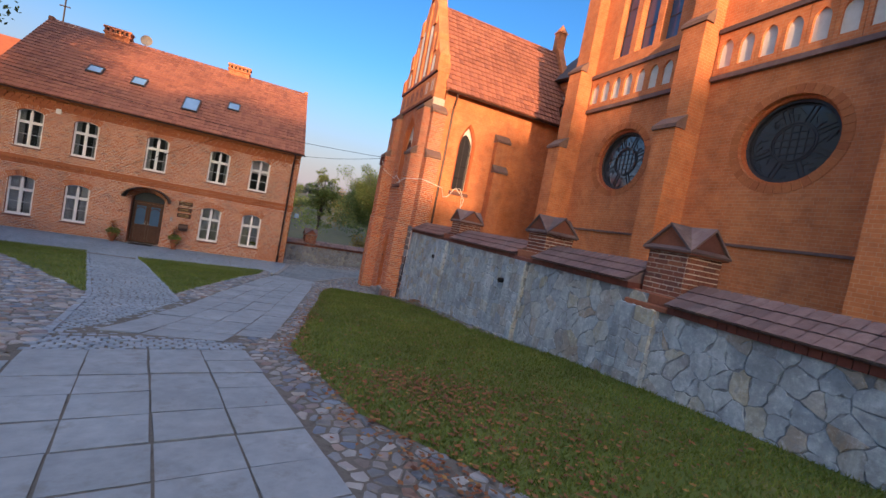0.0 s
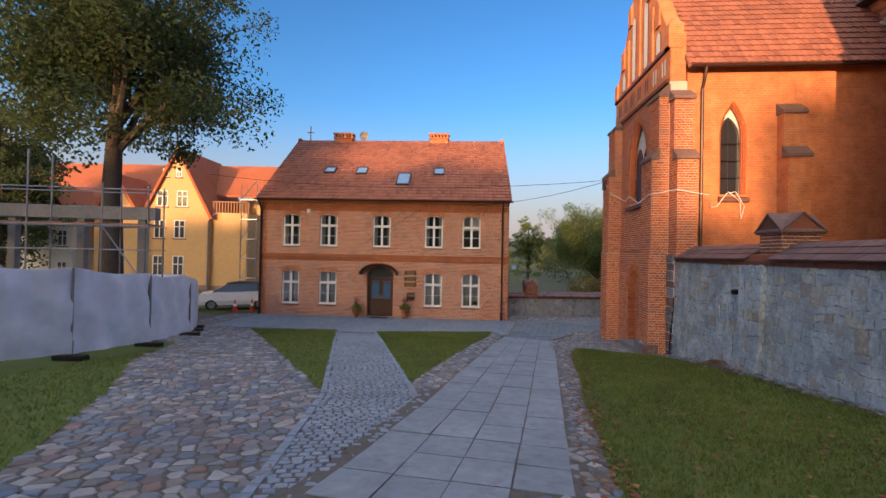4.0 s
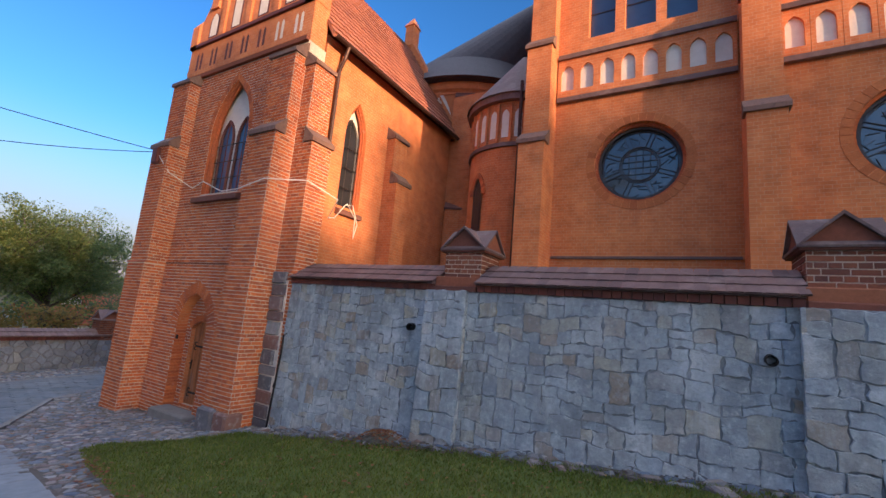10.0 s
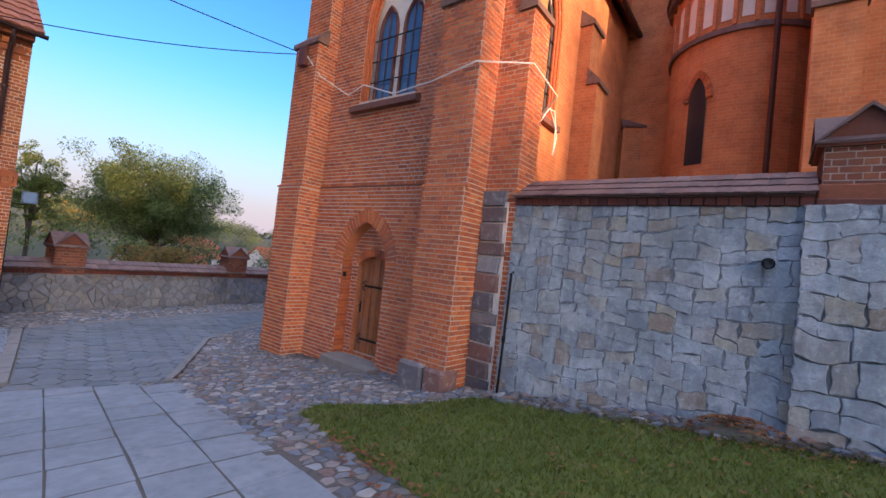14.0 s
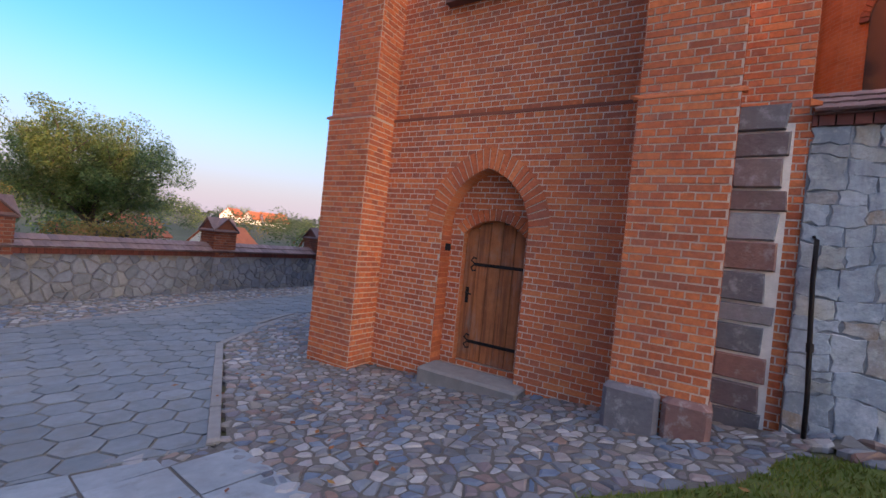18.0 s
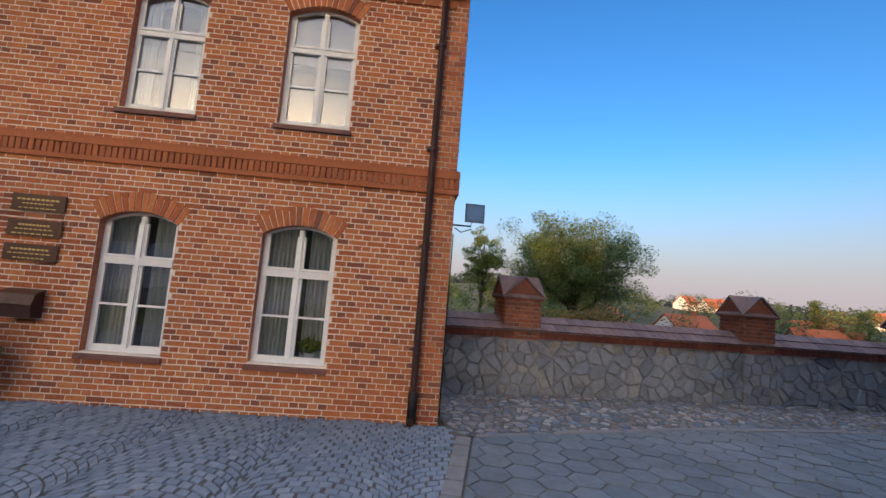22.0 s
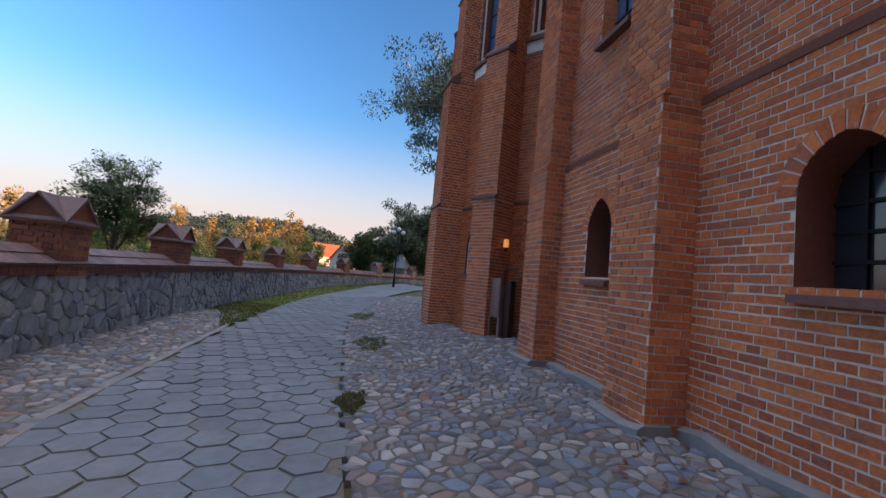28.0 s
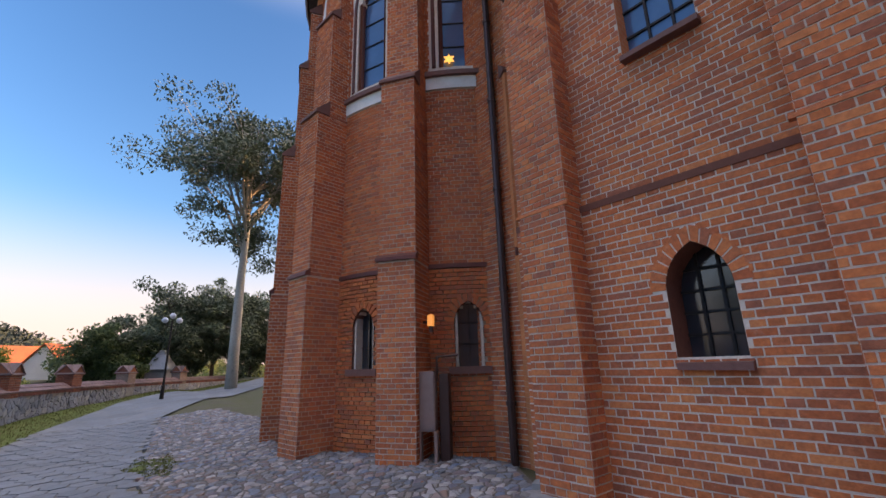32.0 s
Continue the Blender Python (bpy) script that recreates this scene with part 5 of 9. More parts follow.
for yc, zc in ROSES:
    rose = new("rose_window")
    rose.parent = church
    n = 40
    for k in range(n):
        a, b = 2 * math.pi * (k + .06) / n, 2 * math.pi * (k + .94) / n
        m = MB()
        m.prism([(-yc + r * math.cos(t), zc + r * math.sin(t)) for r, t in ((1.0, a), (1.2, a), (1.2, b), (1.0, b))], NW, -.2, .012)
        part("ring_brick", m, RING_BRICK, rose, uv=False)
    for k, (r0, r1, d) in enumerate(((.93, 1.02, -.12), (.87, .94, -.19))):
        m = MB()
        m.loft([[NW(-yc + r * math.cos(2 * math.pi * q / n), zc + r * math.sin(2 * math.pi * q / n), e) for r, e in ((r0, -.5), (r1, -.5), (r1, d), (r0, d))] for q in range(n + 1)], caps=False)
        m.f = [f[::-1] for f in m.f]
        part("rose_step", m, BRICK_CHURCH if not k else LEAD, church, uv=False)
    m = MB()
    m.prism([(-yc + .93 * math.cos(2 * math.pi * k / n), zc + .93 * math.sin(2 * math.pi * k / n)) for k in range(n)], NW, -.34, -.30)
    part("glazing", m, ROSE_GLASS, rose, "leaded glass")
    m = MB()
    for r in (.40, .45, .84):
        for q in range(n):
            a, b = 2 * math.pi * q / n, 2 * math.pi * (q + 1) / n
            m.prism([(-yc + s * math.cos(t), zc + s * math.sin(t)) for s, t in ((r - .014, a), (r + .014, a), (r + .014, b), (r - .014, b))], NW, -.3, -.27)
    for q in range(8):
        a = math.pi * q / 4 + math.pi / 8
        c, s = math.cos(a), math.sin(a)
        for e in (-.05, .05):
            m.prism([(-yc + r * c - (e + f) * s, zc + r * s + (e + f) * c) for r, f in ((.44, -.01), (.86, -.01), (.86, .01), (.44, .01))], NW, -.3, -.275)
    for e in (-.24, -.08, .08, .24):
        w = math.sqrt(.4 ** 2 - e * e)
        slab(m, NW, -yc + e - .01, -yc + e + .01, zc - w, zc + w, -.3, -.28)
        slab(m, NW, -yc - w, -yc + w, zc + e - .01, zc + e + .01, -.3, -.28)
    rr = random.Random(4)
    for q in range(8):
        for j in range(5):
            a, r = math.pi * (q + .5 + rr.uniform(-.3, .3)) / 4 + math.pi / 8, rr.uniform(.52, .8)
            p, a2 = (-yc + r * math.cos(a), zc + r * math.sin(a)), rr.uniform(0, 3.1)
            L = rr.uniform(.06, .13)
            c, s = math.cos(a2), math.sin(a2)
            m.prism([(p[0] + L * e * c - f * s, p[1] + L * e * s + f * c) for e, f in ((-1, -.006), (1, -.006), (1, .006), (-1, .006))], NW, -.3, -.28)
    part("tracery", m, LEAD, rose, "dark lead tracery", uv=False)
# frieze of white arches, bay by bay
for ya, yb in ((8.8, 12.78), (4.0, 8.06), (-.8, 3.26), (-6, -1.54)):
    for za, zb, d in ((6.98, 7.10, .12), (8.2, 8.32, .14), (2.80, 2.86, .05)):
        ms = MB()
        slab(ms, NW, -yb, -ya, za, zb, 0, d)
        part("string_course", ms, COPING, church, uv=False)
    mf = MB()
    n = 8
    for k in range(n):
        u = -yb + (k + .5) * (yb - ya) / n
        mw = MB()
        mw.plate(Opening(u, .33, 7.3, 7.78, .24, "point").outline(6), NW, .006)
        part("arch_panel", mw, PLASTER, church, "white plastered arch" if k == 0 else "", uv=False)
        slab(mf, NW, u - .25, u - .165, 7.1, 8.2, 0, .07)
        slab(mf, NW, u + .165, u + .25, 7.1, 8.2, 0, .07)
        o = Opening(u, .33, 7.3, 7.78, .24, "point")
        arc = o.arc(5)
        for (ua, za), (ub, zb) in zip(arc, arc[1:]):
            if abs(ua - ub) > 1e-4:
                mf.prism([(ub, zb), (ua, za), (ua, 8.2), (ub, 8.2)], NW, 0, .07)
        slab(mf, NW, u - .165, u + .165, 7.1, 7.3, 0, .07)
    part("frieze", mf, BRICK_CHURCH_FAR, church, "brick arcade frieze", kind="stuff")
for yc, zc in ROSES:
    for k in (-1, 0, 1):
        o = Opening(-yc + k * .95, .72, 8.75, 12.2, .4, "point")
        win = new("clerestory_window")
        win.parent = church
        mg, mt = MB(), MB()
        mg.plate(o.outline(6), NW, -.28)
        part("glazing", mg, PANE_BLUE, win, "blue-grey leaded window", uv=False)
        for z in (9.6, 10.5, 11.4):
            slab(mt, NW, o.uc - .36, o.uc + .36, z, z + .03, -.29, -.26)
        part("glazing_bar", mt, LEAD, win)
        mt = MB()
        slab(mt, NW, o.uc + .36, o.uc + .59, 8.75, 12.8, -.3, -.02)
        part("mullion", mt, BRICK_CHURCH_FAR, win)

# stair turret in the recess and the wall behind it
TC, TR = (12.25, 14.65), 1.6
mb = MB()
n = 28
mb.loft([[(TC[0] + TR * math.cos(2 * math.pi * k / n), TC[1] + TR * math.sin(2 * math.pi * k / n), z) for k in range(n)] for z in (0, 7.9)])
tur = part("stair_turret", mb, BRICK_CHURCH_FAR, church, "round brick stair turret")
mb = MB()
for z0, z1, r in ((6.3, 6.42, .08), (7.75, 7.95, .18)):
    mb.loft([[(TC[0] + (TR + r) * math.cos(2 * math.pi * k / n), TC[1] + (TR + r) * math.sin(2 * math.pi * k / n), z) for k in range(n)] for z in (z0, z1)])
mb.loft([[(TC[0] + (TR + .25) * s * math.cos(2 * math.pi * k / n), TC[1] + (TR + .25) * s * math.sin(2 * math.pi * k / n), z) for k in range(n)] for s, z in ((1, 7.95), (.05, 10.2))])
part("turret_roof", mb, COPING, tur, "dark tiled turret roof", uv=False)
mb, mk = MB(), MB()
for k in range(12):
    a = radians(100 + k * 14)
    c, s = math.cos(a), math.sin(a)

    def tp(u, v, d, c=c, s=s):
        return (TC[0] + (TR + d) * c - u * s, TC[1] + (TR + d) * s + u * c, v)
    o = Opening(0, .22, 6.6, 7.3, .2, "point")
    mb, mk = MB(), MB()
    mb.plate([(-u, v) for u, v in reversed(o.outline(5))], tp, .012)
    part("turret_niche", mb, PLASTER, tur, uv=False)
    mk.hexa([tp(.13, 6.45, .06), tp(.2, 6.45, .06), tp(.2, 6.45, -.05), tp(.13, 6.45, -.05), tp(.13, 7.7, .06), tp(.2, 7.7, .06), tp(.2, 7.7, -.05), tp(.13, 7.7, -.05)])
    part("turret_pier", mk, BRICK_CHURCH_FAR, tur)
mb, mk = MB(), MB()
a = radians(153)
c, s = math.cos(a), math.sin(a)


def tp2(u, v, d):
    return (TC[0] + (TR + d) * c - u * s, TC[1] + (TR + d) * s + u * c, v)


o = Opening(0, .42, 3.4, 4.9, .55, "point")
mb.plate([(-u, v) for u, v in reversed(o.outline(6))], tp2, .01)
part("turret_window", mb, PANE_DARK, tur, uv=False)
ring = MB()
ring_bricks(ring, lambda u, v, d: tp2(-u, v, d), o, .13, random.Random(2), proud=.05, back=-.1)
part("turret_window_ring", ring, BRICK_CHURCH, tur, uv=False, kind="stuff")
mb = MB()
mb.box(12.6, 13.2, 13.2, 17.6, 0, 9.5)
part("recess_wall", mb, BRICK_CHURCH_FAR, church)
mb = MB()
mb.tube([(10.45, 14.0, 8.2), (10.45, 14.0, 1)], .055, 8)
mb.tube([(10.02, 13.6, 10), (10.3, 13.8, 8.3)], .05, 8)
part("rain_pipe", mb, GUTTER, church)

# rough cement footing along the foot of the north wall
m, fr = MB(), random.Random(71)
for x0, x1, yo in ((5.7, 8.26, 23.07), (8.2, 9.03, 23.5), (8.97, 11.06, 23.07), (11.0, 11.81, 23.39), (11.75, 12.02, 23.07)):
    n = max(2, round((x1 - x0) / .3))
    rows = []
    for k in range(n + 1):
        x = x0 + (x1 - x0) * k / n
        g, h = gz(x, yo + .2), .12 + fr.uniform(-.03, .03)
        rows.append([(x, yo - .3, g - .3), (x, yo + .05 + fr.uniform(0, .02), g - .3), (x, yo + .03 + fr.uniform(0, .02), g + h - .03), (x, yo - .02, g + h), (x, yo - .3, g + h)])
    m.loft(rows)
part("footing", m, KERB, church, "rough grey cement footing", uv=False)

# ---- apse: a round drum with stepped buttresses ----
class Drum:
    """A curved face: u runs to the right seen from outside."""

    def __init__(self, cx, cy, r, start):
        self.c, self.r, self.a = (cx, cy), r, radians(start)

    def __call__(self, u, z, d=0.0):
        a = self.a + u / self.r
        return (self.c[0] + (self.r + d) * math.cos(a), self.c[1] + (self.r + d) * math.sin(a), z)


def bent(mb, pl, u0, u1, z0, z1, d0, d1, n=8, lip=0.0):
    """A bar that follows a curved face; lip lifts its back edge."""
    us = [u0 + (u1 - u0) * k / n for k in range(n + 1)]
    mb.loft([[pl(u, z0, d0), pl(u, z1 + lip, d0), pl(u, z1, d1), pl(u, z0, d1)] for u in us])


AC, AR, STEP, FIRST = (17.1, 19.2), 4.3, 27.0, 96.3
APSE_TOP = 10.4
NB = 48
full = [(math.cos(2 * math.pi * k / NB), math.sin(2 * math.pi * k / NB)) for k in range(NB)]
# the drum's dark colour stands for the unlit inside of the apse
mb = MB()
mb.loft([[(AC[0] + (AR - .3) * x, AC[1] + (AR - .3) * y, z) for x, y in full] for z in (-2.5, APSE_TOP)])
apse = part("apse_core", mb, UNLIT_DARK, church)
mb = MB()
mb.loft([[(AC[0] + (AR + e) * x, AC[1] + (AR + e) * y, z) for x, y in full] for e, z in ((.05, APSE_TOP - .5), (.05, APSE_TOP - .4), (.16, APSE_TOP - .3), (.16, APSE_TOP))])
part("apse_cornice", mb, BRICK_CHURCH_FAR, apse, "brick cornice")
mb = MB()
mb.loft([[(AC[0] + (AR + .4) * s * x, AC[1] + (AR + .4) * s * y, z) for x, y in full] for s, z in ((1, APSE_TOP), (1, APSE_TOP + .12), (.72, 12.2))])
mb.loft([[(AC[0] + (AR + .4) * .72 * x * s, AC[1] - g + (AR + .4) * .72 * y * s, z) for x, y in full] for s, g, z in ((1, 0, 12.2), (.05, 4.6, 16.8))])
part("apse_roof", mb, SLATE, apse, "dark slate apse roof", uv=False)
mb = MB()
mb.loft([[(AC[0] + (AR + .46 + q) * x, AC[1] + (AR + .46 + q) * y, APSE_TOP + z) for x, y in full] for q, z in ((-.06, .06), (0, 0), (.06, .06))], caps=False)
part("apse_gutter", mb, GUTTER, apse, "dark eaves gutter")
LB = radians(STEP) * AR
for k in range(-3, 4):
    pl = Drum(*AC, AR, FIRST + STEP * k)
    near = k in (-1, 0, 1)
    bay = new("apse_bay")
    bay.parent = apse
    mid = LB / 2
    lo = Opening(mid, .50, -.30, .45, .36, "point", .11)
    hi = Opening(mid, .72, 5.72, 8.0, .8, "point", .0)
    w = MB()
    for a, b in ((0, mid - .6), (mid + .6, LB)):
        bent(w, pl, a, b, -2.5, APSE_TOP - .4, -.35, 0, 3)
    for q in range(12):
        u0, u1 = mid - .6 + .1 * q, mid - .5 + .1 * q
        um = (u0 + u1) / 2
        spans, z = [], -2.5
        for o in (lo, hi):
            if abs(um - o.uc) < o.w / 2:
                top = max(zz for zz in np.linspace(o.zs, o.zs + o.rise, 30) if (o.half(zz) or 0) >= abs(um - o.uc))
                slab(w, pl, u0, u1, z, o.z0, -.35, 0)
                z = float(top)
        slab(w, pl, u0, u1, z, APSE_TOP - .4, -.35, 0)
    wall = part("wall", w, MORTAR_RED if near else BRICK_CHURCH_FAR, bay, "curved apse wall of red brick", uv=not near)
    if near:
        br, rnd = MB(), random.Random(20 + k)
        bricks(br, pl, 0, LB, -2.1, 1.42, [lo], rnd, proud=.05, deep=.03)
        bricks(br, pl, 0, LB, 1.5, 5.15, [], rnd, proud=.012, deep=.03)
        bricks(br, pl, 0, LB, 5.5, 9.9, [Opening(mid, 1.2, 5.6, 8.0, 1.2, "point")], rnd, proud=.012, deep=.03)
        ring_bricks(br, pl, lo, .14, rnd, proud=.055)
        part("brickwork", br, BRICK_CHURCH, bay, uv=False, kind="stuff")
    for o, nm in ((lo, "cellar_window"), (hi, "tall_window")):
        win = new(nm)
        win.parent = bay
        # dark brick again carries the recess shade along with the staining
        lining("reveal", pl, o, -.34, .05 if o is lo else 0, BRICK_OLD, win)
        g = MB()
        g.prism(o.outline(8, .03), pl, -.2, -.17)
        part("glazing", g, PANE_BLUE if o is hi else PANE_DARK, win, "blue leaded panes" if o is hi else "dark panes", uv=False)
        b = MB()
        for q in range(1, 5 if o is hi else 3):
            z = o.z0 + (o.zs + o.rise - o.z0) * q / (5 if o is hi else 3)
            slab(b, pl, o.uc - (o.half(z) or .1), o.uc + (o.half(z) or .1), z, z + .025, -.17, -.15)
        if o is lo:
            slab(b, pl, mid - .012, mid + .012, o.z0, o.zs + o.rise, -.17, -.15)
        part("grille", b, IRON, win, "iron saddle bars", uv=False)
    fr = MB()
    for i in range(3):
        pts = [(hi.uc + .36 + i * .075, hi.z0)] + hi.arc(8, i * .075) + [(hi.uc - .36 - i * .075, hi.z0)]
        fr.tube([pl(u, z, -.12 + i * .06) for u, z in pts], .045, 6)
    part("window_moulding", fr, BRICK_DARK, bay, "dark moulded brick window surround", uv=False)
    w = MB()
    arc = hi.arc(8, .2)
    top = Opening(mid, 1.2, 5.72, 8.3, 1.75, "point").arc(8)
    for i in range(len(arc) - 1):
        w.prism([arc[i], top[i], top[i + 1], arc[i + 1]], pl, 0, .022)
    part("white_tympanum", w, PLASTER, bay, "white plaster above the window head", uv=False)
    w = MB()
    bent(w, pl, .2, LB - .2, 5.18, 5.46, 0, .05)
    part("white_band", w, PLASTER, bay, "white plastered band")
    s = MB()
    bent(s, pl, .3, LB - .3, 5.46, 5.56, -.14, .12, lip=.2)
    part("sloping_sill", s, SILL_STONE, bay, "dark sloping sill", uv=False)
    s = MB()
    bent(s, pl, 0, LB, 1.42, 1.50, 0, .065)
    part("string_course", s, BRICK_DARK, bay, uv=False)
    s = MB()
    slab(s, pl, mid - .35, mid + .35, -.42, -.30, -.1, .12)
    part("sill", s, SILL_STONE, bay, uv=False)
for k in range(-3, 5):
    ang = FIRST + STEP * k
    a = radians(ang)
    c, s = math.cos(a), math.sin(a)
    near = k in (-1, 0, 1)
    br = MB()
    ob = new("apse_buttress")
    ob.parent = church

    def bp(u, z, d, c=c, s=s):
        return (AC[0] + (AR + d) * c - u * s, AC[1] + (AR + d) * s + u * c, z)
    steps = ((1.45, .76), (5.0, .72), (7.7, .48), (9.6, .3))
    z, hw, caps = -2.4, .33, []
    for i, (zt, dep) in enumerate(steps):
        nx = steps[i + 1][1] if i + 1 < len(steps) else 0
        mb = MB()
        mb.loft([[bp(-hw, zz, -.3), bp(-hw, zz, dep), bp(hw, zz, dep), bp(hw, zz, -.3)][::-1] for zz in (z, zt)])
        part("stage", mb, MORTAR_RED if near else BRICK_CHURCH_FAR, ob)
        h = .1 + (dep - nx) * 1.1
        caps.append([(dep + .05, zt), (dep + .05, zt + .06), (nx - .02, zt + h), (nx - .02, zt)])
        if near:
            for f, L in ((Plane(*bp(-hw, 0, dep)[:2], ang + 90), 2 * hw), (Plane(*bp(-hw, 0, 0)[:2], ang), dep), (Plane(*bp(hw, 0, dep)[:2], ang + 180), dep)):
                bricks(br, f, 0, L, z, zt - .01, [], random.Random(i), proud=.008)
        z = zt
    for i, poly in enumerate(caps):
        cp = MB()
        cp.prism(poly, lambda p, q, d: bp(d, q, p), -hw - .04, hw + .04)
        part("cap", cp, SILL_STONE if i else BRICK_DARK, ob, "sloping cap", uv=False)
    if near:
        part("brickwork", br, BRICK_CHURCH, ob, uv=False, kind="stuff")
mb = MB()
mb.tube([(13.22, 22.02, 9.6), (13.22, 22.02, -1.8)], .065, 10)
for z in (-.9, .9, 2.7, 4.5, 6.3):
    mb.tube([(13.22, 22.02, z), (13.22, 22.02, z + .06)], .082, 10)
part("rain_pipe", mb, GUTTER, church, "dark rain pipe in the corner")
mb = MB()
mb.box(11.98, 14.5, 18.3, 21.9, -2.5, 7.7)
mb.box(12.63, 14.5, 18.3, 21.6, 7.7, 9.6)
link = part("choir_link", mb, MORTAR_RED, church, "plain link between chapel and apse")
mb = MB()
bricks(mb, Plane(0, 21.9, 180), -14.0, -11.98, -2.1, 7.6, [], random.Random(31), proud=.01)
part("brickwork", mb, BRICK_CHURCH, link, uv=False, kind="stuff")

# ---- retaining wall below the church ----
RW = Plane(5.40, 0, -90.9)
retaining = thing("retaining_wall", (0, 0, 0), "grey fieldstone retaining wall with tiled brick coping", "stone wall", kind="structure")
WY0, WY1 = -12.0, 17.0
WSTEP = 4.70


def wtop(y):
    """Top of the stonework: the wall steps down south of the third pier."""
    return 1.55 if y > WSTEP else 1.33


for ya, yb in ((WSTEP, WY1), (WY0, WSTEP)):
    t = wtop((ya + yb) / 2)
    mb = MB()
    mb.hexa([RW(-yb, -1.9, .12), RW(-ya, -1.9, .12), RW(-ya, -1.9, -.5), RW(-yb, -1.9, -.5), RW(-yb, t, 0), RW(-ya, t, 0), RW(-ya, t, -.5), RW(-yb, t, -.5)])
    part("wall_core", mb, STONE_JOINT, retaining)
rnd = random.Random(31)
RET_STONES = []


def rw_ground(u):
    return gz(5.3, -u) - .12


def rw_shift(y):
    """How far the wall's line has drifted east at y."""
    return .0157 * y - .05


def rw_place(u, v, d):
    return RW(u, v, d + (1.55 - v) * .035)


PIERS = (13.06, 8.24, 4.70, -.1, -4.9)
main = MB()
for u0, u1 in ((-WY1, -WSTEP), (-WSTEP, -WY0)):
    top = wtop(-(u0 + u1) / 2)
    if u0 < -WSTEP:
        polys = rubble(u0, -8.6, -1.61, top, .24, .155, rnd, .008) + cells(-8.6, u1, -1.61, top, .27, .205, rnd, .008, jitter=.72)
    else:
        polys = cells(u0, u1, -1.61, top, .28, .215, rnd, .007, jitter=.7)
    for poly in polys:
        u, v = sum(p[0] for p in poly) / len(poly), max(p[1] for p in poly)
        if v > rw_ground(u):
            RET_STONES.append((ragged(poly, rnd, .024, .07), .002 + abs(rnd.gauss(0, .006))))
for poly, d in RET_STONES:
    u = sum(p[0] for p in poly) / len(poly)
    if not -14.2 < u < -9.2:
        stone(main, poly, rw_place, d + .006, .06, .045, rnd)
part("stones", main, STONE_WALL, retaining, uv=False, kind="stuff")
for yc in PIERS:
    p = new("pier")
    p.parent = retaining
    core = MB()
    zb = gz(5.1, yc) - .25
    pr, ys, t, sx = .115, yc + .10, wtop(yc - .01), rw_shift(yc)
    core.hexa([RW(-ys - .355, zb, pr + .07), RW(-ys + .355, zb, pr + .07), RW(-ys + .355, zb, 0), RW(-ys - .355, zb, 0), RW(-ys - .355, t, pr), RW(-ys + .355, t, pr), RW(-ys + .355, t, 0), RW(-ys - .355, t, 0)])
    part("core", core, STONE_JOINT, p)
    m = MB()
    for poly in rubble(-ys - .38, -ys + .38, zb, t, .27, .19, rnd, .007):
        stone(m, ragged(poly, rnd, .022), lambda u, v, d: RW(u, v, d + pr + (t - v) * .04), .008 + rnd.uniform(0, .012), .07, .05, rnd)
    for sg in (-1, 1):
        for poly in cells(-.09, pr, zb, t, .24, .2, rnd, .016, jitter=.3):
            if sg > 0:
                stone(m, [(a, b) for a, b in poly], lambda u, v, d: (5.44 + sx - pr + max(u, -.07 * (t - v) / (t - zb)), ys - .355 - d, v), .014, .05, .03, rnd)
            else:
                stone(m, [(-a, b) for a, b in poly], lambda u, v, d: (5.44 + sx - pr + max(-u, -.07 * (t - v) / (t - zb)), ys + .355 + d, v), .014, .05, .03, rnd)
    part("stones", m, STONE_WALL, p, uv=False, kind="stuff")
    b = MB()
    b.cham(5.40 + sx, 6.5, yc - .40, yc + .40, t, t + .08, .015)
    b.cham(5.46 + sx, 6.5, yc - .39, yc + .39, t + .085, t + .24, .015)
    part("plinth", b, BRICK_OLD, p, "dark red brick plinth", uv=False)
    mo, br = MB(), MB()
    mo.box(5.67 + sx, 6.42 + sx, yc - .34, yc + .34, t + .2, 2.24)
    part("shaft", mo, MORTAR_RED, p)
    for pl, a, e in ((Plane(5.67 + sx, 0, -90), -yc - .34, -yc + .34), (Plane(0, yc - .34, 0), 5.67 + sx, 6.42 + sx), (Plane(0, yc + .34, 180), -6.42 - sx, -5.67 - sx)):
        bricks(br, pl, a, e, t + .24, 2.22, [], rnd, proud=.01, bond="house")
    part("shaft_brickwork", br, BRICK_OLD, p, "weathered dark red bricks", uv=False)
    cross_cap(p, pose(6.045 + sx, yc, 0), .40, .38, 2.30, 2.64, BRICK_OLD, COPING)
# coping between the piers
ends = [WY1] + [y for yc in PIERS for y in (yc + .40, yc - .40)] + [WY0]
for k in range(0, len(ends) - 1, 2):
    ya, yb = ends[k + 1], ends[k]
    if yb - ya < .1:
        continue
    t, sa, sb = wtop((ya + yb) / 2), rw_shift(ya), rw_shift(yb)
    m = MB()
    y = ya
    while y < yb - .03:
        m.box(5.41 + rw_shift(y), 5.95 + rw_shift(y), y + .003, min(y + .118, yb), t + .004, t + .115)
        y += .125
    part("coping_bricks", m, BRICK_DARK, retaining, "dark red header bricks", uv=False)
    m = MB()
    tiles(m, (5.33 + sb, yb, t + .12), Vector((sa - sb, ya - yb, 0)).normalized(), Vector((.65, 0, .37)).normalized(), yb - ya, .75, rnd, w=.165, h=.24, thick=.012, hump=.006)
    m.prism([(5.35, t + .105), (6.0, t + .47), (6.25, t + .47), (6.25, t + .105)], lambda u, v, d: (u + rw_shift(d), d, v), ya, yb)
    part("coping_tiles", m, COPING, retaining, "weathered dark red coping tiles", uv=False)
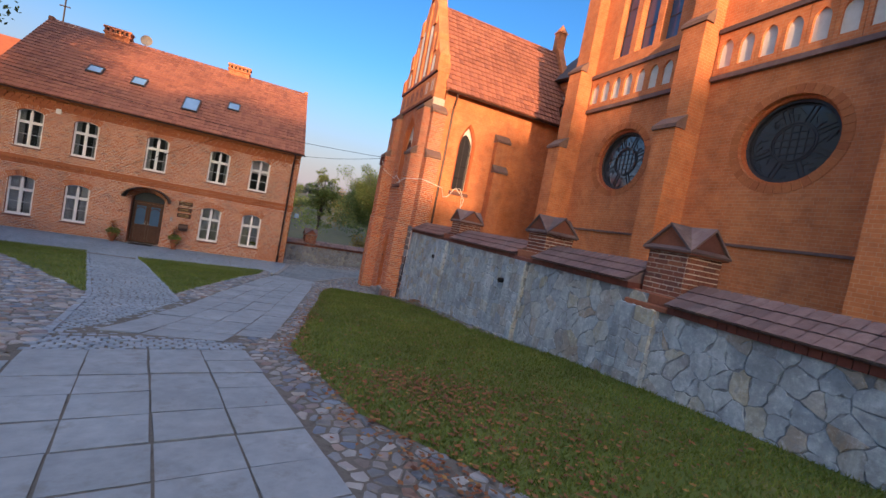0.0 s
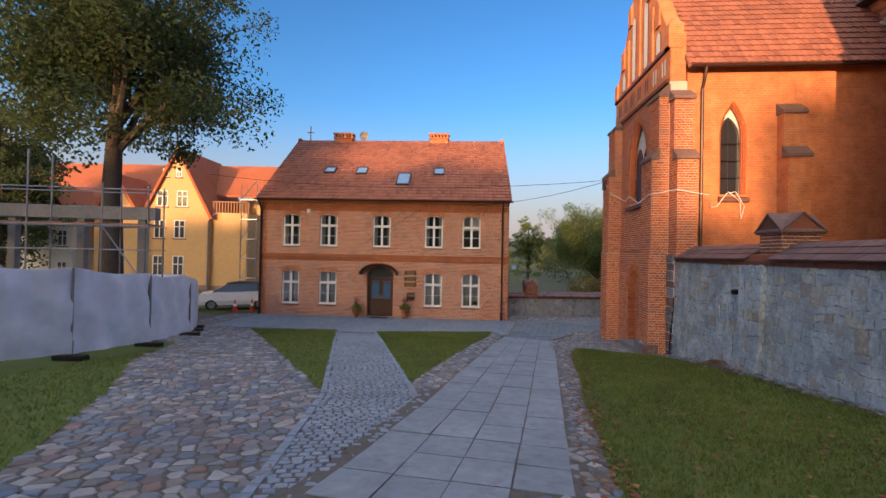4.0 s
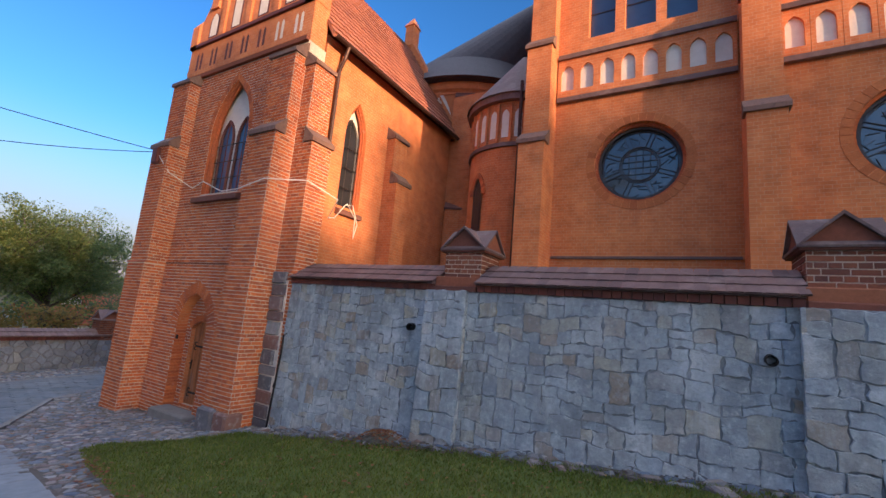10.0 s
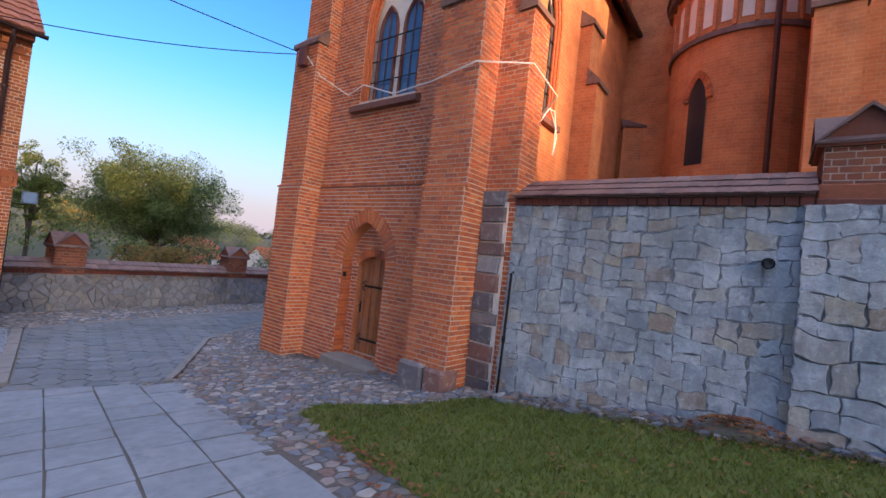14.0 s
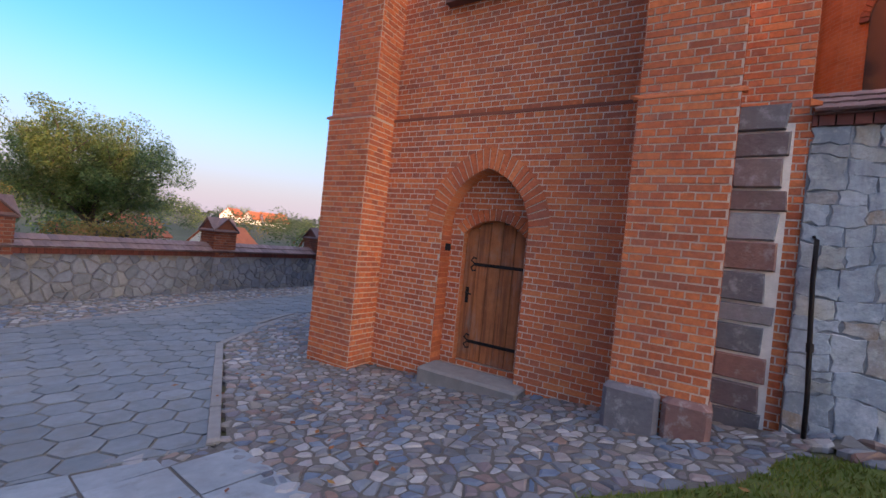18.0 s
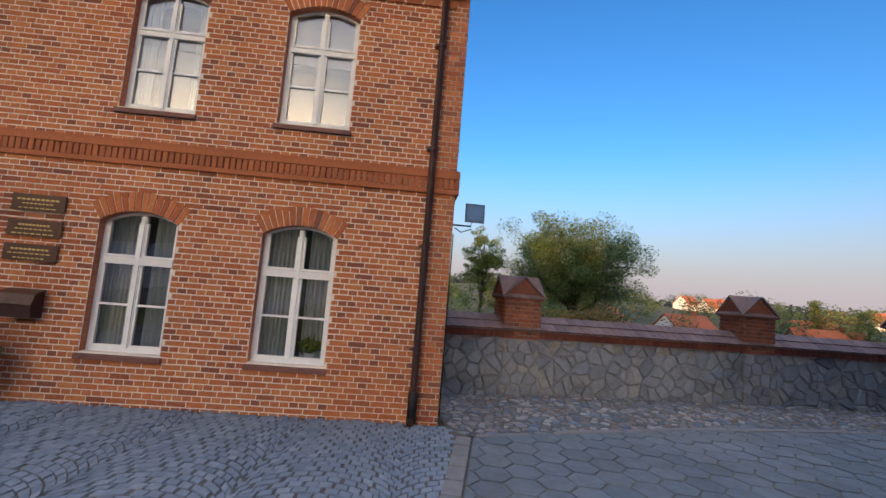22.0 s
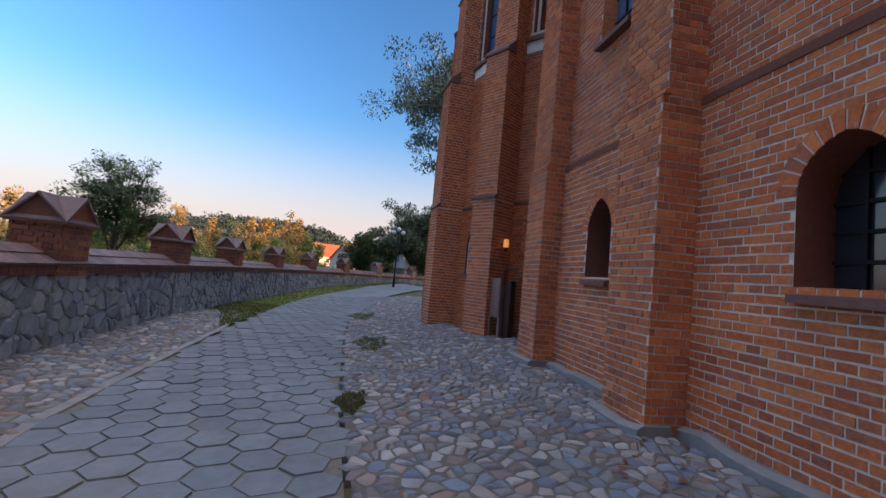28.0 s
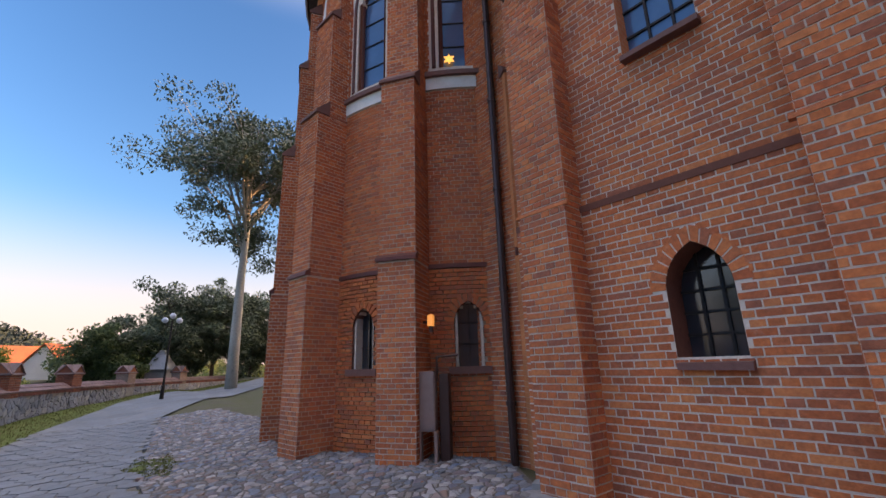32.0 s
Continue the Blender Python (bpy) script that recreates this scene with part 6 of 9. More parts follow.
for y, z in ((13.80, .92), (8.97, .965)):
    m = MB()
    m.loft([[RW(-y + r * math.cos(q), z + r * math.sin(q) + e, d) for q in np.linspace(0, 2 * math.pi, 13)[:-1]] for r, d, e in ((.062, -.05, 0), (.062, .14, -.012), (.048, .14, -.012), (.048, .03, -.005))])
    part("drain_pipe", m, IRON, retaining, "dark clay drain spout")
# terrace behind the wall
m = MB()
m.box(5.8, 26, -14, 17.0, -2, 1.30)
struct("terrace", m, TURF, "grassed terrace behind the retaining wall", "terrace", uv=False)
# granite quoins where the wall meets the chapel
m = MB()
slab(m, RW, -17.62, -17.12, -1.7, 1.60, -.3, .02)
part("quoin_bed", m, MORTAR, retaining)
m = MB()
z, k = -1.45, 0
while z < 1.62:
    h = rnd.uniform(.2, .33)
    w = rnd.uniform(.38, .43) if k % 2 else rnd.uniform(.43, .5)
    q = MB()
    jig = [rnd.uniform(-.018, .018) for _ in range(8)]
    stone(q, [(-17.6 + jig[0], z + .01 + jig[1] * .5), (-17.6 + w + jig[2], z + .01), (-17.6 + w + jig[4], z + h - .012 + jig[5] * .5), (-17.6 + jig[6], z + h - .012)], lambda u, v, d: RW(u, v, d + .02), .035 + rnd.uniform(0, .03), .1, .09, rnd)
    part("quoin", q, GRANITE, retaining, "dark granite quoin stone", uv=False)
    z += h
    k += 1

# ---- churchyard wall along the hillside ----
yard = thing("churchyard_wall", (0, 0, 0), "fieldstone wall with a tiled coping and gabled brick piers", "stone wall", kind="structure")
PTOP = -.93
for k in range(len(PERIMETER) - 1):
    (xa, ya), (xb, yb) = PERIMETER[k], PERIMETER[k + 1]
    L = math.dist((xa, ya), (xb, yb))
    pl = Plane(xa, ya, math.degrees(math.atan2(yb - ya, xb - xa)))
    seg = new("wall_section")
    seg.parent = yard
    m = MB()
    slab(m, pl, -.02, L + .02, -3.2, PTOP, -.45, 0)
    part("core", m, YARD_JOINT, seg)
    if k < 11:
        m = MB()
        for poly in cells(0, L, -2.15, PTOP, .29, .215, rnd, .02, jitter=.75):
            stone(m, ragged(poly, rnd, .012, .08), pl, .035 + rnd.uniform(0, .03), .2, .1, rnd)
        part("stones", m, STONE_YARD, seg, uv=False, kind="stuff")
    m = MB()
    u = 0
    while u < L - .02:
        slab(m, pl, u, min(u + .115, L), PTOP, PTOP + .14, -.3, .09)
        u += .125
    part("coping_bricks", m, BRICK_DARK, seg, uv=False)
    m = MB()
    al, nn = Vector((*pl.u, 0)), Vector((-pl.n[0], -pl.n[1], 0))
    tiles(m, Vector(pl(0, PTOP + .14, .15)), al, (nn * .42 + Vector((0, 0, .25))).normalized(), L, .5, rnd, w=.17, h=.25, thick=.014, hump=.008)
    m.prism([(-.02, PTOP + .12), (-.02, PTOP + .13), (L, PTOP + .13), (L, PTOP + .12)], pl, -.6, .13)
    m.add([pl(0, PTOP + .13, .13), pl(L, PTOP + .13, .13), pl(L, PTOP + .38, -.28), pl(0, PTOP + .38, -.28), pl(0, PTOP + .13, -.65), pl(L, PTOP + .13, -.65)], [(0, 1, 2, 3), (3, 2, 5, 4)])
    part("coping_tiles", m, COPING, seg, uv=False)
    if k == 0:
        continue
    p = new("pier")
    p.parent = yard
    m, cp = MB(), MB()
    ang = radians(math.degrees(math.atan2(yb - ya, xb - xa)))
    slab(m, pl, -.34, .34, -.96, -.21, -.55, .10)
    part("shaft", m, PIER_MORTAR, p)
    m = MB()
    slab(m, pl, -.34, .34, -2.3, -.96, -.55, .10)
    part("shaft_base", m, YARD_JOINT, p)
    if k < 9:
        br = MB()
        for q, a, b in ((Plane(*pl(-.36, 0, .10)[:2], math.degrees(ang)), 0, .72), (Plane(*pl(-.36, 0, -.55)[:2], math.degrees(ang) - 90), 0, .65), (Plane(*pl(.36, 0, .10)[:2], math.degrees(ang) + 90), 0, .65)):
            bricks(br, q, a, b, -.96, -.22, [], rnd, proud=.01, bond="house")
        part("shaft_brickwork", br, BRICK_OLD, p, uv=False)
        st = MB()
        for poly in cells(-.36, .36, -2.2, -.97, .25, .22, rnd, .02, jitter=.4):
            stone(st, poly, lambda u, v, d: pl(u, v, d + .10), .03, .12, .04, rnd)
        part("stones", st, STONE_YARD, p, uv=False, kind="stuff")
    cross_cap(p, pose(*pl(0, 0, -.225)[:2], 0, 0, 0, math.degrees(ang)), .37, .345, -.15, .19, BRICK_OLD, COPING)

# ---- unseen blocks behind the camera, their heights set to shade the yard ----
PLAIN = material("shade_block", ((.05, .06, .03), (.08, .08, .04)), .95, .3, .2, 3)
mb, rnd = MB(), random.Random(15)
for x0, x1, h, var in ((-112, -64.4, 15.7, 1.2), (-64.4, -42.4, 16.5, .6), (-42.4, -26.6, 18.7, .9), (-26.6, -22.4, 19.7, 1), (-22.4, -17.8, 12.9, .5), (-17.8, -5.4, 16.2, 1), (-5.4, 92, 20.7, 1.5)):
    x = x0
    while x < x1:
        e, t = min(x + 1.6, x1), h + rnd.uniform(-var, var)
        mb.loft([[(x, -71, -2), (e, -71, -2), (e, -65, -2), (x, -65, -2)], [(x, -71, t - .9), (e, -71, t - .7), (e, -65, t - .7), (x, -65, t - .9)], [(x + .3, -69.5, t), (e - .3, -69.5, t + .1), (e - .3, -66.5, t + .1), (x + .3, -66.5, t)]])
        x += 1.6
struct("backdrop_south", mb, PLAIN, "unseen uneven blocks that keep the low sun off the yard", "treeline", uv=False)

# ---- paving ----
def on_ground(u, v, d):
    return (u, v, gz(u, v) + d)


def laid(parent, name, polys, mat, proud, near, inset=.1, tilt=.02, seed=1, label="", limit=300):
    """Paving pieces: those of a near stretch as parts of their own, the rest joined."""
    rnd = random.Random(seed)
    rest, n = MB(), 0
    for poly in polys:
        x, y = sum(p[0] for p in poly) / len(poly), sum(p[1] for p in poly) / len(poly)
        d = proud + rnd.uniform(-.3, .3) * min(proud, .02)
        if n < limit and near(x, y):
            m = MB()
            stone(m, poly, on_ground, d, inset, tilt, rnd)
            part(name, m, mat, parent, label if n == 0 else "", uv=False)
            n += 1
        else:
            stone(rest, poly, on_ground, d, inset, tilt, rnd)
    if rest.v:
        part(name + "_field", rest, mat, parent, uv=False, kind="stuff")


def bed(name, poly, lift, label, category, mat=None, step=.9):
    area = sum(poly[k - 1][0] * p[1] - p[0] * poly[k - 1][1] for k, p in enumerate(poly))
    return struct(name, sheet(poly if area > 0 else poly[::-1], step, lift), mat or SOIL, label, category, uv=False)


def grid(x, y, angle, u0, u1, v0, v1, w, h, region, gap=.012, bond=0.0, jit=0.0, rnd=random.Random(5), loose=0.0):
    """Rectangles in rows on the ground, turned by angle about (x, y)."""
    c, s = math.cos(radians(angle)), math.sin(radians(angle))
    out = []
    nv, nu = int((v1 - v0) / h), int((u1 - u0) / w)
    for j in range(nv):
        off = (bond * w if j % 2 else 0) + rnd.uniform(-loose, loose) * w
        for i in range(nu):
            a, b = u0 + i * w + off, v0 + j * h
            q = []
            for p, r in ((a + gap / 2, b + gap / 2), (a + w - gap / 2, b + gap / 2), (a + w - gap / 2, b + h - gap / 2), (a + gap / 2, b + h - gap / 2)):
                p, r = p + rnd.uniform(-jit, jit), r + rnd.uniform(-jit, jit)
                q.append((x + p * c - r * s, y + p * s + r * c))
            if region(sum(p[0] for p in q) / 4, sum(p[1] for p in q) / 4):
                out.append(q)
    return out


FOOT_S = [(.92, 1.9), (.77, 2.49), (.40, 3.95), (-.06, 5.9), (-1.05, 5.62), (-2.05, 5.38), (-2.4, 3.2), (-2.9, -9), (2.6, -9)]
FOOT_N = [(-2.05, 6.15), (-.05, 6.42), (.51, 8.87), (.80, 10.47), (1.07, 11.88), (1.65, 15.7), (2.06, 17.4), (2.3, 19.0), (2.58, 21.17), (2.3, 21.6), (.95, 22.2), (.8, 22.0), (.45, 20.6), (.28, 19.0), (.06, 18.5), (-1.42, 10.5)]
footpath = bed("footpath", FOOT_S, .014, "grey concrete slab footpath", "footpath", step=.25)
sl = grid(.77, 2.49, 12.5, -3.7, .56, -11.5, 4.0, .53, .50, lambda x, y: inside(FOOT_S, x, y), .014, jit=.007)
laid(footpath, "slab", sl, SLAB, .022, lambda x, y: True, .012, .006, 1, "worn square concrete slab")
foot2 = bed("footpath_north", FOOT_N, .014, "grey concrete slab footpath", "footpath", step=.25)
SLABS = [[(sum(p[0] for p in q) / 4, sum(p[1] for p in q) / 4)] + q for q in sl]
sl = grid(.51, 8.87, -9.5, -4, .6, -2.58, 13.6, .52, .62, lambda x, y: inside(FOOT_N, x, y), .013, jit=.007, bond=.0)
sl = [q for q in (cut(q, 2.58, 21.15, .406, .914) for q in sl) if len(q) > 2]
SLABS += [[(sum(p[0] for p in q) / len(q), sum(p[1] for p in q) / len(q))] + q for q in sl]


def free(x, y, s=1.2):
    """Not on a slab."""
    for (cx, cy), *q in SLABS:
        if abs(x - cx) < .6 and abs(y - cy) < .6 and inside([(cx + (a - cx) * s, cy + (b - cy) * s) for a, b in q], x, y):
            return False
    return True


laid(foot2, "slab", sl, SLAB, .022, lambda x, y: True, .012, .006, 2, "worn concrete slab")

bed("path_bed", [(-2.5, 5.3), (.65, 5.3), (.75, 7.2), (-2.3, 7.2)], .008, "grit under the crossing of the paths", "paving", step=.25)
BAND = [(-2.15, 5.40), (-2.2, 6.08), (-.02, 6.44), (-.02, 5.94)]
settband = bed("sett_band", BAND, .0, "band of granite setts across the path", "paving")
laid(settband, "sett", grid(-2.1, 5.45, 11, 0, 2.3, -.05, .65, .13, .115, lambda x, y: inside(BAND, x, y), .022, .5, .01), SETT, .022, lambda x, y: True, .15, .05, 3)

settpath = bed("sett_path", [(-2.12, 6.15), (-1.42, 10.35), (-4.87, 22.1), (-6.6, 22.1), (-2.95, 10.3)], .0, "blue-grey granite sett path to the door", "paving")
st = grid(-2.1, 6.2, 16, -1.9, 2.2, -.5, 17.5, .125, .112, lambda x, y: inside([(-2.12, 6.15), (-1.42, 10.35), (-4.87, 22.1), (-6.6, 22.1), (-2.95, 10.3)], x, y) or (x < -.25 and 5.9 < y < 10.9 and inside(FOOT_N, x, y) and free(x, y, 1.2)), .024, .5, .014, loose=.3)
laid(settpath, "sett", st, SETT, .014, lambda x, y: y < 8.6, .13, .035, 4)

for (xa, ya), (xb, yb) in (((-2.16, 6.2), (-3.0, 10.35)), ((-3.0, 10.35), (-6.66, 22.0)), ((-1.46, 10.45), (-4.9, 22.0))):
    L = math.dist((xa, ya), (xb, yb))
    laid(settpath, "edging_sett", grid(xa, ya, math.degrees(math.atan2(yb - ya, xb - xa)), 0, L, -.06, .06, .19, .115, lambda x, y: True, .018, jit=.006), SETT, .026, lambda x, y: y < 16, .1, .03, 14)

FORE = [(-13.0, 22.1), (-6.7, 22.4), (-6.6, 22.1), (-4.87, 22.1), (.40, 23.35), (.62, 22.5), (.81, 22.4), (1.5, 26.6), (1.5, 27.36), (-13.0, 26.95)]
fore = bed("forecourt", FORE[:7] + [(1.0, 22.4), (1.76, 26.95), (1.35, 27.36), (-13.0, 26.95)], .0, "forecourt of blue-grey setts laid in arcs", "paving")
arcs, rnd = [], random.Random(9)
for col in range(-1, 12):
    cx = -13 + col * 1.32
    R, half = .77, 59
    for row in range(-8, 60):
        yc = 22 + row * .112
        n = 12
        for q in range(n):
            off = .5 * (row % 2) + rnd.uniform(-.12, .12)
            a0, a1 = radians(half * (2 * (q + .06 + off) / n - 1)), radians(half * (2 * (q + .92 + off) / n - 1))
            p = [(cx + R * math.sin(a) + rnd.uniform(-.006, .006), yc - R + e + R * math.cos(a) + rnd.uniform(-.006, .006)) for e, a in ((0, a0), (0, a1), (.096, a1), (.096, a0))]
            mx, my = sum(v[0] for v in p) / 4, sum(v[1] for v in p) / 4
            if inside(FORE, mx, my):
                arcs.append(p[::-1])
laid(fore, "sett", arcs, SETT, .011, lambda x, y: x > -.7 and y > 23.5, .07, .015, 5)
m = MB()
edge = grid(.97, 22.35, 80.5, 0, 4.75, .005, .21, .33, .2, lambda x, y: True, .015)
laid(fore, "edging_stone", edge, KERB, .03, lambda x, y: True, .05, .01, 6, "flat edging stone")

ROAD = [(.8, 21.98), (2.62, 21.17), (4.65, 24.5), (7.3, 25.95), (9.85, 26.15), (14.6, 26.3), (17.4, 26.3), (22, 25.7), (26.7, 24.8), (26.7, 27.9), (24.0, 28.5), (20.7, 28.75), (17.2, 28.8), (15.1, 28.75), (9.0, 28.55), (6.7, 28.35), (5.2, 27.95), (3.9, 27.6), (1.75, 26.95), (.98, 22.4)]
road = bed("road", ROAD, .012, "lane of hexagonal concrete pavers", "road", JOINT_EARTH, step=.3)
hexes, R = [], .195
c10, s10 = math.cos(radians(-12)), math.sin(radians(-12))
for i in range(-20, 110):
    for j in range(-60, 60):
        u, v = i * 1.5 * R * 1.055, (j + (i % 2) * .5) * math.sqrt(3) * R * 1.055
        x, y = 1 + u * c10 - v * s10, 22 + u * s10 + v * c10
        if not (0 < x < 27 and 17.7 < y < 30) or (sum(inside(ROAD, x + a, y + b) for a, b in ((0, 0), (.13, 0), (-.13, 0), (0, .13), (0, -.13))) < 2 and not (y < 26.9 and x < 5 and any(inside(ROAD, x + .9 * R * math.cos(k), y + .9 * R * math.sin(k)) for k in range(6)))):
            continue
        q = [(x + R * math.cos(radians(60 * k - 12)), y + R * math.sin(radians(60 * k - 12))) for k in range(6)]
        q = cut(q, 2.58, 21.18, -.406, -.914)
        if len(q) > 2 and 22.1 < y < 26.9 and x < 2.2:
            q = cut(q, .985, 22.35, -.986, .165)
        if len(q) > 2 and x < 4.9 and y < 24.8:
            q = cut(q, 2.57, 21.23, .852, -.524)
        if len(q) > 2 and abs(sum(q[k - 1][0] * p[1] - p[0] * q[k - 1][1] for k, p in enumerate(q))) > .008:
            hexes.append(q)
laid(road, "hexagonal_paver", hexes, HEX, .025, lambda x, y: 20.4 < y < 25 and x < 5, .02, .006, 7, "worn hexagonal concrete paver")
FAR_ROAD = [(26.7, 24.8), (31.7, 22.0), (37, 17.6), (41, 14), (44, 16), (40, 21.5), (34, 25.5), (26.7, 27.9)]
bed("road_far", FAR_ROAD, .02, "lane that bends away round the apse", "road", HEX)

KERBS = (((2.62, 21.2), (4.65, 24.5), 1), ((4.7, 24.55), (7.6, 26.05), 0), ((1.78, 26.98), (4.0, 27.62), 0), ((4.0, 27.62), (5.2, 27.98), 0), ((5.2, 27.98), (9.0, 28.58), 0), ((9.0, 28.58), (15.1, 28.88), 0), ((6.0, 25.45), (7.35, 25.98), 1))
for k, ((xa, ya), (xb, yb), high) in enumerate(KERBS):
    L = math.dist((xa, ya), (xb, yb))
    ang = math.degrees(math.atan2(yb - ya, xb - xa))
    kr = thing("kerb", (0, 0, 0), "pale worn concrete kerb beside the lane", "kerb", "kerbs of the lane", "structure")
    laid(kr, "kerb_stone", grid(xa, ya, ang, 0, L + .01, -.06, .07, L / max(1, round(L / .95)) * .999, .125, lambda x, y: True, .012), KERB, .05 if high else .035, lambda x, y: True, .1, .01, 30 + k)

COB_STRIP = [(.92, 1.9), (.77, 2.49), (.40, 3.95), (-.03, 6.4), (.51, 8.87), (.80, 10.47), (1.07, 11.88), (1.65, 15.7), (2.06, 17.4), (2.55, 17.0), (2.1, 15), (1.75, 12.8), (1.3, 10.5), (1.05, 8.9), (.62, 6.5), (.62, 6.1), (1.05, 3.8), (1.85, 2.55), (2.2, .5), (1.4, .5)]
cob = bed("cobble_strip", COB_STRIP, .013, "strip of rough fieldstone cobbles beside the lawn", "cobbles")
laid(cob, "cobble", cells(-.1, 2.7, .5, 21.6, .135, .135, random.Random(41), .018, lambda x, y: (inside(COB_STRIP, x, y) or (x > -.3 and (inside(FOOT_N, x, y) or inside(FOOT_S, x, y)))) and free(x, y, 1.12)), COBBLE, .02, lambda x, y: y < 7, .2, .12, 8)
COB_CH = [(2.06, 17.4), (2.55, 17.0), (2.95, 18.2), (3.4, 18.35), (4.2, 17.4), (4.95, 17.0), (5.5, 16.6), (5.6, 18), (5.75, 19.5), (5.75, 21), (5.2, 23), (8.2, 23.2), (12.0, 23.0), (13.4, 22.0), (15, 23.0), (17.0, 24.0), (19.6, 23.6), (22, 22.6), (26.7, 23.0), (26.7, 24.8), (22, 25.6), (17.4, 26.25), (14.6, 26.25), (9.85, 26.1), (7.3, 25.9), (4.75, 24.5), (2.76, 21.24), (2.58, 21.12), (2.25, 19.0)]
cob = bed("cobbles_by_church", [(1.95, 17.2), (2.55, 16.9)] + COB_CH[2:], .016, "uneven fieldstone cobbles along the church", "cobbles", SOIL, step=.45)
laid(cob, "cobble", cells(2, 26.7, 16.6, 26.4, .135, .12, random.Random(42), .017, lambda x, y: inside(COB_CH, x, y), jitter=.6), COBBLE, .027, lambda x, y: y < 20.2 and x < 5.2, .3, .12, 9)
COB_N = [(1.42, 27.3), (1.75, 26.97), (3.9, 27.63), (5.2, 28.0), (9.0, 28.6), (15.1, 28.9), (18, 29.2), (18, 30.5), (16.6, 30.55), (12.1, 30.35), (8.0, 30.15), (3.0, 29.55), (1.3, 29.15)]
cob = bed("cobbles_by_yard_wall", COB_N, .016, "rough cobbles between the lane and the yard wall", "cobbles", SOIL, step=.45)
laid(cob, "cobble", cells(1.3, 18, 26.9, 30.6, .14, .125, random.Random(43), .022, lambda x, y: inside(COB_N, x, y), jitter=.6), COBBLE, .027, lambda x, y: x < 4.2, .3, .12, 10)
COB_W = [(-2.12, 6.1), (-3.02, 10.35), (-10.6, 21.8), (-13.0, 22.1), (-13, 27), (-14.4, 26.3), (-20, 28), (-20, 20), (-9.5, 15.6), (-8.3, 12.6), (-6.4, 9.9), (-4.25, 6.4), (-4.1, 2), (-2.5, 2), (-2.4, 3.2), (-2.1, 5.4)]
cob = bed("cobbled_square", COB_W, .013, "old cobbled square", "cobbles")
laid(cob, "cobble", cells(-14.5, -2, 2, 27, .165, .155, random.Random(44), .022, lambda x, y: inside(COB_W, x, y)), COBBLE, .026, lambda x, y: y < 8.2, .22, .08, 11)
COB_L = [(-1.42, 10.5), (-1.7, 11.3), (.35, 23.3), (.62, 22.5), (.5, 20.6), (.28, 19), (.06, 18.5)]
cob = bed("cobble_edge", COB_L, .013, "narrow strip of cobbles along the slabs", "cobbles")
laid(cob, "cobble", cells(-1.8, .8, 10.4, 23.3, .14, .14, random.Random(45), .018, lambda x, y: inside(COB_L, x, y) or (y > 10.9 and x < .6 and inside(FOOT_N, x, y) and free(x, y))), COBBLE, .028, lambda x, y: y < 14, .22, .1, 12)
COB_FOOT = [(5.12, 8.0), (5.15, 12.0), (5.0, 14.6), (4.9, 16.4), (5.5, 16.9), (5.56, 14), (5.46, 8.0)]
cob = bed("wall_foot", COB_FOOT, .022, "grit and broken stone at the foot of the wall", "grit", SOIL, step=.5)
laid(cob, "rubble_stone", cells(4.9, 5.6, 8, 16.9, .17, .2, random.Random(46), .04, lambda x, y: inside(COB_FOOT, x, y), jitter=.8), COBBLE, .05, lambda x, y: y > 13, .35, .25, 13)
VERGE = [(14.8, 28.95), (17.2, 28.75), (20.7, 28.75), (24.0, 28.5), (26.7, 27.9), (34, 25.5), (40, 21.5), (44, 16.5), (46, 17.5), (43.2, 21.2), (38.8, 24.5), (34.3, 26.9), (29.9, 28.6), (25.4, 29.6), (21, 30.2), (18.6, 30.3), (17.3, 29.7), (15.6, 29.2)]
bed("grass_verge", VERGE, .024, "rough grass verge under the yard wall", "verge", TURF)
MOSS = []
for cx, cy, r in ((18.7, 25.9, .75), (13.6, 25.7, .62), (9.75, 26.0, .3)):
    moss = [(cx + r * (1.0, 1.5, 1.2, 1.7, .9)[k % 5] * math.cos(k * .42), cy + r * (.5, .7, .45)[k % 3] * math.sin(k * .42)) for k in range(15)]
    bed("moss_patch", moss, .02, "grassy patch between the cobbles", "moss", TURF)
    MOSS.append(moss)


def blades(name, poly, count, h, seed, label, parent_mat=GRASS, lean=.5, wide=.006):
    """Short blades of grass over a polygon, in one mesh."""
    r = np.random.RandomState(seed)
    xs, ys = [p[0] for p in poly], [p[1] for p in poly]
    px, py = r.uniform(min(xs), max(xs), count), r.uniform(min(ys), max(ys), count)
    keep = np.array([inside(poly, a, b) for a, b in zip(px, py)])
    px, py = px[keep], py[keep]
    n = len(px)
    pz = np.array([gz(a, b) for a, b in zip(px, py)]) + .015
    a = r.uniform(0, 2 * math.pi, n)
    hh = h * r.uniform(.5, 1.3, n)
    tx, ty = r.normal(0, lean, n) * hh, r.normal(0, lean, n) * hh
    v = np.empty((n, 3, 3), np.float32)
    v[:, 0] = np.stack([px - wide * np.cos(a), py - wide * np.sin(a), pz], 1)
    v[:, 1] = np.stack([px + wide * np.cos(a), py + wide * np.sin(a), pz], 1)
    v[:, 2] = np.stack([px + tx, py + ty, pz + hh], 1)
    m = MB()
    m.v = v.reshape(-1, 3).tolist()
    m.f = [(3 * i, 3 * i + 1, 3 * i + 2) for i in range(n)]
    ob = part(name, m, parent_mat, None, label, uv=False, kind="stuff")
    return tagged(ob, label, "grass")


LAWN_CLIP = cut(cut(LAWNS["lawn_by_wall"], 0, 0, 0, -1), 0, 20, 0, 1)
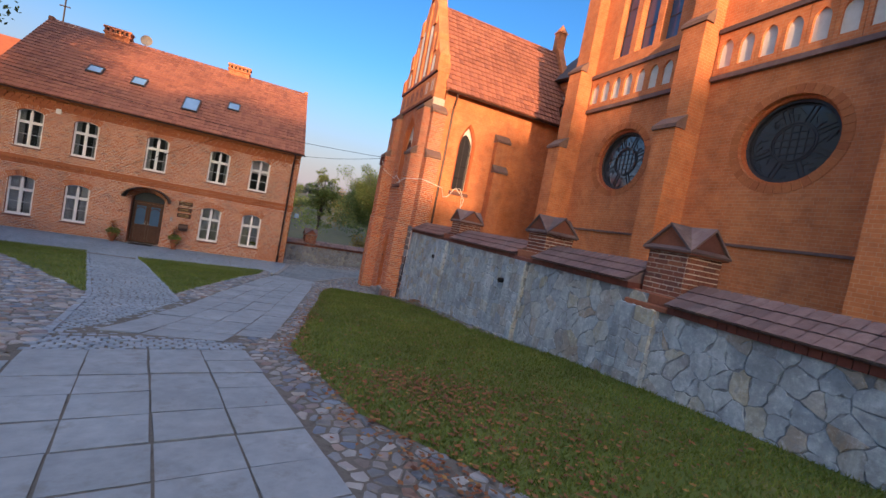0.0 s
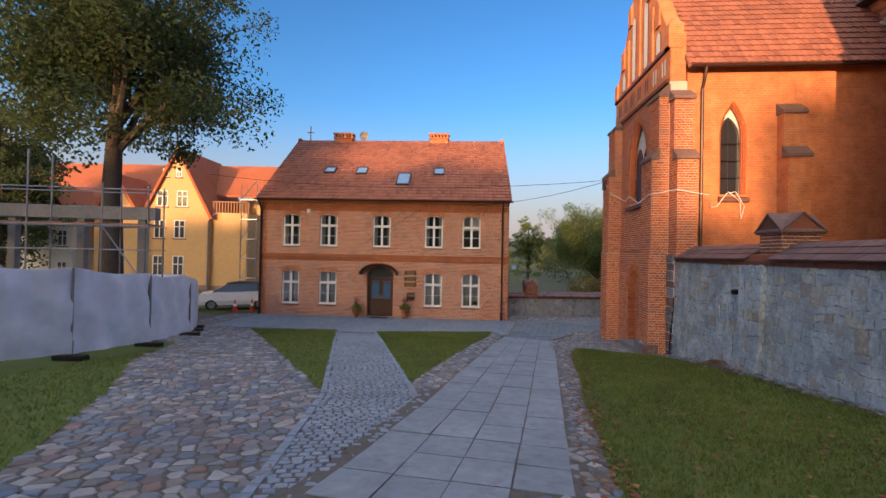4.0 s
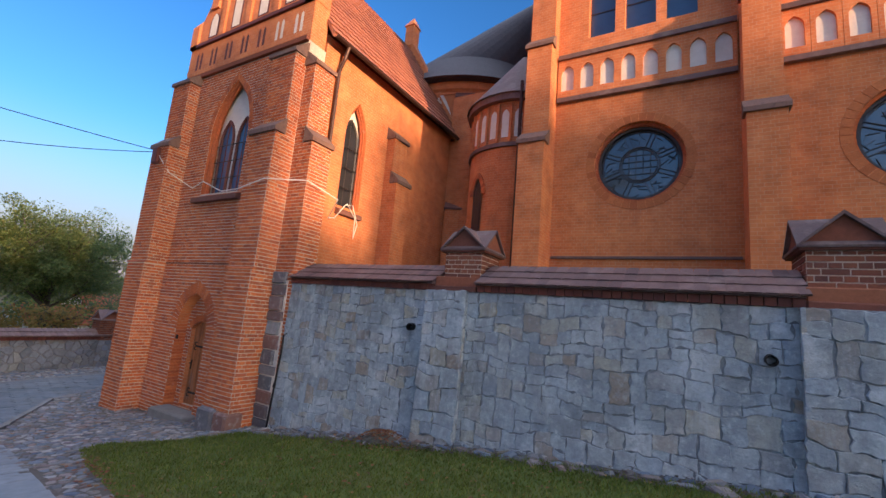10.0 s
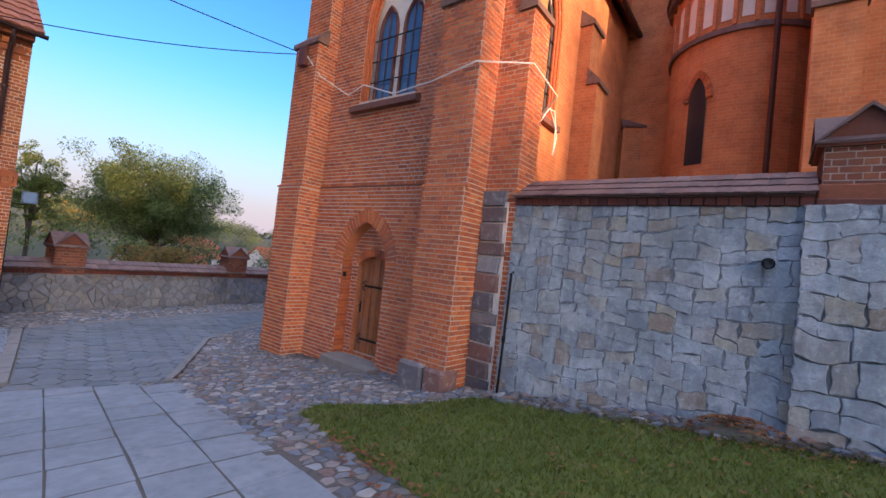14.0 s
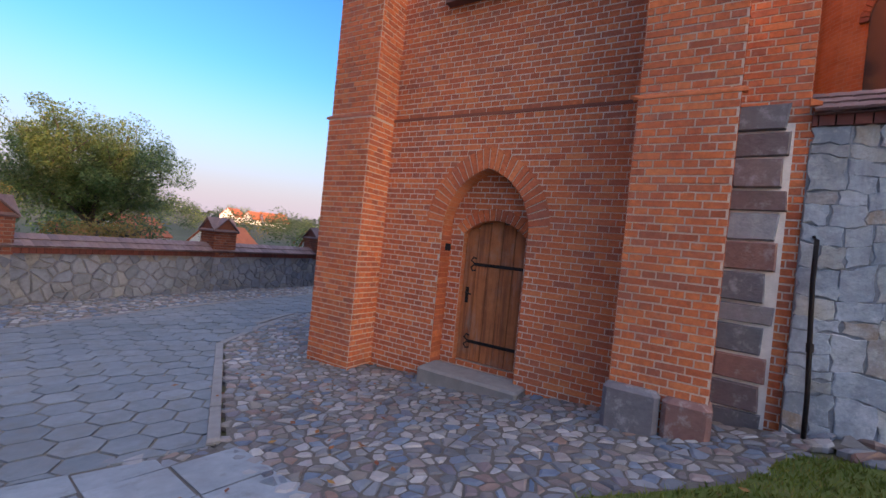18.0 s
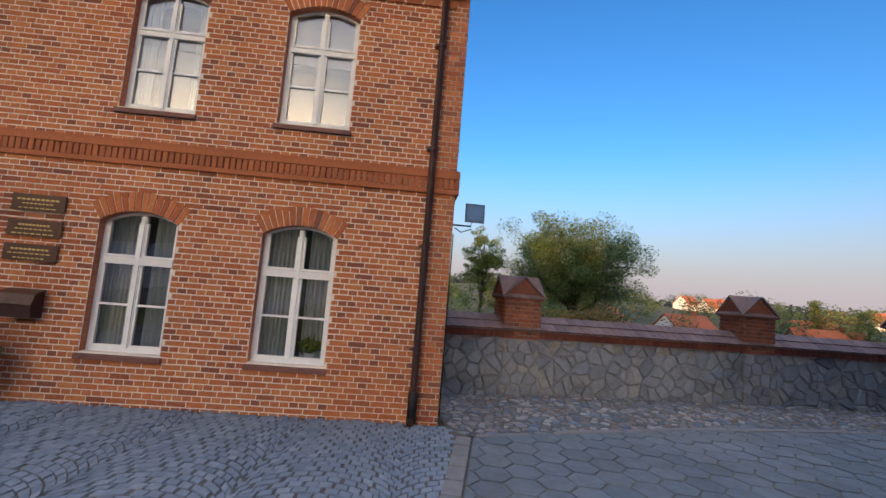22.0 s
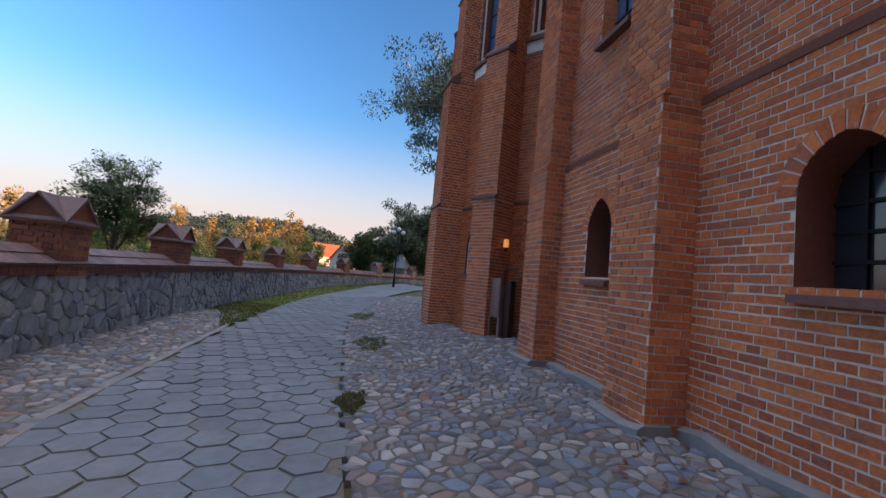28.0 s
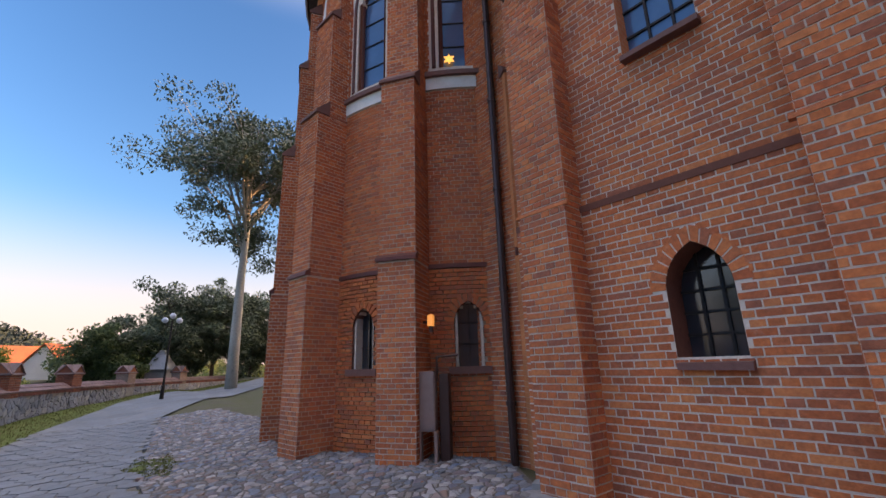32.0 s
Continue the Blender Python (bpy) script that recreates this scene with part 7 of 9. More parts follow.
blades("grass", LAWN_CLIP, 120000, .05, 1, "short green grass of the lawn by the wall", wide=.008)
for k, nm in enumerate(("lawn_west", "lawn_east", "lawn_by_car")):
    blades("grass", LAWNS[nm], 45000, .05, 2 + k, "short grass of the small lawn", wide=.009)
for k, moss in enumerate(MOSS):
    blades("grass", moss, 2500, .045, 12 + k, "tufts of dull grass between the cobbles", GRASS_DULL, wide=.008)
blades("grass", [p for p in VERGE if p[0] < 21.5], 9000, .04, 16, "short rough grass along the lane", GRASS_DULL, wide=.009)
blades("grass", VERGE, 50000, .08, 6, "rough grass of the verge", GRASS_DULL, wide=.012)
blades("grass", cut(LAWNS["lawn_far_west"], -9, 0, -1, 0), 20000, .05, 7, "short grass beside the square", wide=.01)


def litter(name, spots, count, seed, label, size=.028, mat=LEAF_LITTER):
    """Fallen leaves, each a bent little blade, strewn near a line of spots."""
    rnd = random.Random(seed)
    m = MB()
    for _ in range(count):
        k = rnd.randrange(len(spots) - 1)
        t = rnd.random()
        x = spots[k][0] * (1 - t) + spots[k + 1][0] * t + rnd.gauss(0, spots[k][2])
        y = spots[k][1] * (1 - t) + spots[k + 1][1] * t + rnd.gauss(0, spots[k][2])
        z, a, s = gz(x, y) + rnd.uniform(.035, .06), rnd.uniform(0, 6.3), size * rnd.uniform(.6, 1.5)
        c, d = math.cos(a), math.sin(a)
        pts = [(-1, 0, .1), (0, -.55, 0), (1, 0, .25), (0, .55, .3), (-.3, 0, .0)]
        m.add([(x + s * (p * c - q * d), y + s * (p * d + q * c), z + s * r * rnd.uniform(.3, 1)) for p, q, r in pts], [(0, 1, 4), (1, 2, 4), (2, 3, 4), (3, 0, 4)])
    ob = part(name, m, mat, None, label, uv=False, kind="stuff")
    return tagged(ob, label, "leaves")


litter("fallen_leaves", [(1.7, 2.0, .16), (1.05, 3.6, .16), (.62, 6.2, .12), (1.0, 8.9, .14), (1.3, 10.5, .12), (2.0, 14.8, .12), (2.6, 17.2, .1)], 900, 3, "dry red-brown leaves along the lawn edge")
litter("fallen_leaves", [(3.2, 1.0, .9), (2.8, 5.0, .9), (3.4, 10.0, 1.0), (3.6, 15.0, .7)], 900, 4, "scattered leaves on the lawn", .028)
litter("fallen_leaves", [(2.6, 1.6, .5), (2.0, 3.4, .4), (1.5, 5.0, .3), (2.6, 4.0, .7), (3.6, 3.0, .7)], 1500, 14, "brown leaves strewn thickly on the lawn edge", .026)
litter("fallen_leaves", [(5.25, 9.0, .12), (5.15, 13.0, .14), (5.1, 14.2, .16), (5.1, 16.5, .15)], 350, 5, "dark leaves gathered at the foot of the wall", .04, BARK)
heap = MB()
hr = random.Random(6)
rings = []
for k, (r, h) in enumerate(((1, -.05), (.8, .05), (.5, .12), (.15, .16))):
    rings.append([(5.22 + .24 * r * math.cos(a) * hr.uniform(.85, 1.15), 13.95 + .42 * r * math.sin(a) * hr.uniform(.85, 1.15), gz(5.2, 13.95) + h + hr.uniform(-.015, .015)) for a in np.linspace(0, 2 * math.pi, 17)[:-1]])
heap.loft(rings)
lh = tagged(part("leaf_heap", heap, JOINT_EARTH, None, "heap of dark wet leaves against the wall", uv=False), "heap of dark wet leaves against the stone wall", "leaves")
leaves_on = MB()
leafy_spots = [(hr.gauss(5.2, .16), hr.gauss(13.95, .32)) for _ in range(420)]
for x, y in leafy_spots:
    q = max(0, 1 - ((x - 5.22) / .26) ** 2 - ((y - 13.95) / .45) ** 2)
    z, a, t = gz(x, y) + .03 + .16 * q ** .7, hr.uniform(0, 6.3), hr.uniform(.02, .045)
    c, d = math.cos(a), math.sin(a)
    leaves_on.add([(x - t * c, y - t * d, z), (x + t * d * .6, y - t * c * .6, z + .012), (x + t * c, y + t * d, z + hr.uniform(0, .03)), (x - t * d * .6, y + t * c * .6, z + .015)], [(0, 1, 2, 3)])
part("leaf", leaves_on, LEAF_LITTER, lh, "dry red-brown leaves", uv=False, kind="stuff")
litter("fallen_leaves", [(3, 20, .8), (5.0, 23.2, .3), (8, 24, .8), (14, 25, .8)], 220, 8, "a few dry leaves on the cobbles", .03)

# single bricks, stones that the camera passes nearest
rs = random.Random(77)
for spare, parent, mat, turn, nm, bond in ((HOUSE_SPARE, house, BRICK_HOUSE, 0, "brick", "house"), (CHAPEL_SPARE, church, BRICK_CHURCH, -90, "brick", "church")):
    STRETCHER, HEADER = MB(), MB()
    for b, L in ((STRETCHER, BOND[bond][0] - .011), (HEADER, BOND[bond][0] / 2 - .011)):
        h = BOND[bond][1] / 2 - .0055
        b.add([(-L / 2, 0, -h), (L / 2, 0, -h), (L / 2, 0, h), (-L / 2, 0, h), (-L / 2, .03, -h), (L / 2, .03, -h), (L / 2, .03, h), (-L / 2, .03, h)], [(0, 1, 2, 3), (1, 0, 4, 5), (2, 1, 5, 6), (3, 2, 6, 7), (0, 3, 7, 4)])
    ms, mh = mesh_of("brick", STRETCHER, mat, uv=False), mesh_of("brick", HEADER, mat, uv=False)
    for long, p in spare:
        b = new(nm, ms if long else mh)
        b.parent = parent
        b.matrix_basis = pose(*p, 0, 0, turn)
n = 0
for poly, d in RET_STONES:
    u = sum(p[0] for p in poly) / len(poly)
    if -14.2 < u < -9.2:
        m = MB()
        stone(m, poly, rw_place, d + .005, .05, .035, rs)
        part("stone", m, STONE_WALL, retaining, uv=False)

# ---- chapel door and windows ----
infill = Plane(5.87, 0, -90)
leaf_o = Opening(-20.26, .95, -1.56, .28, .22, "seg", .13)
m = MB()
wall_with(m, infill, -20.98, -19.53, -2.6, 1.32, [leaf_o], -.2, 0)
part("door_surround", m, MORTAR_RED, church)
lining("reveal", infill, leaf_o, -.2, .0, BRICK_CHURCH_FAR, church)
m, rnd = MB(), random.Random(51)
bricks(m, infill, -20.98, -19.53, -2.0, 1.3, [leaf_o], rnd, proud=.005)
ring_bricks(m, infill, leaf_o, .16, rnd, proud=.014, back=-.1)
for s in (-20.95, -19.67):
    pl = Plane(5.65 - .05, -s, 0 if s > -20 else 180)
    z = -2.0
    while z < .32:
        a, b = (.0, .27)
        q = [(-s + (-.006 if s < -20 else .006))]
        x0 = 5.60
        yy = -s
        d = -.006 if s < -20 else .006
        m.add([(x0, yy + d, z + .005), (x0 + .27, yy + d, z + .005), (x0 + .27, yy + d, z + .072), (x0, yy + d, z + .072)], [(0, 1, 2, 3)] if s > -20 else [(3, 2, 1, 0)])
        z += COURSE
part("surround_brickwork", m, BRICK_CHURCH, church, uv=False, kind="stuff")
m = MB()
slab(m, CW, -20.98 + .12, -20.98 + .2, .02, .12, .05, .07)
part("lock_box", m, IRON, church, "small black iron box beside the door")
door = thing("arched_door", (5.97, 20.26, -1.56), "weathered brown plank door with iron strap hinges", "door", kind="structure")
for k in range(5):
    a, b = -.47 + k * .188, -.47 + (k + 1) * .188 - .006
    zt = 1.86 + .2 * (1 - abs((a + b) / 2) / .47) + .04
    m = MB()
    m.cham(0, .05, a, b, 0.02, zt, .006)
    part("plank", m, DOOR_OLD, door, "weathered oak plank" if k == 0 else "", uv=False)
for z in (.30, 1.42):
    m = MB()
    m.cham(-.012, .004, -.46, .30, z - .022, z + .022, .004)
    for sg in (-1, 1):
        m.tube([(-.008, .30, z), (-.008, .36, z + sg * .05), (-.008, .33, z + sg * .10), (-.008, .28, z + sg * .085)], .012, 6)
    part("strap_hinge", m, IRON, door, "black wrought-iron strap hinge")
m = MB()
m.cham(-.012, .004, .36, .41, .85, 1.08, .004)
m.tube([(-.01, .385, 1.0), (-.06, .385, 1.0), (-.065, .29, .985)], .011, 6)
part("handle", m, IRON, door, "black iron handle")
m = MB()
m.cham(5.28, 5.78, 19.5, 20.95, -1.85, -1.58, .03)
tagged(part("door_step", m, KERB, None, "worn grey stone door step"), "worn grey stone step below the chapel door", "step")
m = MB()
for x0, x1, y0, y1, zt in ((4.97, 5.4, 17.56, 17.97, -1.12), (4.95, 5.3, 17.985, 18.5, -1.10)):
    m = MB()
    m.cham(x0, x1, y0, y1, -1.8, zt, .045)
    part("footing_stone", m, GRANITE, church, "rough grey granite footing stone", uv=False)


wp = thing("iron_pipe", (5.43, 16.86, -1.42), "thin black iron pipe against the stone wall", "pipe")
m = MB()
m.tube([(-.03, 0, 0), (0, 0, .5), (.10, .03, 1.5), (.11, .03, 1.9), (.2, .04, 1.93)], .02, 8)
part("pipe", m, IRON, wp, smooth=True)
m = MB()
m.tube([(.03, .01, .88), (.04, .012, .96)], .03, 8)
part("coupling", m, IRON, wp)


def barred(parent, pl, o, depth, nv, nh, glassm, sill=True, name="window"):
    """A small window: glass, iron grid and stone sill in a deep reveal."""
    win = new(name)
    win.parent = parent
    g = MB()
    g.prism(o.outline(8, .04), pl, depth - .02, depth)
    part("glazing", g, glassm, win, "dark leaded glass", uv=False)
    b = MB()
    top = o.zs + o.rise
    for k in range(1, nv + 1):
        u = -o.w / 2 + o.w * k / (nv + 1)
        zz = o.zs
        while zz < top and (o.half(zz) or 0) > abs(u):
            zz += .02
        slab(b, pl, o.uc + u - .014, o.uc + u + .014, o.z0, zz, depth, depth + .03)
    for k in range(1, nh + 1):
        z = o.z0 + (top - o.z0) * k / (nh + 1)
        h = o.half(z) or .05
        slab(b, pl, o.uc - h, o.uc + h, z - .014, z + .014, depth, depth + .025)
    part("grille", b, IRON, win, "black iron grille", uv=False)
    if sill:
        s = MB()
        s.prism([(-o.w / 2 + .01, -.11), (o.w / 2 + .03, -.12), (o.w / 2 + .03, .0), (-o.w / 2 + .01, .0)], lambda u, v, d: pl(o.uc + u, o.z0 + v - (.05 if d > 0 and v > -.05 else 0), d), depth, .12)
        part("sill", s, SILL_STONE, win, "worn stone sill", uv=False)
    return win


for o in n_low:
    barred(church, CN, o, -.31, 2, 4, PANE_DARK)
for o in n_high:
    barred(church, CN, o, -.22, 2, 7, PANE_BLUE)


def tympanum(pl, o, lights, depth, parent, lip=.16):
    """White plaster in the window's head, lancets below and iron bars across."""
    win = new("lancet_window")
    win.parent = parent
    w = MB()
    w.prism(o.outline(10, .03), pl, depth - .06, depth - .03)
    part("plaster", w, PLASTER, win, "white plastered window head", uv=False)
    fr = MB()
    for k in range(3):
        pts = [(o.uc + o.w / 2 - k * .04, o.z0)] + o.arc(8, -k * .04) + [(o.uc - o.w / 2 + k * .04, o.z0)]
        fr.tube([pl(u, z, -.04 - k * .05) for u, z in pts], .035, 6)
    part("moulding", fr, BRICK_CHURCH, win, "moulded brick surround", uv=False)
    for u, wd, zs, rise in lights:
        q = Opening(u, wd, o.z0, zs, rise, "point")
        g = MB()
        g.prism(q.outline(8), pl, depth - .04, depth - .022)
        part("glazing", g, PANE_BLUE if len(lights) > 1 else PANE_DARK, win, "leaded lancet glass", uv=False)
        f = MB()
        pts = [(u + wd / 2, o.z0)] + q.arc(8) + [(u - wd / 2, o.z0)]
        f.tube([pl(a, z, depth) for a, z in pts], .04, 6)
        f.tube([pl(u, o.z0, depth), pl(u, zs + rise, depth)], .012, 5)
        part("lancet_frame", f, LEAD if len(lights) == 1 else BRICK_DARK, win, uv=False)
    for k in range(1, 4):
        b = MB()
        z = o.z0 + (lights[0][2] - o.z0) * k / 3.4
        b.tube([pl(o.uc - o.w / 2 + .02, z, depth + .06), pl(o.uc + o.w / 2 - .02, z, depth + .06)], .014, 5)
        part("tie_bar", b, IRON, win, "iron tie bar")
    s = MB()
    s.prism([(-o.w / 2 - lip, -.24), (o.w / 2 + lip, -.24), (o.w / 2 + lip, .02), (-o.w / 2 - lip, .02)], lambda u, v, d: pl(o.uc + u, o.z0 + v - (.14 if d > 0 and v > -.1 else 0), d), depth, .14)
    part("sill", s, SILL_STONE, win, "dark sloping sill")


tympanum(CW, cwin, [(cwin.uc - .36, .5, 5.35, .55), (cwin.uc + .36, .5, 5.35, .55)], -.22, church)
tympanum(CS, cs_win, [(cs_win.uc - .05, .62, 5.62, .62)], -.2, church, .03)
m = MB()
m.tube([(5.02, 22.42, 4.95), (5.2, 21.95, 4.35), (5.6, 21.4, 3.98), (5.58, 20.9, 4.12), (5.52, 19.9, 3.75), (5.04, 18.5, 3.55), (5.05, 17.62, 3.72), (5.6, 16.9, 3.78), (6.55, 16.9, 3.62), (6.9, 17.5, 3.3), (7.1, 17.5, 3.35), (7.35, 17.42, 3.75), (7.62, 17.42, 3.8), (7.9, 17.45, 3.35), (7.82, 17.46, 3.0)], .014, 5)
m.tube([(7.4, 17.42, 3.8), (7.75, 17.42, 3.5), (7.8, 17.45, 2.95)], .012, 5)
tagged(part("cable", m, WHITE_PAINT, None, "loose white cable hung along the chapel walls"), "loose white cable hung along the chapel walls", "cable")
m = MB()
m.cham(4.98, 5.1, 22.3, 22.55, 4.6, 5.05, .02)
part("putlog_box", m, BRICK_DARK, church)


def cable(a, b, sag, label):
    a, b = Vector(a), Vector(b)
    pts = [a.lerp(b, k / 16) - Vector((0, 0, sag * 4 * (k / 16) * (1 - k / 16))) for k in range(17)]
    m = MB()
    m.tube(pts, .011, 5)
    return tagged(part("overhead_cable", m, IRON, None, label), label, "cable", "overhead cables")


cable((5.2, 22.9, 5.05), (-.9, 27.1, 4.45), .25, "thin black cable from the chapel to the house")
cable((5.2, 22.9, 5.1), (-14.5, 24.5, 5.6), .5, "thin black cable crossing the yard")
cable((-7.1, 27.0, 2.0), (-3.2, 27.05, 4.45), .02, "thin cable slung across the house front")

# ---- house: door, canopy, plaques, post box, pots ----
def in_house(name, x, y, z, label, category, group=""):
    return thing(name, HOUSE_AT @ pose(x, y, z), label, category, group)


hd = thing("double_door", HOUSE_AT @ pose(-7.23, .38, 0), "dark brown panelled double door with glazed upper panels", "door", kind="structure")
m = MB()
m.box(-.75, -.66, -.05, .06, 0, 2.75)
m.box(.66, .75, -.05, .06, 0, 2.75)
m.box(-.66, .66, -.05, .06, 2.18, 2.28)
part("frame", m, DOOR_DARK, hd)
m = MB()
m.box(-.66, .66, -.01, .01, 2.28, 2.8)
part("fanlight", m, PANE, hd, "dark fanlight")
for sg in (-1, 1):
    lf = new("leaf")
    lf.parent = hd
    a, b = sorted((sg * .005, sg * .655))
    m = MB()
    for x0, x1, z0, z1 in ((a, b, .03, .16), (a, b, .86, 1.0), (a, b, 2.02, 2.17), (a, a + .11, .16, 2.02), (b - .11, b, .16, 2.02)):
        m.box(x0, x1, -.03, .03, z0, z1)
    part("stiles", m, DOOR_DARK, lf)
    m = MB()
    m.cham(a + .11, b - .11, -.005, .02, .16, .86, .01)
    m.cham(a + .17, b - .17, -.025, .0, .24, .78, .02)
    part("panel", m, DOOR_DARK, lf)
    m = MB()
    m.box(a + .11, b - .11, -.004, .004, 1.0, 2.02)
    part("glass", m, PANE_BLUE, lf, "frosted bluish glass")
    m = MB()
    arc = [(a + .11 + (b - a - .22) * k / 8, 1.82 + .12 * math.sin(math.pi * k / 8)) for k in range(9)]
    m.tube([(u, -.02, z) for u, z in arc], .02, 5)
    part("glazing_arch", m, DOOR_DARK, lf)
    m = MB()
    m.tube([(sg * .06, -.04, 1.0), (sg * .06, -.04, 1.2)], .012, 6)
    m.tube([(sg * .06, -.03, 1.06), (sg * .06, -.08, 1.06), (sg * .16, -.085, 1.06)], .01, 6)
    part("handle", m, STEEL, lf, "small steel handle")
mat_ = in_house("door_mat", -7.2, -.32, -.03, "dark rubber door mat on the setts", "mat")
m = MB()
m.cham(-.5, .5, -.28, .28, 0, .05, .01)
part("mat", m, IRON, mat_)
cn = in_house("door_canopy", -7.23, 0, 2.42, "brown curved canopy over the house door", "canopy")
m = MB()
arc = [(1.0 * math.cos(a), .58 * math.sin(a)) for a in np.linspace(0, math.pi, 17)]
outer = [(1.03 * math.cos(a), .61 * math.sin(a)) for a in np.linspace(0, math.pi, 17)]
m.loft([[(a[0], 0, a[1]), (b[0], 0, b[1]), (b[0], -.78, b[1]), (a[0], -.78, a[1])] for a, b in zip(arc, outer)])
part("shell", m, GUTTER, cn, "dark brown curved sheet")
m = MB()
m.tube([(u, -.78, v) for u, v in outer], .02, 6)
m.tube([(-1.02, 0, 0), (-1.02, -.78, 0)], .018, 6)
m.tube([(1.02, 0, 0), (1.02, -.78, 0)], .018, 6)
part("rim", m, IRON, cn)
for k, (z, bars) in enumerate(((2.52, 3), (2.18, 3), (1.86, 3))):
    pq = in_house("plaque", -5.5, -.02, z, "dark brown plaque with gilt lettering on the wall", "plaque", "plaques beside the door")
    m = MB()
    m.cham(-.34, .34, -.02, .0, -.11, .11, .006)
    part("board", m, DOOR_DARK, pq)
    for r in range(bars):
        m = MB()
        w = (.27, .2, .24)[(r + k) % 3]
        n = 9 - r
        for q in range(n):
            m.box(-w + 2 * w * q / n, -w + 2 * w * (q + .72) / n, -.024, -.02, .05 - r * .06 - (.024 if r == 0 else .015), .05 - r * .06)
        part("text_row", m, GILT, pq, "row of gilt letters", kind="stuff")
pb = in_house("post_box", -5.45, -.02, 1.2, "dark brown curved post box on the wall", "post box")
m = MB()
m.loft([[(x, -.18 + .02, -.17), (x, -.18, .02), (x, -.14, .11), (x, -.06, .15), (x, 0, .16), (x, 0, -.17)] for x in (-.21, .21)])
part("body", m, GUTTER, pb)
m = MB()
m.loft([[(x, -.20, .0), (x, -.16, .13), (x, -.06, .18), (x, 0, .19), (x, 0, .17), (x, -.06, .16), (x, -.14, .11), (x, -.185, .0)] for x in (-.225, .225)])
part("lid", m, DOOR_DARK, pb)
ic = in_house("intercom", -6.07, -.02, 1.55, "small grey intercom panel beside the door", "intercom")
m = MB()
m.cham(-.06, .06, -.03, 0, -.12, .12, .006)
part("panel", m, STEEL, ic)
m = MB()
m.box(-.025, .025, -.034, -.03, -.06, .0)
part("button", m, WHITE_PAINT, ic)
al = in_house("alarm_box", -11.42, -.01, 5.95, "small white alarm box under the eaves", "alarm box")
m = MB()
m.cham(-.1, .1, -.09, 0, -.12, .12, .015)
part("case", m, WHITE_PAINT, al)
fl = in_house("floodlight", .06, .35, 2.95, "blue-grey floodlight on a bracket at the corner", "floodlight")
m = MB()
m.tube([(-.06, 0, -.16), (.25, 0, -.16), (.25, 0, -.02)], .014, 6)
m.tube([(.0, .0, -.2), (.1, .02, -.26), (.26, .02, -.2)], .008, 5)
part("bracket", m, IRON, fl)
hd_ = MB()
hd_.loft([[(.13, -.16, -.13), (.42, -.16, -.13), (.42, -.12, .16), (.13, -.12, .16)], [(.17, .12, -.08), (.38, .12, -.08), (.38, .12, .1), (.17, .12, .1)]])
part("head", hd_, FLOOD, fl, "blue-grey lamp housing")
m = MB()
m.hexa([(.16, -.168, -.1), (.39, -.168, -.1), (.39, -.15, -.1), (.16, -.15, -.1), (.16, -.132, .13), (.39, -.132, .13), (.39, -.11, .13), (.16, -.11, .13)])
part("lens", m, PANE_BLUE, fl)
m = MB()
m.tube([(.02, .03, 2.6), (.02, .03, .1)], .009, 5)
part("cable", m, IRON, house, "cable run down the corner")
dish = thing("satellite_dish", HOUSE_AT @ pose(-9.75, HD / 2 + .1, HR + .05), "grey satellite dish on the ridge", "satellite dish")
m = MB()
rings = []
for r, y in ((.02, .0), (.15, -.015), (.27, -.05), (.32, -.08)):
    rings.append([(r * math.cos(a), y, .62 + r * math.sin(a)) for a in np.linspace(0, 2 * math.pi, 17)[:-1]])
m.loft(rings, caps=False)
part("reflector", m, KERB, dish)
m = MB()
m.tube([(0, .05, 0), (0, .03, .6)], .02, 6)
m.tube([(0, -.05, .32), (0, -.4, .55)], .01, 5)
part("mast", m, STEEL, dish)


def leafy(mb, centre, radius, count, size, rnd, flat=1.0):
    """Loose leaves round a centre."""
    for _ in range(count):
        d = Vector((rnd.gauss(0, 1), rnd.gauss(0, 1), rnd.gauss(0, 1))).normalized() * radius * rnd.random() ** .4
        p = Vector(centre) + Vector((d.x, d.y, d.z * flat))
        a = Vector((rnd.gauss(0, 1), rnd.gauss(0, 1), rnd.gauss(0, 1))).normalized()
        b = a.orthogonal().normalized()
        s = size * rnd.uniform(.6, 1.4)
        mb.add([p - a * s, p + b * s * .5, p + a * s, p - b * s * .5], [(0, 1, 2, 3)])


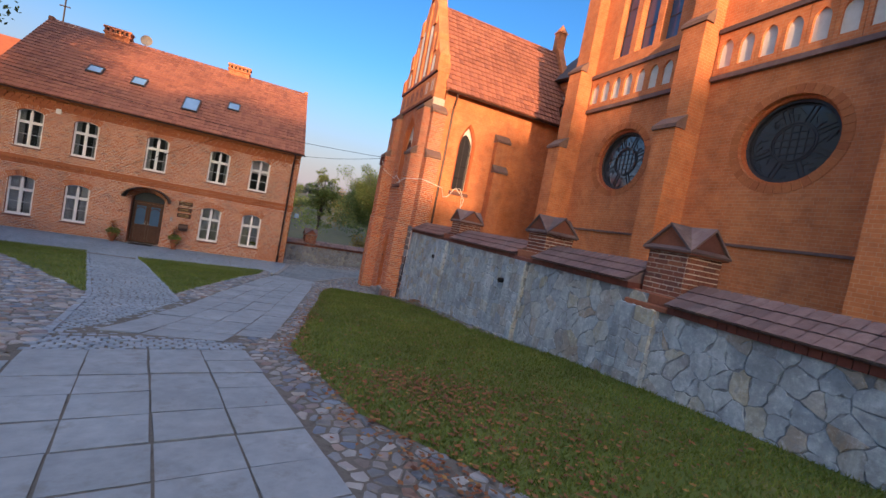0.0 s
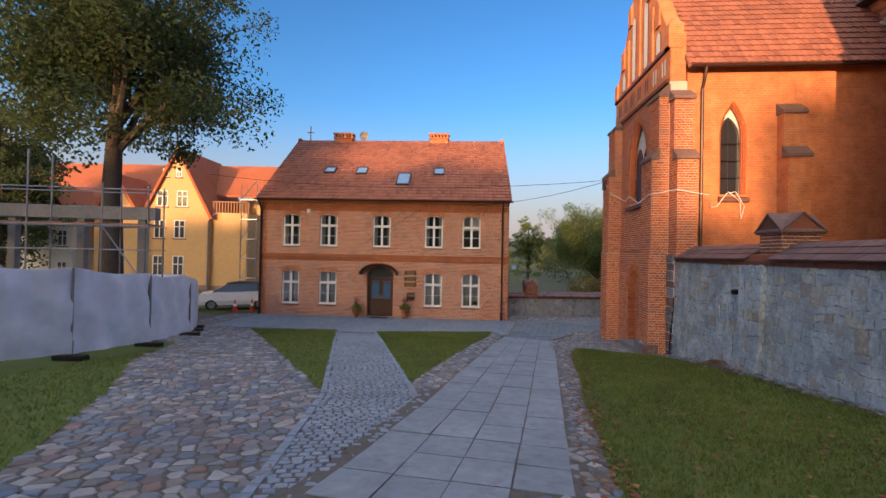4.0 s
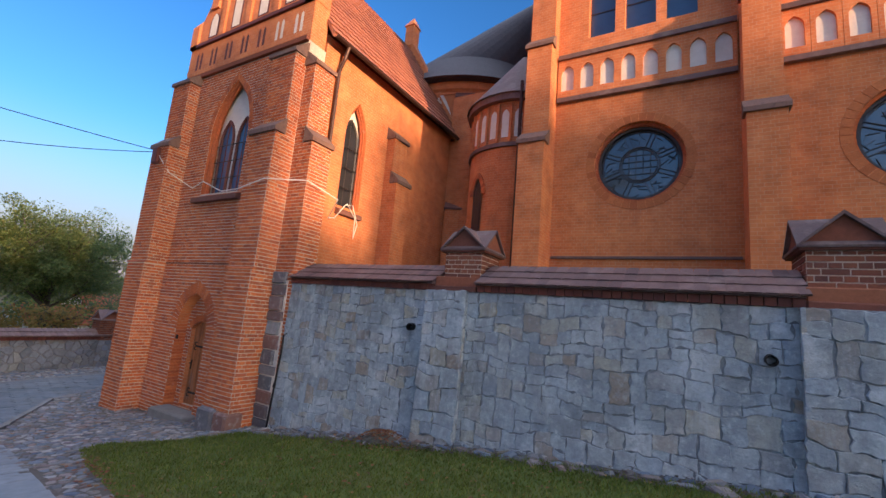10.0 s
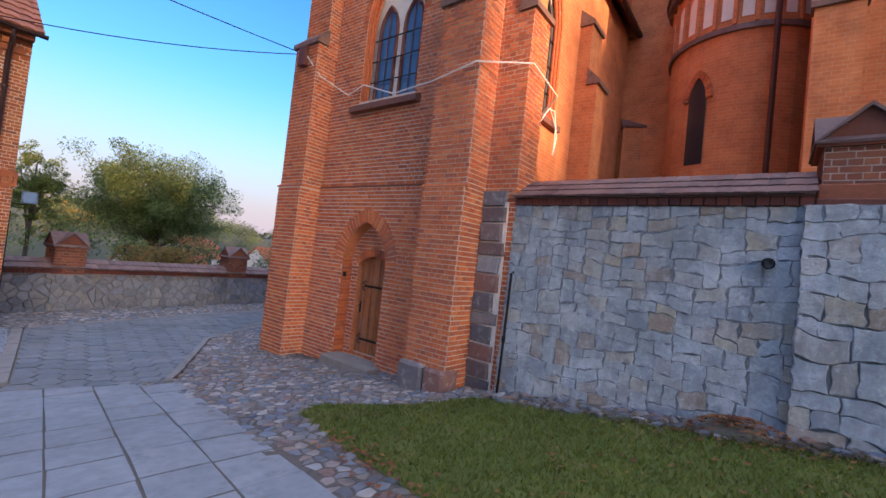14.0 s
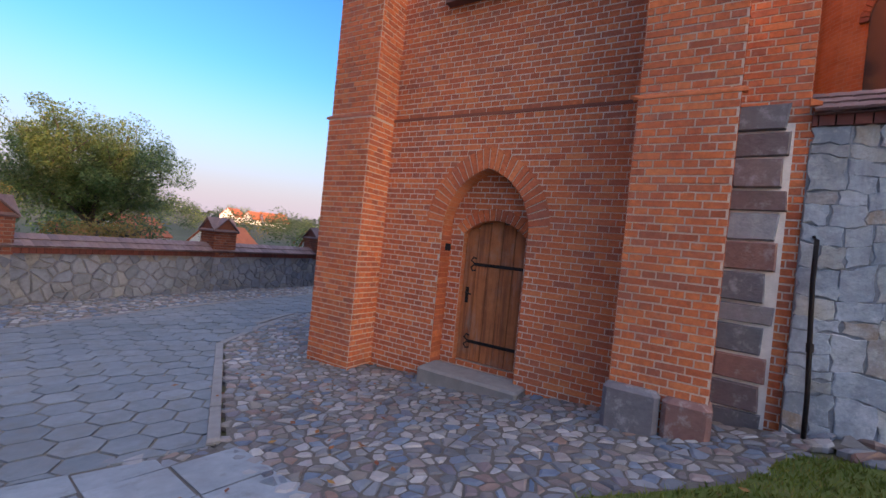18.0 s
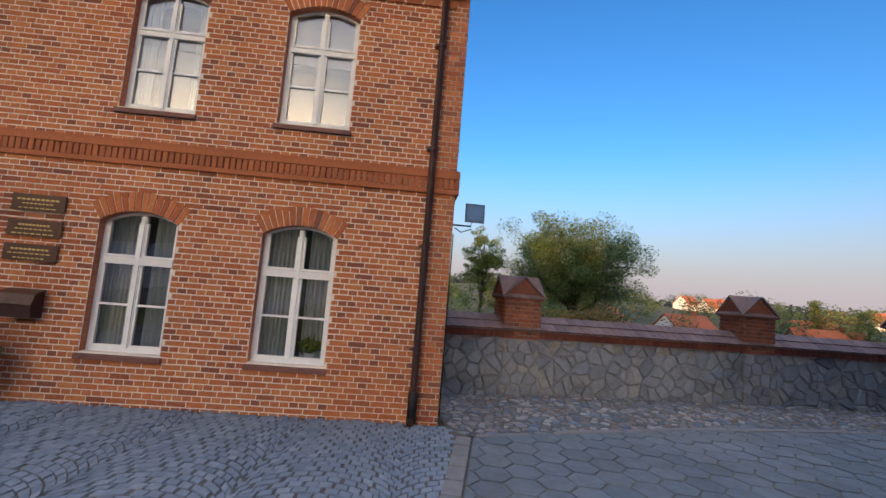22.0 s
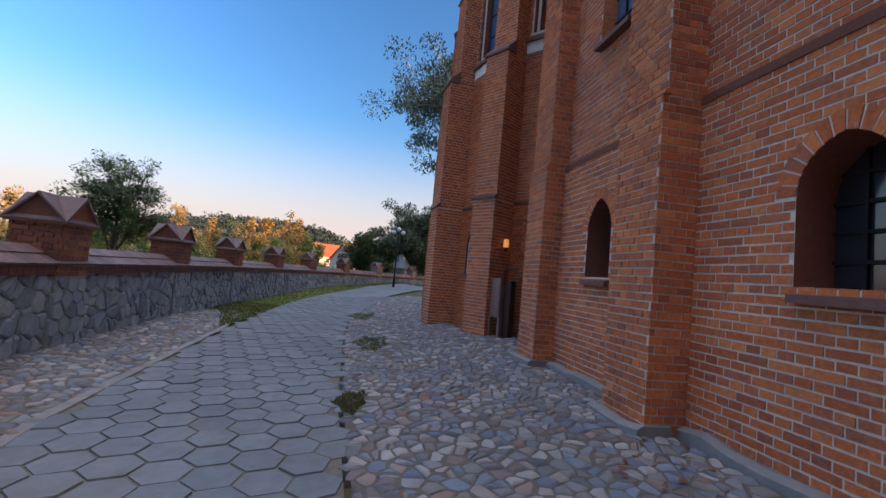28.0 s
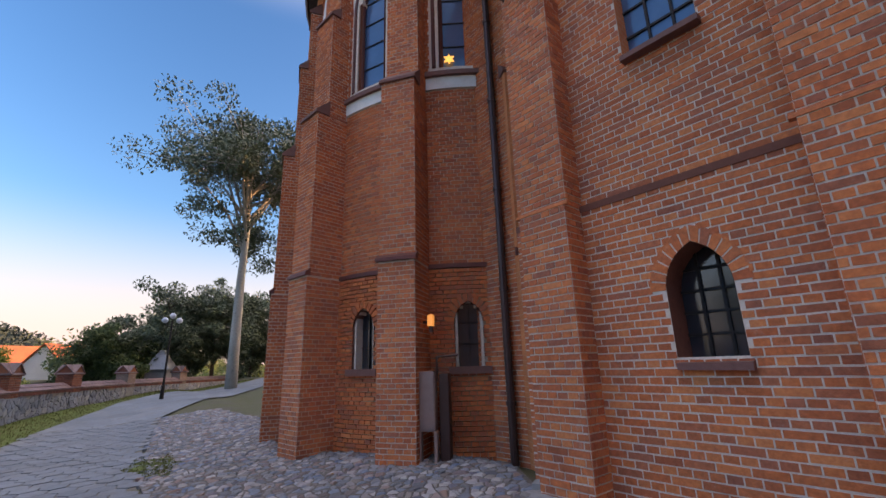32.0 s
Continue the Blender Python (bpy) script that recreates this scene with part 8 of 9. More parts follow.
for k, (x, y) in enumerate(((-8.45, -.42), (-5.72, -.42))):
    pot = in_house("plant_pot", x, y, -.06 if k else -.14, "terracotta urn with trailing flowers beside the door", "plant pot", "pots beside the door")
    m = MB()
    prof_ = ((.0, .0), (.17, .0), (.17, .06), (.10, .10), (.09, .22), (.15, .3), (.21, .42), (.2, .52), (.24, .54), (.24, .6), (.2, .6), (.18, .56))
    m.loft([[(r * math.cos(a), r * math.sin(a), z) for a in np.linspace(0, 2 * math.pi, 17)[:-1]] for r, z in prof_[1:]])
    part("urn", m, TERRACOTTA, pot, smooth=True)
    rnd = random.Random(60 + k)
    m = MB()
    leafy(m, (0, 0, .68), .33, 420, .04, rnd, .6)
    leafy(m, (.1, -.12, .52), .22, 120, .035, rnd, .8)
    part("foliage", m, LEAVES, pot, "trailing green leaves", uv=False)
    for _ in range(10):
        m = MB()
        a, r = rnd.uniform(0, 6.3), rnd.uniform(.03, .2)
        m.tube([(0, 0, .55), (r * .6 * math.cos(a), r * .6 * math.sin(a), .85), (r * math.cos(a), r * math.sin(a), rnd.uniform(1.0, 1.25))], .006, 4)
        part("stem", m, BARK, pot, uv=False)
    m = MB()
    leafy(m, (0, 0, 1.05), .24, 130, .028, rnd, .9)
    part("blossom", m, LEAF_LITTER, pot, "dark red blossom", uv=False)
ip = in_house("house_plant", -1.85, .27, .72, "green pot plant behind the window pane", "plant")
m = MB()
leafy(m, (0, 0, .16), .18, 90, .07, random.Random(5), .8)
part("leaf_mass", m, LEAVES, ip, uv=False)
m = MB()
m.loft([[(r * math.cos(a), r * math.sin(a), z) for a in np.linspace(0, 2 * math.pi, 13)[:-1]] for r, z in ((.06, -.06), (.08, .06))])
part("pot", m, WHITE_PAINT, ip)

# ---- utility box by the apse, street lamp ----
ub = thing("utility_cabinet", pose(14.08, 22.98, -1.76, 0, 0, 38), "grey-brown metal utility cabinet on legs by the apse", "cabinet")
m = MB()
m.cham(-.13, .13, -.10, .10, .52, 1.40, .012)
ub_body = part("body", m, CAB, ub, "grey-brown sheet metal body")
m = MB()
m.cham(-.11, .11, .10, .114, .56, 1.36, .004)
part("door", m, CAB, ub_body, "flush cabinet door")
# dark block added where the recess beside the cabinet lies in shade
m = MB()
m.cham(-.33, -.17, -.22, -.02, .02, 1.36, .012)
part("side_box", m, GUTTER, ub, "dark block standing for the shaded recess beside the cabinet")
for x in (-.13, .13):
    m = MB()
    m.cham(x - .025 - .01 * (x > 0), x + .025 - .01 * (x > 0), -.03, .1, .0, .52, .006)
    part("leg", m, CAB, ub)
m = MB()
m.tube([(-.15, 0, 1.25), (-.15, 0, 1.62), (-.5, .05, 1.64)], .022, 6)
part("conduit", m, GUTTER, ub)
wl = thing("wall_lamp", pose(14.13, 22.86, .36, 0, 0, 33), "small amber lamp on a bracket by the apse buttress", "lamp")
m = MB()
m.cham(-.05, .05, -.05, .05, 0, .19, .012)
part("shade", m, glow("amber_glow", (1.0, .42, .10), .10), wl)
m = MB()
m.box(.04, .16, -.02, .02, .05, .09)
m.box(-.03, .03, -.03, .03, -.1, .0)
part("arm", m, GUTTER, wl, "dark bracket")
st = thing("lit_star", pose(14.16, 22.215, 5.98, 0, 0, 47), "small glowing paper star in the apse window", "star lamp")
m = MB()
m.prism([((.12 if k % 2 else .06) * math.cos(math.pi * k / 6), (.12 if k % 2 else .06) * math.sin(math.pi * k / 6)) for k in range(12)], lambda u, v, d: (u, d, v), -.02, .02)
part("star", m, glow("star_glow", (1.0, .50, .10), .2), st)
sl_ = thing("street_lamp", (32.8, 24.0, gz(32.8, 24.0)), "dark iron street lamp with three pale globes on the verge", "street lamp")
m = MB()
m.tube([(0, 0, 0), (0, 0, .6), (0, 0, .66), (0, 0, 3.6)], [.09, .075, .05, .035], 10)
part("post", m, IRON, sl_)
GLOBE = material("frosted_globe", ((.55, .60, .66), (.48, .53, .60)), .35, 6, .05, 40, spec=.5, stain=.15)
for x, y, z in ((.02, .3, 3.62), (-.02, -.3, 3.62), (0, 0, 3.84)):
    m = MB()
    if y:
        m.tube([(0, 0, 3.3), (x, y * .7, 3.36), (x, y, 3.48)], .018, 6)
        part("arm", m, IRON, sl_)
    m = MB()
    m.loft([[(x + .14 * math.sin(f) * math.cos(a), y + .14 * math.sin(f) * math.sin(a), z - .14 * math.cos(f)) for a in np.linspace(0, 2 * math.pi, 13)[:-1]] for f in np.linspace(.25, 3.0, 8)])
    part("globe", m, GLOBE, sl_, "pale frosted globe", smooth=True)
sh = thing("garden_shed", pose(45.2, 22.6, far_ground(45.2, 22.6), 0, 0, -30), "small pale shed with a pointed roof beyond the wall", "shed")
m = MB()
m.box(-.68, .68, -.68, .68, -.3, 1.5)
part("body", m, KERB, sh)
m = MB()
m.loft([[(-.8, -.8, 1.46), (.8, -.8, 1.46), (.8, .8, 1.46), (-.8, .8, 1.46)], [(-.8, -.8, 1.52), (.8, -.8, 1.52), (.8, .8, 1.52), (-.8, .8, 1.52)], [(-.12, -.12, 2.85), (.12, -.12, 2.85), (.12, .12, 2.85), (-.12, .12, 2.85)]])
part("roof", m, STEEL, sh, "pale sheet metal roof")


def small_window(parent, pl, u, z, w, h, lit=None):
    win = new("window")
    win.parent = parent
    m = MB()
    for a0, a1, b0, b1 in ((0, w, 0, .08), (0, w, h - .08, h), (0, .08, .08, h - .08), (w - .08, w, .08, h - .08), (w / 2 - .04, w / 2 + .04, .08, h - .08), (.08, w - .08, h * .62, h * .62 + .07)):
        slab(m, pl, u + a0, u + a1, z + b0, z + b1, -.02, .05)
    part("frame", m, WHITE_PAINT, win)
    m = MB()
    slab(m, pl, u + .04, u + w - .04, z + .04, z + h - .04, -.02, .02)
    part("pane", m, PANE, win)
    m = MB()
    slab(m, pl, u - .1, u + w + .1, z - .1, z, -.02, .1)
    part("sill", m, SILL_STONE, win)


# ---- trees ----
def tree(name, at, height, trunk, crown, seed, leaves, label, base=None, count=5200, size=.16, r0=.28, spread_=1.0, limbs=11, gap=.55, bark=None, clumps_each=14):
    """Trunk and limbs that taper, and leaves in clumps at the twigs' ends. crown: (centre height, radius across, radius up)."""
    rnd, bark = random.Random(seed), bark or BARK
    t = thing(name, at, label, "tree")
    cz, rx, rzz = crown
    m = MB()
    wob = [(rnd.uniform(-.15, .15), rnd.uniform(-.15, .15)) for _ in range(6)]
    pts = [(wob[k][0] * k / 5, wob[k][1] * k / 5, height * .9 * k / 5) for k in range(6)]
    m.tube(pts, [r0 * (1.25 - k * .2) for k in range(6)], 9)
    tr = part("trunk", m, bark, t, "grey bark trunk", smooth=True, uv=False)
    ends = []
    for k in range(limbs):
        lm = MB()
        z0 = trunk + (height * .75 - trunk) * rnd.random()
        a = 2.4 * k + rnd.uniform(-.4, .4)
        lift = rnd.uniform(-.6, .85)
        f = Vector((rx * math.cos(a), rx * math.sin(a), 0)) * rnd.uniform(.5, .9) * math.sqrt(1 - lift * lift)
        zt = cz + rzz * lift
        s, e = Vector((0, 0, z0)), Vector((f.x, f.y, max(zt, z0 + .2)))
        mid = s.lerp(e, .5) + Vector((rnd.uniform(-.3, .3), rnd.uniform(-.3, .3), rnd.uniform(0, .5)))
        lm.tube([s, mid, e], [r0 * .42, r0 * .25, r0 * .08], 6)
        ends += [mid.lerp(e, .5), e]
        for _ in range(3):
            q = mid.lerp(e, rnd.uniform(0, .9))
            w = q + Vector((rnd.gauss(0, 1), rnd.gauss(0, 1), rnd.gauss(.3, .8))) * rx * .26
            lm.tube([q, w], [r0 * .14, r0 * .04], 5)
            ends.append(w)
        part("limb", lm, bark, tr, uv=False)
    cr = MB()
    clumps = [e for e in ends]
    while len(clumps) < limbs * clumps_each:
        d = Vector((rnd.gauss(0, 1), rnd.gauss(0, 1), rnd.gauss(0, 1))).normalized()
        r = rnd.uniform(gap, 1.0)
        clumps.append(Vector((d.x * rx * r, d.y * rx * r, cz + d.z * rzz * r)))
    per = max(8, count // len(clumps))
    for c in clumps:
        leafy(cr, c, max(.55, rx * .2) * rnd.uniform(.7, 1.4), per, size, rnd, .75)
    part("crown", cr, leaves, t, "uneven leafy crown", uv=False)
    return t


tree("broad_tree", (17.0, 66.2, -8.5), 16.6, 6.4, (12.2, 7.3, 4.8), 1, LEAVES_LIGHT, "broad green tree with yellowing leaves beyond the wall", count=60000, size=.12, limbs=26, gap=.5, r0=.4, clumps_each=9)
tree("slender_tree", (7.4, 69.0, -8.5), 16.5, 6.0, (11.2, 2.7, 5.2), 2, LEAVES, "slender dark tree beyond the wall", count=11000, size=.11, r0=.2, gap=.1)
tree("broad_tree", (12.5, 52.0, -8.0), 8.0, 2.0, (5.0, 3.2, 2.6), 3, LEAVES_WARM, "yellowing tree lower down the slope", count=6000, size=.12)
tree("orchard_tree", (33.5, 41.0, -8.0), 13.0, 6.0, (10.2, 2.6, 2.9), 4, LEAVES_DARK, "dark rounded tree beyond the wall", count=15000, size=.09, r0=.2, gap=.25)
tree("tall_tree", (38.5, 19.6, gz(38.5, 19.6)), 19.5, 8.0, (13.6, 5.7, 6.5), 5, LEAVES_SHADE, "tall slender tree with a pale trunk behind the apse", count=30000, size=.12, r0=.3, limbs=22, gap=.3, bark=BARK_PALE, clumps_each=6)
for bx, by, bh, br_, bs in ((45.6, 25.6, 5.4, 2.7, 6), (46.8, 22.4, 8.0, 3.4, 7), (48.6, 18.6, 8.2, 3.4, 16), (50.5, 15.0, 8.0, 3.6, 17)):
    tree("bushy_tree", (bx, by, far_ground(bx, by)), bh + .8, .6, (bh * .5, br_, bh * .5), bs, LEAVES_SHADE if bs > 6 else LEAVES_DARK, "bushy dark tree beyond the end of the yard wall", count=22000, size=.12, r0=.14, gap=.3)
tree("old_lime_tree", (-17.9, 22.4, -1.9), 18.5, 6.8, (13.2, 6.6, 5.7), 8, LEAVES_DARK, "large old tree with dark leaves beside the building site", count=60000, size=.105, r0=.46, limbs=20, gap=.2)

tree("old_fir_tree", (-37.0, 33.2, -2.0), 16.0, 2.0, (7.6, 4.4, 7.2), 21, LEAVES_DARK, "tall dense dark tree beyond the square", count=26000, size=.13, r0=.3, limbs=18, gap=.2)
gh = thing("grey_house", pose(-37.4, 41.0, -2.2), "plain grey rendered house with a red roof", "house")
m = MB()
m.box(-2.6, 2.6, -4.0, 3.0, 0, 6.4)
part("wall", m, PLASTER, gh)
for sg in (-1, 1):
    m = MB()
    m.hexa([(sg * 3.0, -4.3, 6.1), (sg * 3.0, 3.3, 6.1), (0, 3.3, 9.0), (0, -4.3, 9.0), (sg * 3.0, -4.3, 6.35), (sg * 3.0, 3.3, 6.35), (0, 3.3, 9.25), (0, -4.3, 9.25)])
    part("roof", m, FAR_ROOF, gh, uv=False)
for z in (1.2, 3.9):
    small_window(gh, Plane(0, -4.0, 0), 1.2, z, .9, 1.4)
m = MB()
m.box(-12, -2.6, -3.2, -2.9, 0, 2.3)
part("yard_wall", m, BRICK_HOUSE_FAR, gh, "low brick yard wall")

# far woods as one stuff, with uneven crowns
rnd = random.Random(91)
for mat, nm, lab, share in ((LEAVES_DARK, "far_woods", "dark green woods across the valley", 0), (LEAVES_WARM, "far_woods", "autumn trees across the valley", 1), (LEAVES, "far_woods", "green trees across the valley", 2)):
    m = MB()
    for _ in range((190, 45, 70)[share]):
        a = radians(rnd.uniform(-25, 130))
        r = rnd.uniform(85, 180) if rnd.random() < .5 else rnd.uniform(180, 420)
        x, y = 6 + r * math.cos(a), 28 + r * math.sin(a)
        if y < 36 and x < 62:
            continue
        z = far_ground(x, y)
        s = rnd.uniform(2.6, 5.2) * (1 + r / 500)
        for _ in range(6):
            leafy(m, (x + rnd.gauss(0, s * .45), y + rnd.gauss(0, s * .45), z + s * rnd.uniform(.4, 1.4)), s * .6, 90, s * .065, rnd, .9)
    tagged(part(nm, m, mat, None, lab, uv=False, kind="stuff"), lab, "woods")
for nm, lab, mat, az, tall in (("autumn_grove", "orange autumn trees on the slope beyond the wall", LEAVES_ORANGE, (8.6, 9.6, 12.4, 14.2, 15.6, 18.5, 22, 26.5, 31, 36), 1.0), ("green_grove", "green trees on the slope beyond the wall", LEAVES, (5.5, 6.8, 7.6, 10.6, 11.4, 13.2, 16.8, 17.6, 20, 21, 23.4, 25, 28, 29.5, 33, 34.5, 38, 40, 43, 47), .66)):
    m = MB()
    for q, a in enumerate(az):
        r = 112 + 9 * (q % 3) - 14 * (tall < 1)
        x, y = 8 + r * math.cos(radians(a)), 27 + r * math.sin(radians(a))
        z, h = far_ground(x, y), 17.5 * tall * rnd.uniform(.86, 1.06)
        w = h * rnd.uniform(.15, .2)
        m.tube([(x, y, z), (x + .3, y, z + h * .8)], [.3, .1], 6)
        for c in range(26):
            t = rnd.uniform(.22, 1)
            e = w * math.sin(math.pi * min(1, .18 + .82 * t)) + .5
            leafy(m, (x + rnd.gauss(0, e * .5), y + rnd.gauss(0, e * .5), z + h * t), h * .085, 70, h * .02, rnd, .9)
    tagged(part(nm, m, mat, None, lab, uv=False, kind="stuff"), lab, "woods")
# hill woods, with their shade put into the leaf colour
m = MB()
for _ in range(900):
    x, y = rnd.uniform(330, 620), rnd.uniform(20, 400)
    leafy(m, (x, y, far_ground(x, y) + rnd.uniform(1, 6)), 7, 26, 1.7, rnd, .8)
tagged(part("hill_woods", m, WOODS_SHADED, None, "woods on the eastern hill, darkened as if unlit", uv=False, kind="stuff"), "woods on the eastern hill, darkened as if unlit", "woods")
m = MB()
for k in range(1100):
    a = radians(-30 + 205 * k / 1100)
    r = rnd.uniform(560, 640)
    x, y = 6 + r * math.cos(a), 28 + r * math.sin(a)
    leafy(m, (x, y, far_ground(x, y) + rnd.uniform(2, 9)), 8, 14, 3.0, rnd, .8)
tagged(part("far_forest_ridge", m, WOODS_SHADED, None, "distant forest on the hills", uv=False, kind="stuff"), "distant forest on the hills", "woods")


def cottage(x, y, turn, w, d, h, rise, group="far houses"):
    c = thing("far_house", pose(x, y, far_ground(x, y) - .3, 0, 0, turn), "pale distant house with an orange tiled roof", "house", group)
    m = MB()
    m.box(-w / 2, w / 2, -d / 2, d / 2, 0, h)
    m.prism([(-d / 2, h), (d / 2, h), (0, h + rise)], lambda u, v, q: (q, u, v), -w / 2, w / 2)
    part("wall", m, PLASTER, c)
    for sg in (-1, 1):
        m = MB()
        m.hexa([(-w / 2 - .4, sg * (d / 2 + .4), h - .25), (w / 2 + .4, sg * (d / 2 + .4), h - .25), (w / 2 + .4, 0, h + rise), (-w / 2 - .4, 0, h + rise), (-w / 2 - .4, sg * (d / 2 + .4), h), (w / 2 + .4, sg * (d / 2 + .4), h), (w / 2 + .4, 0, h + rise + .25), (-w / 2 - .4, 0, h + rise + .25)])
        part("roof", m, FAR_ROOF, c, uv=False)
    for k in range(3):
        win = new("window")
        win.parent = c
        m = MB()
        m.box(-w / 2 + w * (k + .5) / 3 - .5, -w / 2 + w * (k + .5) / 3 + .5, -d / 2 - .04, -d / 2, h * .4, h * .75)
        part("pane", m, PANE, win)
    m = MB()
    m.box(w * .2, w * .2 + .7, -.3, .3, h + rise - .6, h + rise + 1.0)
    part("chimney", m, TERRACOTTA, c)


for x, y, t, w, d, h, r in ((58, 112, 20, 12, 8, 4, 4), (76, 98, -15, 11, 8, 4, 4), (92, 118, 5, 12, 8, 4.5, 4), (112, 92, -30, 12, 9, 4, 4), (44, 124, 35, 14, 9, 3.5, 4.5), (36, 118, 10, 15, 9, 1.6, 3.6), (128, 66, 12, 13, 9, 4, 4), (156, 35, -62, 18, 10, 5.5, 4.5), (134, 28.6, -40, 12, 9, 4.2, 5.0), (140, 110, 0, 12, 8, 4, 4), (170, 80, 20, 12, 8, 4, 4)):
    cottage(x, y, t, w, d, h * .6, r * .9)
FAR_VILLAGE = ((192, 295, 10, 1.2), (200, 286, -15, 1.3), (180, 304, 30, 1.2), (258, 234, 5, 1.3), (250, 241, -20, 1.2), (268, 226, 25, 1.2), (333, 32, 10, 1.3), (343, 25, -15, 1.2))
for x, y, t, k in FAR_VILLAGE:
    cottage(x, y, t, 13 * k, 9 * k, 3.2 * k, 4.6 * k)

# ---- yellow building, building site, car ----
yb = thing("yellow_building", pose(-24.4, 39.7, -2.0, 0, 0, 4), "yellow rendered building with gables and red roofs", "building")
YF = Plane(0, 0, 0)


m = MB()
m.prism([(-5.9, -.4), (0, -.4), (0, 7.0), (-2.95, 12.5), (-5.9, 7.0)], YF, -7, 0)
part("wall", m, YELLOW_WALL, yb, "gabled wall of yellow render")
m = MB()
m.box(0, 3.3, .35, 9, -.4, 7.0)
part("wall", m, YELLOW_WALL, yb, "flat-roofed wing of yellow render")
m = MB()
m.box(-32, -5.9, 1.0, 12, -.4, 7.2)
part("wall", m, YELLOW_WALL, yb)
m = MB()
m.prism([(-9.5, -.4), (-5.7, -.4), (-5.7, 6.9), (-7.55, 9.7), (-9.5, 6.9)], YF, -2, 1.1)
part("annex", m, YELLOW_WALL, yb, "small gabled annex")
for pts, d0, d1 in (([(-6.3, 6.4), (-2.95, 12.8), (.4, 6.4), (.1, 6.4), (-2.95, 12.4), (-6.0, 6.4)], -7.2, .3), ([(-9.9, 6.4), (-7.55, 10.1), (-5.3, 6.4), (-5.6, 6.4), (-7.55, 9.6), (-9.6, 6.4)], -2.4, 1.35)):
    m = MB()
    m.prism(pts, YF, d0, d1)
    part("roof", m, FAR_ROOF, yb, "red tiled gable roof", uv=False)
for x0, x1, y0, y1, z0, z1 in ((-32.4, -5.0, .6, 6.6, 7.0, 12.2), (-5.0, 6.2, 2.6, 6.6, 8.7, 12.2)):
    m = MB()
    m.hexa([(x0, y0, z0), (x1, y0, z0), (x1, y1, z1), (x0, y1, z1), (x0, y0, z0 + .2), (x1, y0, z0 + .2), (x1, y1, z1 + .3), (x0, y1, z1 + .3)])
    part("roof", m, FAR_ROOF, yb, "red tiled roof", uv=False)
m = MB()
m.box(3.3, 6.0, 5.6, 11, -.4, 8.7)
m.box(0, 3.3, 5.6, 9, 7.0, 8.7)
part("wall", m, YELLOW_WALL, yb)
for u in (-4.85, -3.05):
    small_window(yb, YF, u + .05, 7.45, 1.0, 1.45)
    small_window(yb, YF, u - .15, 4.6, 1.0, 1.65)
    small_window(yb, YF, u - .2, .95, 1.0, 2.1)
for u in (-4.3, -3.1):
    small_window(yb, YF, u, 10.1, .5, .75)
small_window(yb, Plane(0, -1.1, 0), -8.4, 3.2, 1.3, 3.6)
for k in range(13):
    m = MB()
    m.box(.06 + k * .265, .16 + k * .265, .4, .45, 7.0, 7.95)
    part("rail_slat", m, WOODRAIL, yb, "wooden balcony slat" if k == 0 else "", uv=False)
m = MB()
m.box(0, 3.3, .38, .47, 7.95, 8.05)
part("balcony_rail", m, WOODRAIL, yb, "wooden balcony rail", uv=False)
m = MB()
m.tube([(.5, .1, 6.9), (.05, .05, 6.6), (-.05, -.1, 6.2), (-.05, -.1, 0)], .08, 8)
part("downpipe", m, STEEL, yb)
for y, h in ((-.06, .45), (.29, .4)):
    m = MB()
    m.box(-5.9 if y < 0 else .02, 0 if y < 0 else 3.3, y, y + .06, -.3, h)
    part("plinth", m, STONE_CAP, yb, "grey rubble plinth")
tower = thing("stair_scaffold", pose(-20.4, 39.2, -2.0), "steel stair scaffold at the end of the yellow building", "scaffold")
for x, y in ((-.5, -.5), (.9, -.5), (.9, .5), (-.5, .5)):
    m = MB()
    m.tube([(x, y, 0), (x, y, 9.4)], .04, 6)
    part("standard", m, STEEL, tower)
for k in range(5):
    m = MB()
    m.cham(-.55, .95, -.55, .55, 1.7 * k + 1.2, 1.7 * k + 1.28, .01)
    part("platform", m, STEEL, tower)
    m = MB()
    m.tube([(-.5, -.52, 1.7 * k + 1.25), (.9, -.52, 1.7 * k + 2.9)], .035, 5)
    part("brace", m, STEEL, tower)
bt = thing("bell_tower", pose(-17.2, 44.5, -2.0), "open white metal bell tower with a cross", "tower")
for x, y in ((-.6, -.6), (.6, -.6), (.6, .6), (-.6, .6)):
    m = MB()
    m.box(x - .08, x + .08, y - .08, y + .08, 0, 13.2)
    part("post", m, PLASTER, bt)
m = MB()
for k in range(8):
    m.box(-.68, .68, -.68, .68, 1.5 * k + 1, 1.5 * k + 1.12)
m.loft([[(-.8, -.8, 13.2), (.8, -.8, 13.2), (.8, .8, 13.2), (-.8, .8, 13.2)], [(-.8, .4, 14.4), (.8, .4, 14.4), (.8, .8, 14.4), (-.8, .8, 14.4)]])
part("platform", m, PLASTER, bt)
m = MB()
m.box(-.04, .04, -.04, .04, 14.2, 16.2)
m.box(-.35, .35, -.04, .04, 15.5, 15.58)
part("cross", m, IRON, bt)

FENCE = ((-11.2, 7.5), (-10.2, 9.8), (-9.35, 12.1), (-9.55, 14.6), (-10.5, 17.6), (-11.6, 19.4), (-12.9, 21.4), (-16.0, 22.4))
fence = thing("site_fence", (-10, 13, -1), "pale tarpaulin fence round the building site", "fence")
